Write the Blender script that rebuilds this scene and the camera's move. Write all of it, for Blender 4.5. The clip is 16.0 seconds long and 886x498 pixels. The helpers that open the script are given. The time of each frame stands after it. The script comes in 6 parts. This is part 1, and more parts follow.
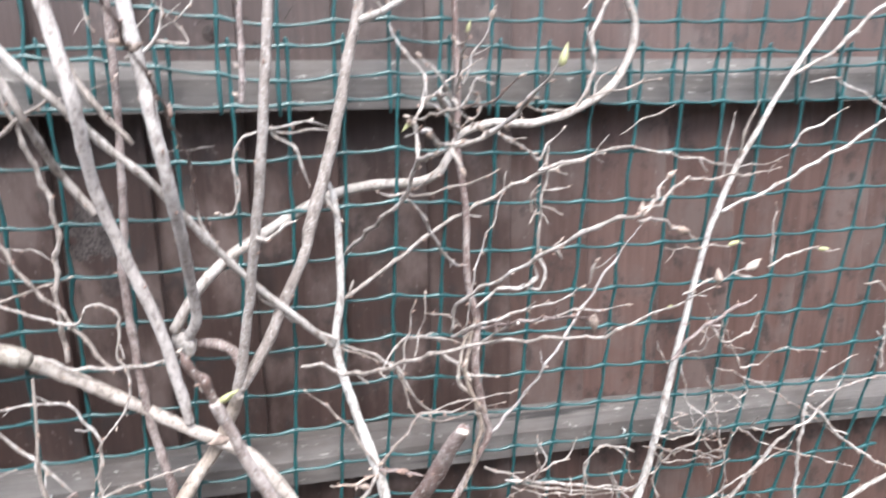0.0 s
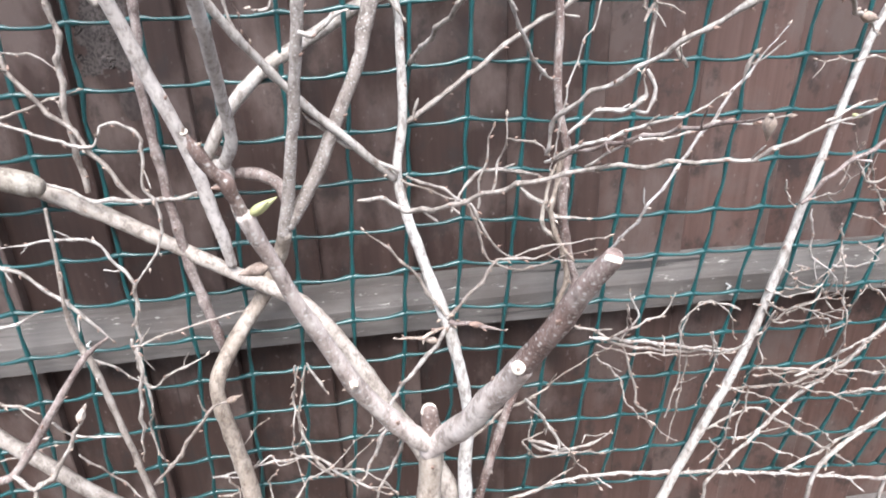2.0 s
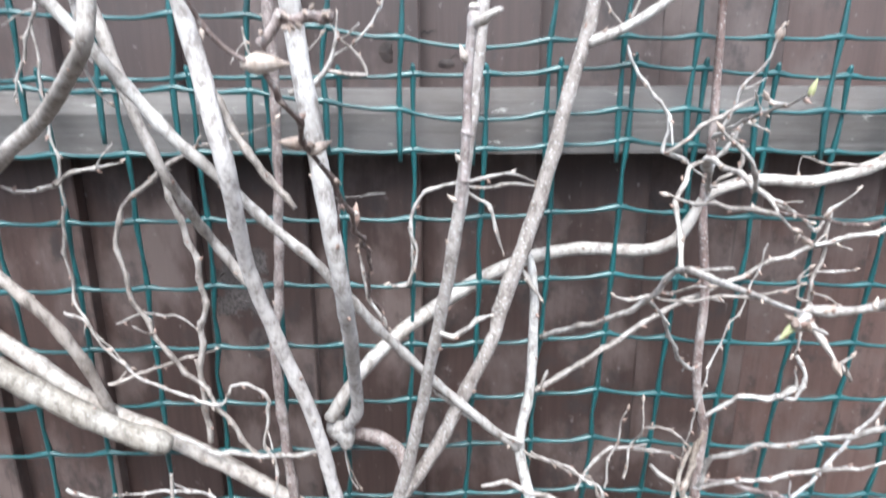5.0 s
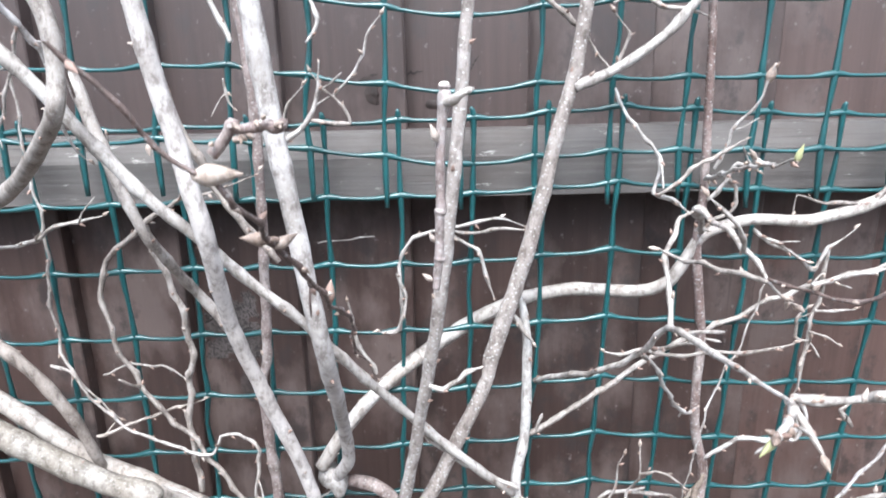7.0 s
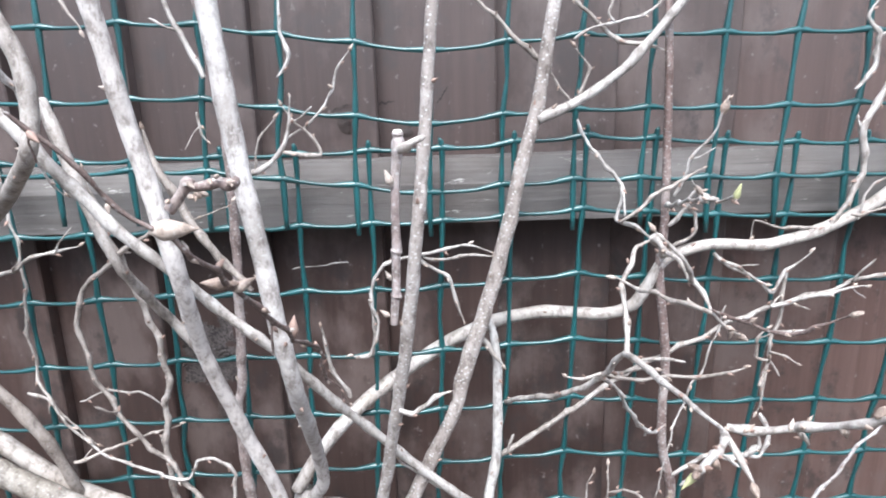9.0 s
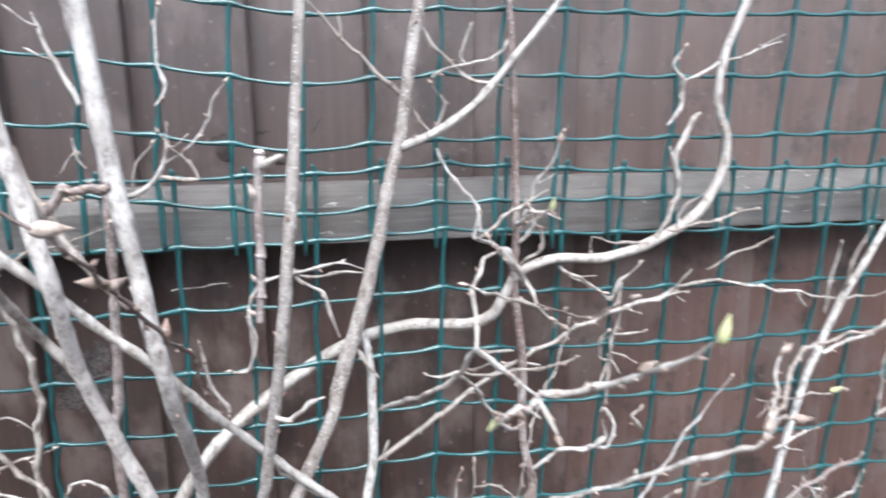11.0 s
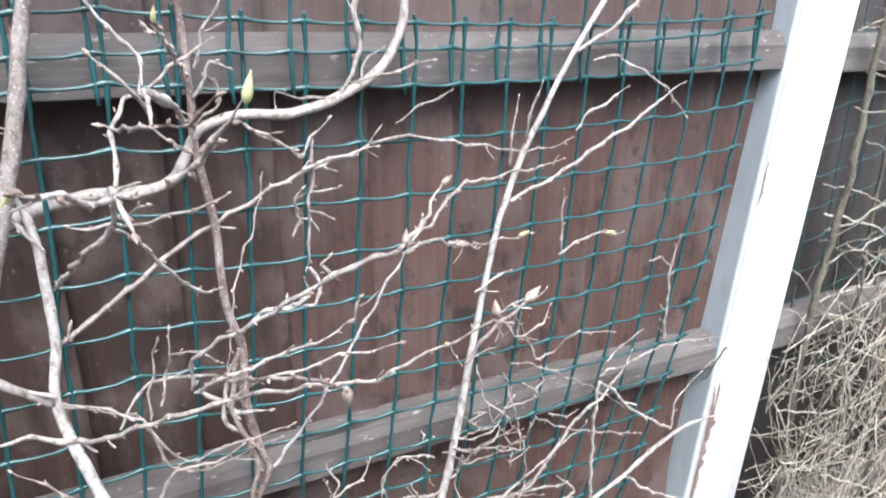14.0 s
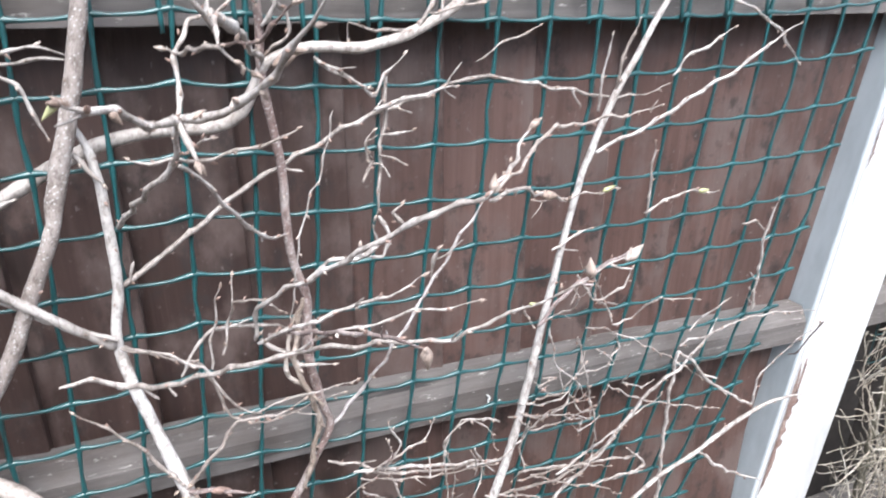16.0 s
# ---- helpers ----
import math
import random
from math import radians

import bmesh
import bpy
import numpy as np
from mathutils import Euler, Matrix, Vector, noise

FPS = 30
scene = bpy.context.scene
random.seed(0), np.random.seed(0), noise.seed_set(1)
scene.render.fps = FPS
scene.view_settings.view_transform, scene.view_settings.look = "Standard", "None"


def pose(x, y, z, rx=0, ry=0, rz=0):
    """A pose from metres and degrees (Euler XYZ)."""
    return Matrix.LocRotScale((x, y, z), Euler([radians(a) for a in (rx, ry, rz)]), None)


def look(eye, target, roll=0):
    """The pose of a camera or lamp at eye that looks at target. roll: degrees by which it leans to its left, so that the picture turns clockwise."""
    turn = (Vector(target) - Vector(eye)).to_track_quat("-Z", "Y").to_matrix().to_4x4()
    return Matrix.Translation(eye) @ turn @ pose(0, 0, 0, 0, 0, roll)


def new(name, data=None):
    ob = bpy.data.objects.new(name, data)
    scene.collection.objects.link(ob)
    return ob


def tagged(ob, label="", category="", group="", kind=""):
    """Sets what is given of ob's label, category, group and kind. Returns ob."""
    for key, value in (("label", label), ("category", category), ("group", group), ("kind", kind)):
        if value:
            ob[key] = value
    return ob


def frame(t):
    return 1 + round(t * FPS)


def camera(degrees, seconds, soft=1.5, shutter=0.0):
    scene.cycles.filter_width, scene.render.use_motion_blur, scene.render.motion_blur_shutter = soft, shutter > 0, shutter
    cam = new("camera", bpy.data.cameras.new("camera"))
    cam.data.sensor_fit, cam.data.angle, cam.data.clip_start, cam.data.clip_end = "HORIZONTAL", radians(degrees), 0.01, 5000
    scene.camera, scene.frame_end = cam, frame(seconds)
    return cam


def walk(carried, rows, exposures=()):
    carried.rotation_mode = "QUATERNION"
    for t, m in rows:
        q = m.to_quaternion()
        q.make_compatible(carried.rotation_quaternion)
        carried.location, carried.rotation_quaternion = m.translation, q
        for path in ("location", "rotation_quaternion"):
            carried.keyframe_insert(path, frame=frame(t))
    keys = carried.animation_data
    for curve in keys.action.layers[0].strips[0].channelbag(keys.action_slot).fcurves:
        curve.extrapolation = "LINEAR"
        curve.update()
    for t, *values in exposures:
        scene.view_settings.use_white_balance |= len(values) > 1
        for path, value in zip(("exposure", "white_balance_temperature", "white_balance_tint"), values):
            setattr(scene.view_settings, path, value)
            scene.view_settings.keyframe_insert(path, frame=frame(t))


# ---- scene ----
from mathutils.noise import noise as wobble

cam = camera(67.45, 16.0, soft=1.9, shutter=0.5)
ROWS = [
    (0.0, -0.0729, -0.5820, 1.0763, 77.12, 0.91, -11.49),
    (0.5, -0.0959, -0.5488, 1.0572, 73.73, -0.81, -9.42),
    (1.0, -0.1036, -0.5264, 1.0486, 71.82, -1.30, -9.39),
    (1.5, -0.0912, -0.5029, 1.0278, 68.16, 0.27, -9.01),
    (2.0, -0.0822, -0.4894, 1.0170, 65.67, 1.74, -7.51),
    (2.5, -0.0997, -0.4881, 1.0139, 65.37, 0.43, -5.81),
    (3.0, -0.1075, -0.4845, 1.0136, 65.84, -0.87, -5.66),
    (3.5, -0.1034, -0.4728, 1.0345, 68.06, 0.23, -4.82),
    (4.0, -0.1152, -0.4568, 1.0545, 70.17, -0.72, -4.30),
    (4.5, -0.1157, -0.4368, 1.0997, 70.22, -0.56, -1.78),
    (5.0, -0.1152, -0.4295, 1.1296, 73.86, 0.18, -0.36),
    (5.2, -0.1094, -0.4291, 1.1327, 75.24, 0.98, -0.46),
    (7.3, -0.1012, -0.4143, 1.1660, 74.04, 1.32, -0.13),
    (7.5, -0.0949, -0.4159, 1.1728, 74.19, 1.76, -0.84),
    (8.0, -0.0910, -0.4249, 1.1643, 75.00, 2.04, 0.38),
    (8.2, -0.0912, -0.4204, 1.1648, 74.68, 2.09, 0.83),
    (10.3, -0.0916, -0.4308, 1.1672, 75.93, 0.64, -5.85),
    (10.5, -0.0926, -0.4324, 1.1675, 76.12, 0.70, -6.11),
    (11.0, -0.0771, -0.4668, 1.1624, 78.06, 0.56, -10.02),
    (11.5, -0.0463, -0.4770, 1.1581, 76.62, 1.08, -16.23),
    (12.0, -0.0221, -0.4977, 1.1548, 77.81, 0.46, -22.04),
    (12.5, -0.0101, -0.5128, 1.1464, 76.96, 0.34, -23.89),
    (13.0, 0.0025, -0.5222, 1.1398, 76.20, 0.35, -25.95),
    (13.5, 0.0055, -0.5232, 1.1246, 74.74, 0.35, -26.34),
    (14.0, 0.0020, -0.5052, 1.1109, 71.70, 0.26, -26.70),
    (14.5, 0.0123, -0.4894, 1.1017, 69.50, 0.62, -27.59),
    (15.0, 0.0084, -0.4790, 1.0963, 69.18, 0.69, -26.91),
    (15.5, 0.0045, -0.4796, 1.0997, 69.96, 0.55, -24.04),
    (16.0, 0.0018, -0.4659, 1.0932, 68.14, -0.15, -21.58),
]
walk(cam, [(t, pose(x, y, z, rx, ry, rz)) for t, x, y, z, rx, ry, rz in ROWS],
     exposures=[(0, 2.54, 6355, 8), (2.2, 2.46, 6385, 7.5), (3.4, 2.47, 6270, 4), (4.6, 2.55, 6000, 3), (7.4, 2.48, 6040, 5), (8.2, 2.43, 6050, 6), (10.5, 2.38, 6090, 4), (11.8, 2.39, 5980, 4), (13.5, 2.38, 6135, 7), (16, 2.40, 6255, 8)])

# ---- light: bright overcast sky ----
world = bpy.data.worlds.new("overcast")
scene.world = world
world.use_nodes = True
wn = world.node_tree.nodes
sky = wn.new("ShaderNodeTexSky")
sky.sky_type = "NISHITA"
sky.sun_disc = False
sky.sun_elevation, sky.sun_rotation = radians(68), radians(175)
sky.dust_density, sky.air_density = 2.0, 1.0
grey = wn.new("ShaderNodeHueSaturation")          # cloud cover takes most of the blue out
grey.inputs["Saturation"].default_value = 0.5
world.node_tree.links.new(sky.outputs["Color"], grey.inputs["Color"])
world.node_tree.links.new(grey.outputs["Color"], wn["Background"].inputs["Color"])
wn["Background"].inputs["Strength"].default_value = 0.12
sun = new("sun", bpy.data.lights.new("sun", "SUN"))
sun.data.energy, sun.data.angle, sun.data.color = 1.25, radians(32), (1.0, 0.975, 0.96)
sun.matrix_world = look((0, 0, 5), (0.12, 0.86, 3.75))


# ---- materials ----
def tree_of(name):
    m = bpy.data.materials.new(name)
    m.use_nodes = True
    nt = m.node_tree
    return m, nt, nt.nodes["Principled BSDF"]


def node(nt, kind, **inputs):
    n = nt.nodes.new(kind)
    for key, value in inputs.items():
        n.inputs[key.replace("_", " ")].default_value = value
    return n


def ramp(nt, source, stops):
    r = nt.nodes.new("ShaderNodeValToRGB")
    while len(r.color_ramp.elements) < len(stops):
        r.color_ramp.elements.new(0.5)
    for e, (pos, col) in zip(r.color_ramp.elements, stops):
        e.position, e.color = pos, (*col, 1)
    nt.links.new(source, r.inputs["Fac"])
    return r.outputs["Color"]


def blend(nt, a, b, fac, mode="MIX"):
    mx = nt.nodes.new("ShaderNodeMix")
    mx.data_type, mx.blend_type = "RGBA", mode
    for src, i in ((fac, 0), (a, 6), (b, 7)):
        if isinstance(src, (int, float)):
            mx.inputs[i].default_value = src
        elif isinstance(src, tuple):
            mx.inputs[i].default_value = (*src, 1)
        else:
            nt.links.new(src, mx.inputs[i])
    return mx.outputs[2]


def coords(nt, scale):
    mp = nt.nodes.new("ShaderNodeMapping")
    mp.inputs["Scale"].default_value = scale
    geo = nt.nodes.new("ShaderNodeNewGeometry")
    nt.links.new(geo.outputs["Position"], mp.inputs["Vector"])
    return mp.outputs["Vector"]


def tex(nt, vec, scale, detail=4.0, rough=0.6):
    n = node(nt, "ShaderNodeTexNoise", Scale=scale, Detail=detail, Roughness=rough)
    nt.links.new(vec, n.inputs["Vector"])
    return n.outputs["Fac"]


def bump(nt, bsdf, height, strength, distance):
    b = node(nt, "ShaderNodeBump", Strength=strength, Distance=distance)
    nt.links.new(height, b.inputs["Height"])
    nt.links.new(b.outputs["Normal"], bsdf.inputs["Normal"])


def board_wood():
    m, nt, b = tree_of("stained_fence_wood")
    rnd = nt.nodes.new("ShaderNodeObjectInfo").outputs["Random"]
    # every board has its own piece of the pattern
    geo = nt.nodes.new("ShaderNodeNewGeometry").outputs["Position"]
    off = nt.nodes.new("ShaderNodeCombineXYZ")
    mul = nt.nodes.new("ShaderNodeMath")
    mul.operation = "MULTIPLY"
    mul.inputs[1].default_value = 37.0
    nt.links.new(rnd, mul.inputs[0])
    nt.links.new(mul.outputs[0], off.inputs["Y"])
    add = nt.nodes.new("ShaderNodeVectorMath")
    nt.links.new(geo, add.inputs[0])
    nt.links.new(off.outputs[0], add.inputs[1])

    def at(scale):
        mp = nt.nodes.new("ShaderNodeMapping")
        mp.inputs["Scale"].default_value = scale
        nt.links.new(add.outputs[0], mp.inputs["Vector"])
        return mp.outputs["Vector"]
    grain = tex(nt, at((170, 30, 7)), 1.0, 6, 0.62)
    streak = tex(nt, at((46, 10, 2.2)), 1.0, 5, 0.6)
    blotch = tex(nt, at((15, 15, 9)), 1.0, 7, 0.6)
    stain = tex(nt, at((38, 38, 26)), 1.0, 6, 0.7)
    spot = tex(nt, at((190, 190, 150)), 1.0, 3, 0.6)
    base = ramp(nt, grain, [(0.25, (0.067, 0.040, 0.034)), (0.5, (0.093, 0.057, 0.050)), (0.78, (0.116, 0.075, 0.066))])
    var = ramp(nt, rnd, [(0.0, (0.70, 0.64, 0.62)), (0.35, (0.96, 0.92, 0.90)), (0.7, (1.12, 1.03, 0.99)), (1.0, (1.30, 1.28, 1.27))])
    base = blend(nt, base, var, 1.0, "MULTIPLY")
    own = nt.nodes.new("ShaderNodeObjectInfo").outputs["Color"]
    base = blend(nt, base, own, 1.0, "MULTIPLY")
    base = blend(nt, base, ramp(nt, streak, [(0.34, (0.76, 0.74, 0.74)), (0.6, (1.08, 1.08, 1.08))]), 0.7, "MULTIPLY")
    worn = ramp(nt, blotch, [(0.49, (0, 0, 0)), (0.62, (0.85, 0.85, 0.85))])
    base = blend(nt, base, (0.132, 0.096, 0.087), worn)
    damp = ramp(nt, stain, [(0.54, (0, 0, 0)), (0.64, (0.8, 0.8, 0.8))])
    base = blend(nt, base, (0.034, 0.025, 0.024), damp)
    base = blend(nt, base, (0.20, 0.175, 0.165), ramp(nt, spot, [(0.66, (0, 0, 0)), (0.74, (0.7, 0.7, 0.7))]))
    # extra sky light on the upper boards is put into the colour, paler with height
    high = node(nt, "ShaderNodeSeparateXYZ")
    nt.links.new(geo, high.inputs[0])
    sky_light = nt.nodes.new("ShaderNodeMapRange")
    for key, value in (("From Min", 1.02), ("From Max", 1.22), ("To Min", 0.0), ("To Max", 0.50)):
        sky_light.inputs[key].default_value = value
    nt.links.new(high.outputs["Z"], sky_light.inputs["Value"])
    base = blend(nt, base, blend(nt, base, (0.165, 0.140, 0.139), 0.62), sky_light.outputs["Result"])
    # splits along the grain
    split = tex(nt, at((85, 20, 1.6)), 1.0, 2, 0.5)
    base = blend(nt, base, (0.030, 0.022, 0.020), ramp(nt, split, [(0.26, (0.8, 0.8, 0.8)), (0.30, (0, 0, 0))]))
    # knots: sparse dark rings
    v = nt.nodes.new("ShaderNodeTexVoronoi")
    v.inputs["Scale"].default_value = 1.0
    nt.links.new(at((11, 0.5, 6)), v.inputs["Vector"])
    knot = ramp(nt, v.outputs["Distance"], [(0.0, (0.9, 0.9, 0.9)), (0.07, (0.75, 0.75, 0.75)), (0.13, (0, 0, 0))])
    base = blend(nt, base, (0.028, 0.018, 0.016), knot)
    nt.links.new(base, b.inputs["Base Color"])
    b.inputs["Roughness"].default_value = 0.6
    bump(nt, b, grain, 0.5, 0.0014)
    return m


def rail_wood():
    m, nt, b = tree_of("weathered_rail_wood")
    grain = tex(nt, coords(nt, (4, 230, 230)), 1.0, 7, 0.72)
    blotch = tex(nt, coords(nt, (45, 190, 190)), 1.0, 6, 0.72)
    dirt = tex(nt, coords(nt, (9, 24, 24)), 1.0, 5, 0.65)
    crack = tex(nt, coords(nt, (3.5, 90, 130)), 1.0, 3, 0.5)
    base = ramp(nt, grain, [(0.25, (0.093, 0.083, 0.079)), (0.5, (0.128, 0.115, 0.110)), (0.8, (0.175, 0.159, 0.153))])
    base = blend(nt, base, ramp(nt, dirt, [(0.36, (0.62, 0.57, 0.55)), (0.6, (1.10, 1.10, 1.10))]), 0.8, "MULTIPLY")
    base = blend(nt, base, (0.025, 0.022, 0.022), ramp(nt, crack, [(0.31, (0.9, 0.9, 0.9)), (0.345, (0, 0, 0))]))
    flake = ramp(nt, blotch, [(0.61, (0, 0, 0)), (0.67, (0.8, 0.8, 0.8))])
    base = blend(nt, base, (0.48, 0.455, 0.43), flake)
    nt.links.new(base, b.inputs["Base Color"])
    b.inputs["Roughness"].default_value = 0.85
    bump(nt, b, grain, 0.55, 0.0016)
    return m


def net_plastic():
    m, nt, b = tree_of("green_plastic")
    n = tex(nt, coords(nt, (60, 60, 60)), 1.0, 3)
    base = ramp(nt, n, [(0.3, (0.0065, 0.046, 0.0495)), (0.7, (0.013, 0.082, 0.087))])
    nt.links.new(base, b.inputs["Base Color"])
    b.inputs["Roughness"].default_value = 0.33
    b.inputs["Specular IOR Level"].default_value = 0.75
    return m


def post_paint():
    m, nt, b = tree_of("white_post_paint")
    fine = tex(nt, coords(nt, (50, 50, 12)), 1.0, 6, 0.7)
    big = tex(nt, coords(nt, (14, 14, 5)), 1.0, 5, 0.7)
    base = ramp(nt, fine, [(0.3, (0.53, 0.535, 0.54)), (0.65, (0.68, 0.68, 0.685))])
    worn = ramp(nt, big, [(0.66, (0, 0, 0)), (0.71, (1, 1, 1))])
    base = blend(nt, base, (0.22, 0.15, 0.11), worn)
    nt.links.new(base, b.inputs["Base Color"])
    b.inputs["Roughness"].default_value = 0.6
    bump(nt, b, fine, 0.3, 0.002)
    return m


def smooth_paint(name, col):
    m, nt, b = tree_of(name)
    big = tex(nt, coords(nt, (12, 12, 4)), 1.0, 4, 0.55)
    fine = tex(nt, coords(nt, (90, 90, 25)), 1.0, 4, 0.6)
    base = ramp(nt, big, [(0.35, tuple(c * 0.9 for c in col)), (0.65, tuple(c * 1.08 for c in col))])
    base = blend(nt, base, ramp(nt, fine, [(0.3, (0.92, 0.92, 0.92)), (0.6, (1.02, 1.02, 1.02))]), 1.0, "MULTIPLY")
    nt.links.new(base, b.inputs["Base Color"])
    b.inputs["Roughness"].default_value = 0.5
    bump(nt, b, fine, 0.15, 0.001)
    return m


def bark(name, dark, mid, light, speck=0.5, dots=0.0, tone=0.66):
    m, nt, b = tree_of(name)
    dark, mid, light = ([c * tone * k for c, k in zip(col, (0.995, 1.0, 1.045))] for col in (dark, mid, light))
    rnd = nt.nodes.new("ShaderNodeObjectInfo").outputs["Random"]
    fine = tex(nt, coords(nt, (1250, 1250, 800)), 1.0, 3, 0.6)
    mid_n = tex(nt, coords(nt, (210, 210, 120)), 1.0, 5, 0.7)
    big = tex(nt, coords(nt, (38, 38, 26)), 1.0, 4, 0.65)
    base = ramp(nt, big, [(0.32, dark), (0.5, mid), (0.66, light)])
    dirt = ramp(nt, mid_n, [(0.38, (0.42, 0.38, 0.36)), (0.47, (0.86, 0.84, 0.83)), (0.56, (1.14, 1.14, 1.14))])
    base = blend(nt, base, dirt, 0.8, "MULTIPLY")
    base = blend(nt, base, ramp(nt, rnd, [(0, (0.80, 0.73, 0.68)), (0.35, (0.95, 0.91, 0.88)), (0.6, (1.02, 1.0, 0.98)), (1, (1.14, 1.14, 1.14))]), 1.0, "MULTIPLY")
    spots = ramp(nt, fine, [(0.55, (0, 0, 0)), (0.66, (speck, speck, speck))])
    base = blend(nt, base, (0.56, 0.54, 0.525), spots)
    if dots:
        # small pale pores, longer across the stem
        v = nt.nodes.new("ShaderNodeTexVoronoi")
        v.inputs["Scale"].default_value = 1.0
        nt.links.new(coords(nt, (340, 340, 420)), v.inputs["Vector"])
        base = blend(nt, base, (0.60, 0.575, 0.555), ramp(nt, v.outputs["Distance"], [(0.17, (dots, dots, dots)), (0.30, (0, 0, 0))]))
    nt.links.new(base, b.inputs["Base Color"])
    b.inputs["Roughness"].default_value = 0.65
    bump(nt, b, mid_n, 0.6, 0.0015)
    return m


def plain(name, col, rough=0.6):
    m, nt, b = tree_of(name)
    n = tex(nt, coords(nt, (90, 90, 90)), 1.0, 4)
    base = ramp(nt, n, [(0.3, tuple(c * 0.75 for c in col)), (0.7, tuple(min(1, c * 1.2) for c in col))])
    nt.links.new(base, b.inputs["Base Color"])
    b.inputs["Roughness"].default_value = rough
    return m


BOARD, RAIL, NET, PAINT = board_wood(), rail_wood(), net_plastic(), post_paint()
# near-black: the shrub's shade on the next bay is put into this colour
DARK = plain("shade_dark_wood", (0.045, 0.038, 0.036), 0.8)
BARK = bark("pale_twig_bark", (0.27, 0.232, 0.203), (0.45, 0.407, 0.367), (0.61, 0.572, 0.532), 0.3, tone=0.72)
LIMB = bark("beige_limb_bark", (0.30, 0.255, 0.205), (0.42, 0.372, 0.312), (0.52, 0.475, 0.415), 0.2, 0.25, tone=0.54)
PALE = bark("cream_bark", (0.41, 0.368, 0.325), (0.56, 0.525, 0.485), (0.66, 0.635, 0.60), 0.25, tone=0.77)
GREY = bark("silver_grey_bark", (0.43, 0.405, 0.385), (0.54, 0.52, 0.50), (0.66, 0.645, 0.63), 0.25, tone=1.06)
SPECK = bark("speckled_bark", (0.27, 0.235, 0.215), (0.38, 0.345, 0.32), (0.48, 0.45, 0.43), 0.25, 0.75, tone=0.86)
SCALY = bark("scaly_brown_bark", (0.23, 0.178, 0.158), (0.42, 0.358, 0.328), (0.58, 0.525, 0.49), 0.4, 0.6, tone=0.92)
DRAB = bark("drab_stem_bark", (0.34, 0.31, 0.285), (0.46, 0.43, 0.405), (0.57, 0.545, 0.52), 0.25, 0.35, tone=0.93)
TAN = bark("tan_bark", (0.31, 0.255, 0.205), (0.46, 0.40, 0.34), (0.59, 0.54, 0.48), 0.25, tone=0.76)
BROWN = bark("brown_bark", (0.17, 0.115, 0.105), (0.30, 0.235, 0.215), (0.46, 0.40, 0.375), 0.3, 0.35, tone=0.72)
DEEP = bark("dark_brown_bark", (0.11, 0.070, 0.058), (0.17, 0.115, 0.098), (0.25, 0.185, 0.165), 0.15, 0.3)
ROSE = bark("reddish_bark", (0.13, 0.075, 0.062), (0.25, 0.175, 0.155), (0.44, 0.38, 0.35), 0.3, 0.55, tone=0.72)
DRY = bark("dry_stem", (0.30, 0.27, 0.205), (0.46, 0.425, 0.345), (0.60, 0.57, 0.49), 0.2, tone=0.85)
BUD = plain("green_bud", (0.39, 0.385, 0.20))
FUZZ = bark("downy_bud", (0.20, 0.145, 0.115), (0.36, 0.29, 0.24), (0.47, 0.41, 0.36), 0.2, tone=0.95)
STALK = bark("green_brown_stem", (0.11, 0.10, 0.065), (0.17, 0.155, 0.11), (0.26, 0.24, 0.18), 0.2)
CUT = plain("cut_wood", (0.62, 0.56, 0.49))
WIRE = plain("galvanised_wire", (0.62, 0.62, 0.61), 0.45)
SOIL = plain("dry_soil", (0.125, 0.105, 0.088), 0.95)


# ---- mesh helpers ----
def part(name, bm, material, parent, label=""):
    me = bpy.data.meshes.new(name)
    bm.to_mesh(me)
    bm.free()
    me.materials.append(material)
    for p in me.polygons:
        p.use_smooth = True
    ob = new(name, me)
    ob.parent = parent
    return tagged(ob, label)


def box(bm, x0, x1, y0, y1, z0, z1, bevel=0.0):
    r = bmesh.ops.create_cube(bm, size=1.0, matrix=Matrix.Translation(((x0 + x1) / 2, (y0 + y1) / 2, (z0 + z1) / 2)) @ Matrix.Diagonal((x1 - x0, y1 - y0, z1 - z0, 1)))
    if bevel:
        es = {e for v in r["verts"] for e in v.link_edges}
        bmesh.ops.bevel(bm, geom=list(es), offset=bevel, segments=2, affect="EDGES")


def spline(pts, step, sharp=0.0):
    """A line through the points (x, y, z, radius); sharp: how far it keeps their corners."""
    out = []
    P = [Vector(p) for p in pts]
    for i in range(len(P) - 1):
        a = P[max(i - 1, 0)]
        b, c = P[i], P[i + 1]
        d = P[min(i + 2, len(P) - 1)]
        n = max(2, int((c - b).xyz.length / step)) if len(pts) > 2 else max(2, int((c - b).xyz.length / step))
        for k in range(n):
            u = k / n
            curve = 0.5 * ((2 * b) + (c - a) * u + (2 * a - 5 * b + 4 * c - d) * u * u + (3 * b - a - 3 * c + d) * u ** 3)
            out.append(curve.lerp(b.lerp(c, u), sharp))
    out.append(P[-1])
    return out


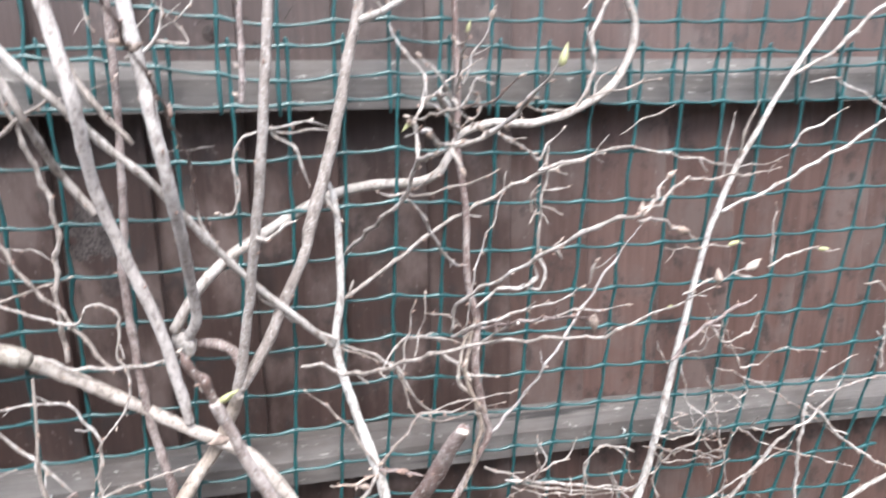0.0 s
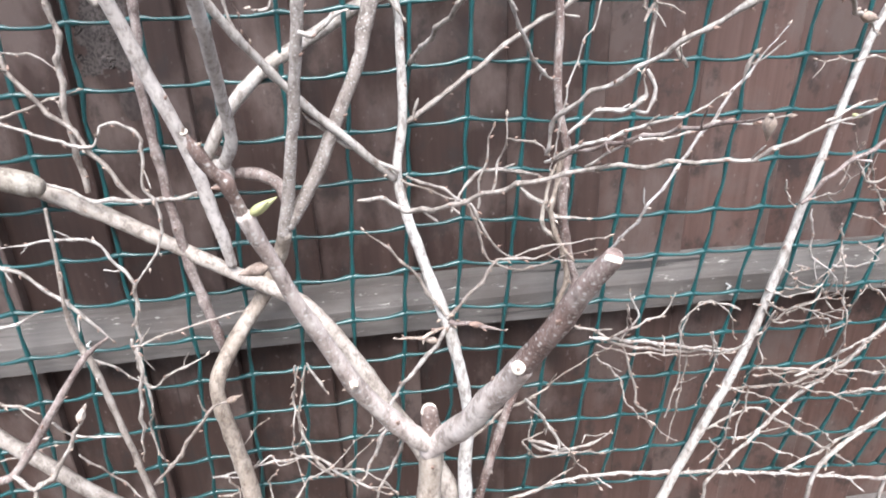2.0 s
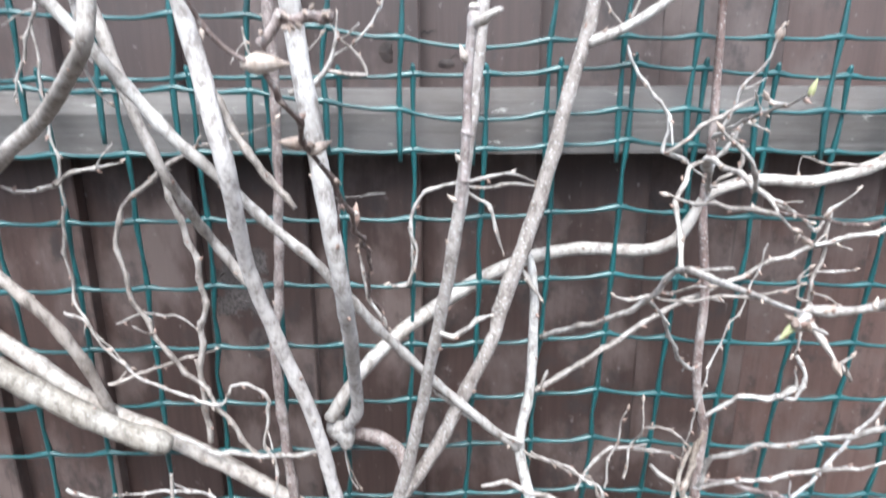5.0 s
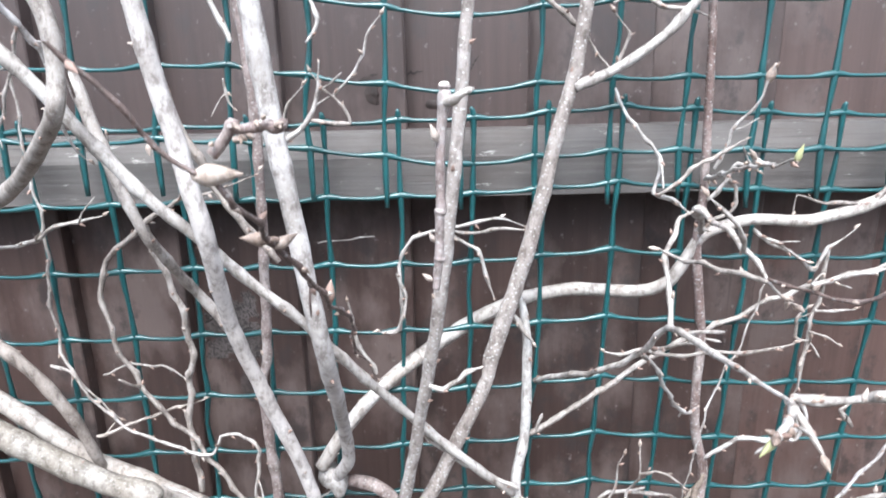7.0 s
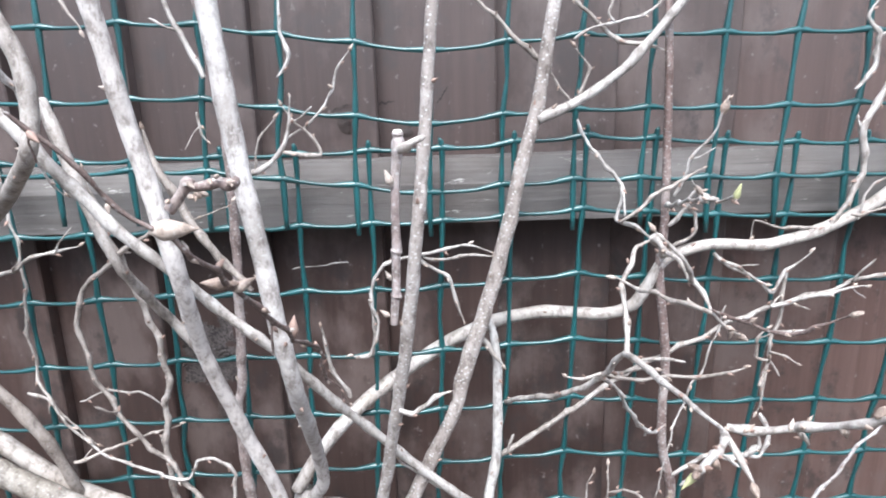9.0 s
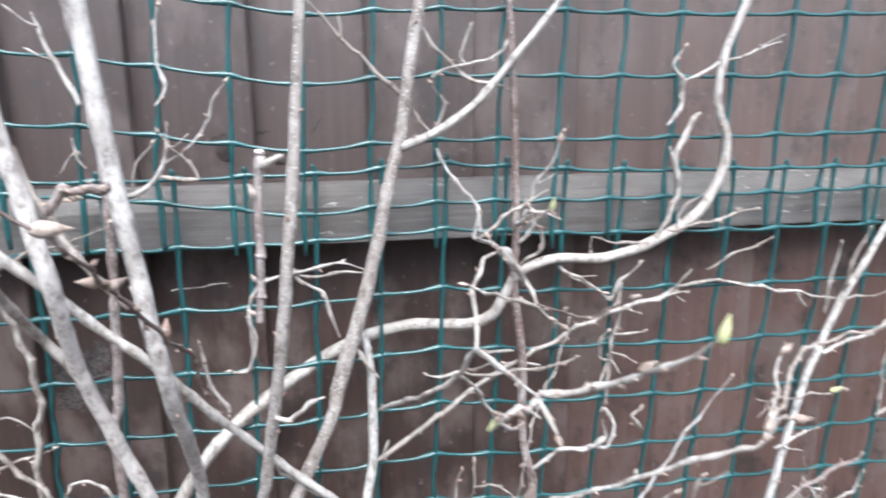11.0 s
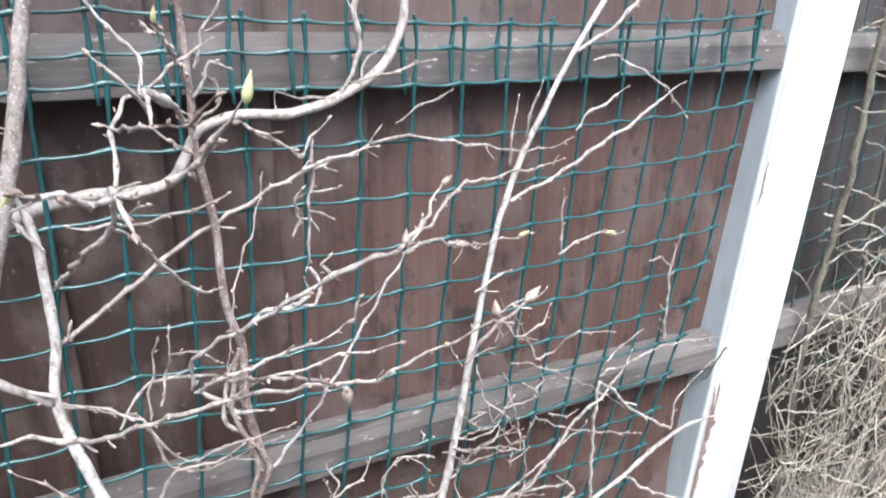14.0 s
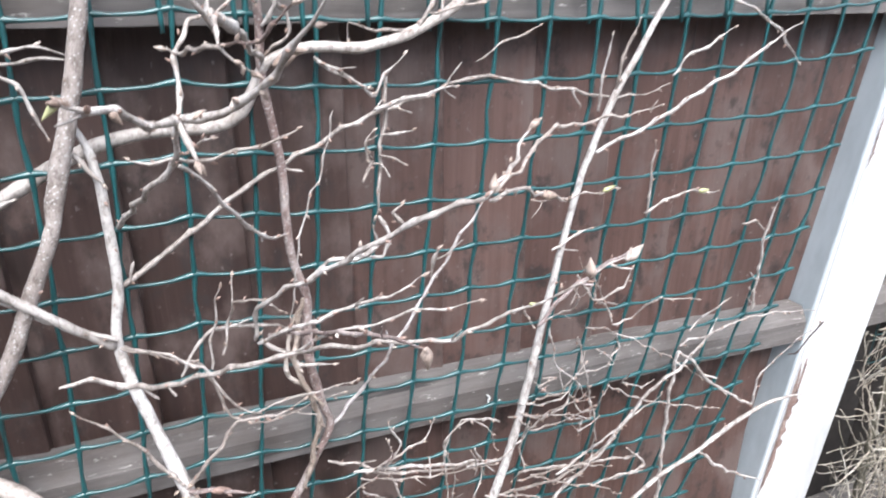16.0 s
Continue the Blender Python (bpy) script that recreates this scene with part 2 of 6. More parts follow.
def tube(bm, pts, sides=8, step=0.006, knobs=0.0, seed=0.0, crook=0.0):
    line = spline(pts, step)
    rings = []
    side = Vector((0.3, 0.2, 1)).normalized()
    for i, p in enumerate(line):
        c = p.xyz
        if crook:
            s = seed * 7.3
            c = c + 0.3 * crook * Vector((wobble((c.x * 170, c.z * 170, s)), wobble((s, c.x * 170, c.z * 170)), wobble((c.z * 170, s, c.x * 170))))
            c = c + crook * Vector((wobble((c.x * 45 + s, c.z * 45, 1)), wobble((c.x * 45, c.z * 45 + s, 5)), wobble((c.z * 45, c.x * 45, 9 + s))))
        q = (line[min(i + 1, len(line) - 1)] - line[max(i - 1, 0)]).xyz
        q = q.normalized() if q.length > 1e-9 else Vector((0, 0, 1))
        side = (side - q * side.dot(q))
        side = side.normalized() if side.length > 1e-6 else q.orthogonal().normalized()
        other = q.cross(side)
        r = max(p.w, 0.0003)
        ring = []
        for k in range(sides):
            a = 2 * math.pi * k / sides
            w = 1 + knobs * (wobble((c.x * 90 + k * 0.35 + seed, c.z * 90, c.y * 90)) + 0.8 * wobble((c.x * 330 + k * 0.8, c.z * 330, seed)))
            ring.append(bm.verts.new(c + (side * math.cos(a) + other * math.sin(a)) * r * w))
        rings.append(ring)
    for a, b in zip(rings, rings[1:]):
        for k in range(sides):
            bm.faces.new((a[k], a[(k + 1) % sides], b[(k + 1) % sides], b[k]))
    bm.faces.new(rings[0][::-1])
    bm.faces.new(rings[-1])


def thing(name, label, category, kind="", group="", at=(0, 0, 0)):
    ob = new(name)
    ob.location = at
    return tagged(ob, label, category, group, kind)


# ---- ground ----
bm = bmesh.new()
bmesh.ops.create_grid(bm, x_segments=60, y_segments=60, size=30)
for v in bm.verts:
    v.co.z = 0.02 * wobble(v.co * 0.8)
ob = part("ground", bm, SOIL, None)
tagged(ob, "bare dry brown garden soil in front of the fence", "ground", kind="structure")

# ---- unseen wall behind the camera, added to cut low sky light on the fence ----
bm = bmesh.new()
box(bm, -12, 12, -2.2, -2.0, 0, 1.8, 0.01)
tagged(part("sky_blocker", bm, plain("blocker_plaster", (0.32, 0.295, 0.275), 0.9), None), "unseen plain wall added to block low sky light", "wall", kind="structure")

# ---- fence ----
FACE = 0.042          # front of the boards; the net hangs at y = 0
fence = thing("fence", "brown stained overlapping board fence with weathered grey rails", "fence", "structure")
PITCH, LEFT = 0.0831, -1.393
for i in range(25):
    x0 = LEFT + PITCH * i
    bm = bmesh.new()
    w = PITCH + 0.018
    lean = 0.001 * wobble((i * 3.1, 0, 0))
    vs = []
    for z in (0.04, 1.72):
        vs.append([bm.verts.new((x0 + dx + lean * z, FACE + dy, z)) for dx, dy in ((0, 0.016), (w, 0), (w, 0.0155), (0, 0.019))])
    for k in range(4):
        bm.faces.new((vs[0][k], vs[0][(k + 1) % 4], vs[1][(k + 1) % 4], vs[1][k]))
    bm.faces.new(vs[0][::-1])
    bm.faces.new(vs[1])
    bmesh.ops.bevel(bm, geom=[e for e in bm.edges if abs(e.verts[0].co.z - e.verts[1].co.z) > 1], offset=0.0012, segments=1, affect="EDGES")
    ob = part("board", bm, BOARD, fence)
    board_tone = (0.54 if i < 16 else 0.61 if i < 18 else 0.97) + 0.14 * wobble((i * 1.7, 5, 2))   # boards at one end are darker
    ob.color = (board_tone * 1.02, board_tone, board_tone * 0.985, 1)
    for p in ob.data.polygons:
        p.use_smooth = False
# torn grain on one board, weathered grey, with a dark round knot below it


def scar_wood():
    m, nt, b = tree_of("torn_grain")
    fine = tex(nt, coords(nt, (520, 520, 420)), 1.0, 3, 0.7)
    big = tex(nt, coords(nt, (70, 70, 45)), 1.0, 4, 0.6)
    base = ramp(nt, big, [(0.35, (0.040, 0.032, 0.030)), (0.6, (0.082, 0.068, 0.065))])
    base = blend(nt, base, ramp(nt, fine, [(0.40, (0.28, 0.25, 0.24)), (0.54, (1.25, 1.22, 1.22))]), 0.9, "MULTIPLY")
    nt.links.new(base, b.inputs["Base Color"])
    b.inputs["Roughness"].default_value = 0.8
    return m


def on_board(x, proud):
    """The face of the overlapping boards at x, and a little in front of it."""
    u = (x - LEFT) % PITCH
    return FACE + 0.016 * (1 - u / (PITCH + 0.018)) - proud


bm = bmesh.new()
grid = {}
for i in range(37):
    for j in range(45):
        x, z = -0.290 + 0.0014 * i, 0.934 + 0.0014 * j
        edge = min((x + 0.290) / 0.006, (-0.2405 - x) / 0.006, (z - 0.934) / 0.008, (0.9945 - z) / 0.008) + 2.2 * wobble((x * 90, z * 90, 3)) + 0.8 * wobble((x * 300, z * 260, 5))
        if edge < 0.5:
            continue
        slant = z + 0.32 * (x + 0.265)
        torn = max(math.exp(-((slant - at) / 0.0042) ** 2) for at in (0.9475, 0.9665, 0.985)) * min(1, max(0, 0.5 + 1.6 * wobble((x * 60, z * 25, 8))))
        rough = torn * (0.0008 + 0.0034 * wobble((x * 640, z * 640, 1)))
        grid[i, j] = bm.verts.new((x, on_board(x, 0.0005 + rough), z))
for i in range(36):
    for j in range(44):
        q = [(i, j), (i + 1, j), (i + 1, j + 1), (i, j + 1)]
        if all(c in grid for c in q):
            bm.faces.new([grid[c] for c in q])
ob = part("scar", bm, scar_wood(), fence, "rough weathered grey torn grain in a board")
for p in ob.data.polygons:
    p.use_smooth = False
KNOT = bark("dark_knot", (0.022, 0.016, 0.014), (0.040, 0.028, 0.025), (0.060, 0.045, 0.040), 0.0, tone=1.0)
for cx, cz, wide, high in ((-0.2535, 0.9165, 0.0115, 0.0135), (-0.1480, 1.1330, 0.0085, 0.0075), (-0.1100, 1.1250, 0.0060, 0.0030)):
    bm = bmesh.new()
    rings = []
    for r in (1.0, 0.75, 0.5, 0.2):
        ring = []
        for k in range(28):
            a = 2 * math.pi * k / 28
            x = cx + wide * r * math.cos(a) * (1 + 0.3 * wobble((math.cos(a), math.sin(a), cx * 40)))
            z = cz + high * r * math.sin(a) * (1 + 0.25 * wobble((math.sin(a), math.cos(a), cz * 40)))
            ring.append(bm.verts.new((x, on_board(x, 0.0004 + 0.0008 * (1 - r) + 0.0003 * wobble((x * 500, z * 500, 6))), z)))
        rings.append(ring)
    for a, b in zip(rings, rings[1:]):
        for k in range(28):
            bm.faces.new((a[k], a[(k + 1) % 28], b[(k + 1) % 28], b[k]))
    bm.faces.new(rings[-1])
    part("knot", bm, KNOT, fence, "dark knot in a board")
# short ragged splits in the upper boards
for cx, cz, long, tilt in ((-0.1530, 1.1440, 0.016, 0.35), (-0.1330, 1.1250, 0.009, 1.3), (-0.1060, 1.1290, 0.013, 0.5), (-0.1250, 1.1460, 0.018, 0.1), (-0.1930, 1.1500, 0.012, 1.2), (-0.0830, 1.1500, 0.014, 0.9)):
    bm = bmesh.new()
    rows = []
    for k in range(13):
        u = k / 6 - 1
        x, z = cx + long * 0.5 * u * math.cos(tilt), cz + long * 0.5 * u * math.sin(tilt) + 0.0022 * wobble((k * 0.6, cx * 90, 4))
        half = 0.00075 * (1 - u * u) + 0.00012
        rows.append([bm.verts.new((x, on_board(x, 0.0004), z + d * half)) for d in (-1, 1)])
    for a, b in zip(rows, rows[1:]):
        bm.faces.new((a[0], b[0], b[1], a[1]))
    part("split", bm, KNOT, fence, "dark ragged split in a board")


def rail(z0, h, x0, x1, y, parent, bow=0.0):
    """A sawn rail with a planed-off upper front edge."""
    bm = bmesh.new()
    prof = [(y, z0), (y, z0 + h * 0.62), (y + 0.010, z0 + h), (FACE + 0.004, z0 + h), (FACE + 0.004, z0)]
    rings = []
    n = 40
    for k in range(n + 1):
        x = x0 + (x1 - x0) * k / n
        rings.append([bm.verts.new((x, a + 0.0006 * wobble((x * 14, a * 90, c * 40)), c - bow * (x - 0.12) ** 2 + 0.0012 * wobble((x * 5, c * 30, 2)))) for a, c in prof])
    for a, c in zip(rings, rings[1:]):
        for k in range(5):
            bm.faces.new((a[k], c[k], c[(k + 1) % 5], a[(k + 1) % 5]))
    bm.faces.new(rings[0])
    bm.faces.new(rings[-1][::-1])
    ob = part("rail", bm, RAIL, parent, "weathered grey sawn timber rail")
    for p in ob.data.polygons:
        p.use_smooth = False


for z0, h, end in ((1.0670, 0.0425, 0.694), (0.7115, 0.041, 0.649), (0.36, 0.046, 0.606), (1.47, 0.045, 0.742)):
    rail(z0, h, -1.4, end, 0.016, fence, 0.033 if z0 == 0.7115 else 0.0)

# ---- post ----
post = thing("post", "white painted square timber post with worn bare patches", "post", "structure")
bm = bmesh.new()
box(bm, 0, 0.102, 0.014, 0.11, -0.74, 0.95, 0.003)
ob = part("shaft", bm, PAINT, post)
for p in ob.data.polygons:
    p.use_smooth = False
BARE = bark("bare_wood", (0.17, 0.10, 0.085), (0.28, 0.18, 0.15), (0.46, 0.36, 0.31), 0.3)
for z0, z1, wide, seed in ((-0.24, -0.045, 0.016, 3), (-0.33, -0.265, 0.009, 8), (0.19, 0.25, 0.004, 5), (-0.10, -0.035, 0.006, 12)):
    bm = bmesh.new()
    left, right = [], []
    for k in range(61):
        u = k / 60
        z = z0 + (z1 - z0) * u
        body = min(1, 5 * u, 4 * (1 - u)) * wide
        start = 0.0032 + (0.006 if seed == 12 else 0.0) + 0.002 * max(0, wobble((u * 12, seed, 7)))
        rag = 0.55 + 0.5 * wobble((u * 5, seed, 2)) + 0.35 * wobble((u * 19, 3, seed)) + 0.2 * wobble((u * 47, seed, 9))
        left.append(bm.verts.new((start, 0.0130, z)))
        right.append(bm.verts.new((start + 0.0004 + body * max(0.06, rag), 0.0130, z)))
    for k in range(60):
        bm.faces.new((left[k], right[k], right[k + 1], left[k + 1]))
    part("bare_patch", bm, BARE, post, "worn strip of bare brown wood")
# thin cover on the post's left face; its shade is put into the blue-grey
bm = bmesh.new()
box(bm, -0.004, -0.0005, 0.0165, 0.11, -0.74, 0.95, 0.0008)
ob = part("shaded_side", bm, smooth_paint("side_shade_grey", (0.43, 0.475, 0.50)), post, "shaded left side of the white post, coloured pale blue-grey")
for p in ob.data.polygons:
    p.use_smooth = False
post.matrix_basis = pose(0.656, 0, 0.72, 0, 7.0, 0)

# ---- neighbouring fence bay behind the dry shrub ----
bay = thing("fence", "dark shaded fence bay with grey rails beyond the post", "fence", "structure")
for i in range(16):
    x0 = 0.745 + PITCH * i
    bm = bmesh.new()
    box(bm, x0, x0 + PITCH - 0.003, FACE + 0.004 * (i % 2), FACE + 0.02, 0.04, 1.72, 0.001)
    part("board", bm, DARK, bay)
for z0, h in ((1.060, 0.045), (0.70, 0.047), (0.36, 0.046)):
    rail(z0, h, 0.74, 2.0, 0.016, bay)

# ---- net ----
def net(name, label, xs, zs, shape, ends_up, ends_down, seed, back=0.0, thick=1.0):
    """A net of moulded plastic strands; shape(u, v) gives how far a knot hangs off the even grid."""
    root = thing(name, label, "garden net")

    def knot(i, j):
        u, v = xs[i], zs[j]
        dx, dz = shape(u, v)
        x = u + dx + 0.0016 * wobble((u * 19, v * 16, seed))
        z = v + dz + 0.0012 * wobble((u * 17, v * 19, seed + 9))
        y = 0.004 * wobble((u * 6, v * 6, seed + 1)) - 0.002 + back
        return x, y, z
    for j in range(len(zs)):
        bm = bmesh.new()
        pts = []
        for i in range(len(xs)):
            x, y, z = knot(i, j)
            pts.append((x, y, z, 0.0025 * thick))
            if i < len(xs) - 1:
                x2, y2, z2 = knot(i + 1, j)
                sag = 0.0018 + 0.0012 * wobble((i * 1.9, j * 2.3, seed))
                pts.append((x * 0.8 + x2 * 0.2, (y + y2) / 2, z * 0.8 + z2 * 0.2 - sag * 0.7, 0.00138 * thick))
                pts.append((x * 0.35 + x2 * 0.65, (y + y2) / 2 - 0.001, z * 0.35 + z2 * 0.65 - sag, 0.00138 * thick))
        x, y, z = pts[-1][:3]
        pts.append((x + 0.012 + 0.006 * wobble((j * 3.3, 1, seed)), y - 0.001, z + 0.001, 0.0015))
        tube(bm, pts, 6, 0.007)
        part("strand", bm, NET, root)
    for i in range(len(xs)):
        bm = bmesh.new()
        pts = []
        for j in range(len(zs)):
            x, y, z = knot(i, j)
            pts.append((x, y, z, 0.0022 * thick))
            if j < len(zs) - 1:
                x2, y2, z2 = knot(i, j + 1)
                pts.append(((x + x2) / 2 + 0.0042 * wobble((i * 2.1, j * 1.7, seed)), (y + y2) / 2, (z + z2) / 2, 0.0013 * thick))
        x, y, z = pts[-1][:3]
        if ends_up:
            pts.append((x + 0.003 * wobble((i * 1.7, 0, 0)), y - 0.002, z + 0.006, 0.0010))
        x, y, z = pts[0][:3]
        if ends_down:
            pts.insert(0, (x + 0.003 * wobble((i * 1.3, 5, 0)), y - 0.002, z - 0.034 - 0.012 * wobble((i * 2.7, 0, 3)), 0.0015))
        tube(bm, pts, 6, 0.01)
        part("strand", bm, NET, root)
    return root


def warp(table, u, v):
    """A smooth sway of the net, in metres: a polynomial over the fence, held at its edges."""
    u, v = max(-1.0, min(1.45, u)), max(-1.3, min(1.1, v))
    return 0.001 * sum(c * u ** m * v ** n for m, row in enumerate(table) for n, c in enumerate(row))


def hump(u, at, wide, high):
    return high * math.exp(-((u - at) / wide) ** 2)


LOWER_X = ((-9.7, 16.6, -4.4), (-12.8, 16.2, -0.7), (4.7, 0.9, -6.8), (-2.1, 6.1, -2.6), (-5.0, 2.1, 0.6))
LOWER_Z = ((1.4, -2.1, 1.9), (-3.0, 1.7, -1.5), (-7.0, 3.5, -4.2), (5.8, -4.0, 0.5), (1.0, 4.4, -0.2))
UPPER_X = ((3.1, 12.5), (-3.6, 4.3), (-4.7, 0.8), (6.2, 0.5), (-0.7, -0.1))
UPPER_Z = ((0.8, 2.6), (-6.8, -1.4), (8.5, 2.4), (-2.1, 0.6), (4.1, 1.1))


def lower_shape(u, v):
    a, b = u / 0.45, (v - 0.85) / 0.25
    return warp(LOWER_X, a, b), warp(LOWER_Z, a, b) + hump(u, 0.004, 0.055, 0.0065)


def upper_shape(u, v):
    a, b = u / 0.45, (v - 1.16) / 0.25
    return warp(UPPER_X, a, b), warp(UPPER_Z, a, b) + hump(u, -0.255, 0.05, 0.007) - hump(u, -0.095, 0.05, 0.0085)


def columns(start, left, right, a, c):
    return [start + (left if k < 0 else right) * k for k in range(a, c)]


net("lower_net", "green plastic garden net stretched over the fence", columns(0.004, 0.0457, 0.0443, -20, 15),
    [0.525, 0.566, 0.608, 0.650, 0.691, 0.733, 0.774, 0.813, 0.855, 0.894, 0.937, 0.981, 1.027, 1.071, 1.118], lower_shape, True, False, 1.0)
net("upper_net", "green plastic garden net overlapping the lower net at the rail", columns(-0.002, 0.0463, 0.0446, -20, 15),
    [1.098 + 0.0436 * k for k in range(12)], upper_shape, False, True, 7.0)
net("side_net", "green plastic garden net on the shaded fence bay", [0.80 + 0.0455 * k for k in range(18)], [0.60 + 0.0428 * k for k in range(18)], lambda u, v: (0.0, 0.2 * max(0, u - 0.42) ** 2), False, False, 13.0, 0.03, 0.5)

# ---- plants trained on the fence ----
A = thing("pruned_tree", "young pruned tree with brown bark and pale cut ends", "tree")
B = thing("shrub", "bare shrub with pale grey upright stems before the net", "shrub")
M = thing("budding_shrub", "bare budding shrub with a pale bent stem on the net", "shrub")
V = thing("budding_shrub", "slender bare shrub with knobbly brown stem and budded twigs", "shrub")
X = thing("hanging_twig", "dry pale twig hanging from the green net", "twig")
C = thing("vine", "dry curled grey vine pieces caught in the net", "vine")
D = thing("dead_twig", "small forked dead twig caught in the net above the rail", "twig")
F = thing("vine", "curled pale vine piece climbing the net over the rail", "vine")
P = thing("budding_branch", "brown branch with swollen pale buds in front of the net", "branch")
L = thing("climber", "bare twisting climber with thin pale stems on the net", "climber")
R = thing("sapling", "tall slender sapling with straight pale stem", "tree")
K = thing("climber", "low tangled climber with thin dry pale stems", "climber")


def bud_mesh(name, material, fat):
    bm = bmesh.new()
    tube(bm, [(0, 0, -0.15, 0.16), (0, 0, 0.15, 0.34), (0.02, 0, 0.55, 0.52 * fat), (0.07, 0, 1.05, 0.42 * fat), (0.16, 0, 1.55, 0.22 * fat), (0.22, 0, 2.0, 0.04)], 7, 0.25)
    me = bpy.data.meshes.new(name)
    bm.to_mesh(me)
    bm.free()
    me.materials.append(material)
    for p in me.polygons:
        p.use_smooth = True
    return me


BUD_BROWN = bud_mesh("bud", plain("brown_bud", (0.25, 0.165, 0.135), 0.6), 0.95)
BUD_PALE = bud_mesh("bud", FUZZ, 1.0)
BUD_GREEN = bud_mesh("bud", BUD, 0.75)
dice = random.Random(5)
count = [0]


def put_bud(parent, at, way, size, me, label=""):
    ob = new("bud", me)
    ob.parent = parent
    turn = Vector(way).to_track_quat("Z", "Y").to_matrix().to_4x4()
    ob.matrix_basis = Matrix.Translation(at) @ turn @ Matrix.Diagonal((size, size, size, 1))
    return tagged(ob, label)


def cut_end(parent, at, way, size):
    """A pale sawn face where a limb was cut off."""
    bm = bmesh.new()
    turn = Vector(way).to_track_quat("Z", "Y").to_matrix().to_4x4()
    rings = []
    for r, h in ((1.0, -0.5), (1.0, 0.0), (0.85, 0.12), (0.4, 0.10)):
        rings.append([bm.verts.new((r * size * math.cos(k * math.pi / 6) * (1 + 0.15 * wobble((k * 0.9, size * 900, 1))), r * size * math.sin(k * math.pi / 6), h * size)) for k in range(12)])
    for a, b in zip(rings, rings[1:]):
        for k in range(12):
            bm.faces.new((a[k], a[(k + 1) % 12], b[(k + 1) % 12], b[k]))
    bm.faces.new(rings[-1])
    ob = part("cut_end", bm, CUT, parent, "pale sawn cut face")
    ob.matrix_basis = Matrix.Translation(at) @ turn


def shoot(plant, name, material, pts, bare=False):
    """One stem, branch or twig, with swollen nodes and small buds along it."""
    count[0] += 1
    seed = count[0] * 1.37
    thick = max(p[3] for p in pts)
    thin = thick < 0.0028
    bm = bmesh.new()
    line = spline(pts, 0.0032 if thin else 0.005, 0.5 if thin else 0.2)
    gap = 0.0125 if thin else 0.022 if thick < 0.0042 else 0.034
    run, nodes, dressed = dice.uniform(0, gap), [], []
    for i, p in enumerate(line):
        if i:
            run += (p - line[i - 1]).xyz.length
        r = p.w
        if run > gap and 1 < i < len(line) - 2:
            run = dice.uniform(-0.4, 0.25) * gap
            nodes.append(i)
    if thin and len(nodes) > 1:
        # the twig bends a little, this way and that, at its nodes
        across = (line[-1] - line[0]).xyz.cross(Vector((0, 1, 0)))
        across = across.normalized() if across.length > 1e-6 else Vector((1, 0, 0))
        stops = [0] + nodes + [len(line) - 1]
        kicks = [0.0] + [(1 if k % 2 else -1) * dice.uniform(0.3, 1.0) * 0.0015 for k in range(len(nodes))] + [0.0]
        for (i, a), (j, b) in zip(zip(stops, kicks), zip(stops[1:], kicks[1:])):
            for q in range(i, j):
                d = across * (a + (b - a) * (q - i) / (j - i))
                line[q] = line[q] + Vector((d.x, d.y, d.z, 0))
    for i, p in enumerate(line):
        k = min((abs(i - n) for n in nodes), default=9)
        grow = 1.0 + dice.uniform(0.5, 1.0) * (0.6 if thick < 0.0017 else 0.36 if thin else 0.26 if thick < 0.0042 else 0.10) * max(0, 1 - k / 1.6)
        tip = min(1.0, 0.3 + 0.7 * (len(line) - 1 - i) / max(1.0, 0.22 * len(line))) if thin else 1.0
        dressed.append((p.x, p.y, p.z, max(p.w * grow * tip * (0.88 if thin else 1.0), 0.0004)))
    if not thin:
        # rounded end
        e, r = Vector(dressed[-1][:3]), dressed[-1][3]
        way = (line[-1] - line[-2]).xyz.normalized()
        dressed += [(*(e + way * r * a), r * c) for a, c in ((0.35, 0.86), (0.6, 0.6), (0.72, 0.25))]
    tube(bm, dressed, 6 if thin else 10, 1.0, 0.16 if thin else 0.035, seed, 0.0018 if thin else 0.0006)
    if thin and not bare:
        for n in nodes:
            if dice.random() < 0.10:
                way = (line[n + 1] - line[n - 1]).xyz.normalized()
                out = Vector((dice.uniform(-1, 1), dice.uniform(-0.6, 0.1), dice.uniform(-1, 1)))
                out = (out - way * out.dot(way)).normalized() + way * 0.7
                a, long = line[n].xyz, dice.uniform(0.004, 0.012)
                r = line[n].w
                tube(bm, [(*a, r * 0.75), (*(a + out * long * 0.5), r * 0.42), (*(a + out * long + way * long * 0.3), r * 0.55), (*(a + out * long * 1.2 + way * long * 0.4), r * 0.12)], 5, 0.004)
    ob = part(name, bm, material, plant)
    if bare:
        return ob
    if thin:
        way = (line[-1] - line[-2]).xyz.normalized()
        put_bud(ob, line[-1].xyz - way * 0.001, way + 0.3 * Vector((dice.uniform(-1, 1), dice.uniform(-1, 1), dice.uniform(-1, 1))), dice.uniform(0.0014, 0.0026), BUD_PALE)
    for n in nodes:
        if dice.random() < (0.9 if thin else 0.6):
            a, b = line[n - 1].xyz, line[n + 1].xyz
            way = (b - a).normalized()
            out = Vector((dice.uniform(-1, 1), dice.uniform(-1, 0.2), dice.uniform(-1, 1)))
            out = (out - way * out.dot(way)).normalized()
            size = (dice.uniform(0.0012, 0.0022) if thin else dice.uniform(0.0016, 0.0026))
            put_bud(ob, line[n].xyz + out * line[n].w * 0.7, out + way * dice.uniform(0.4, 1.8), size, BUD_BROWN if dice.random() < 0.5 else BUD_PALE)
    return ob


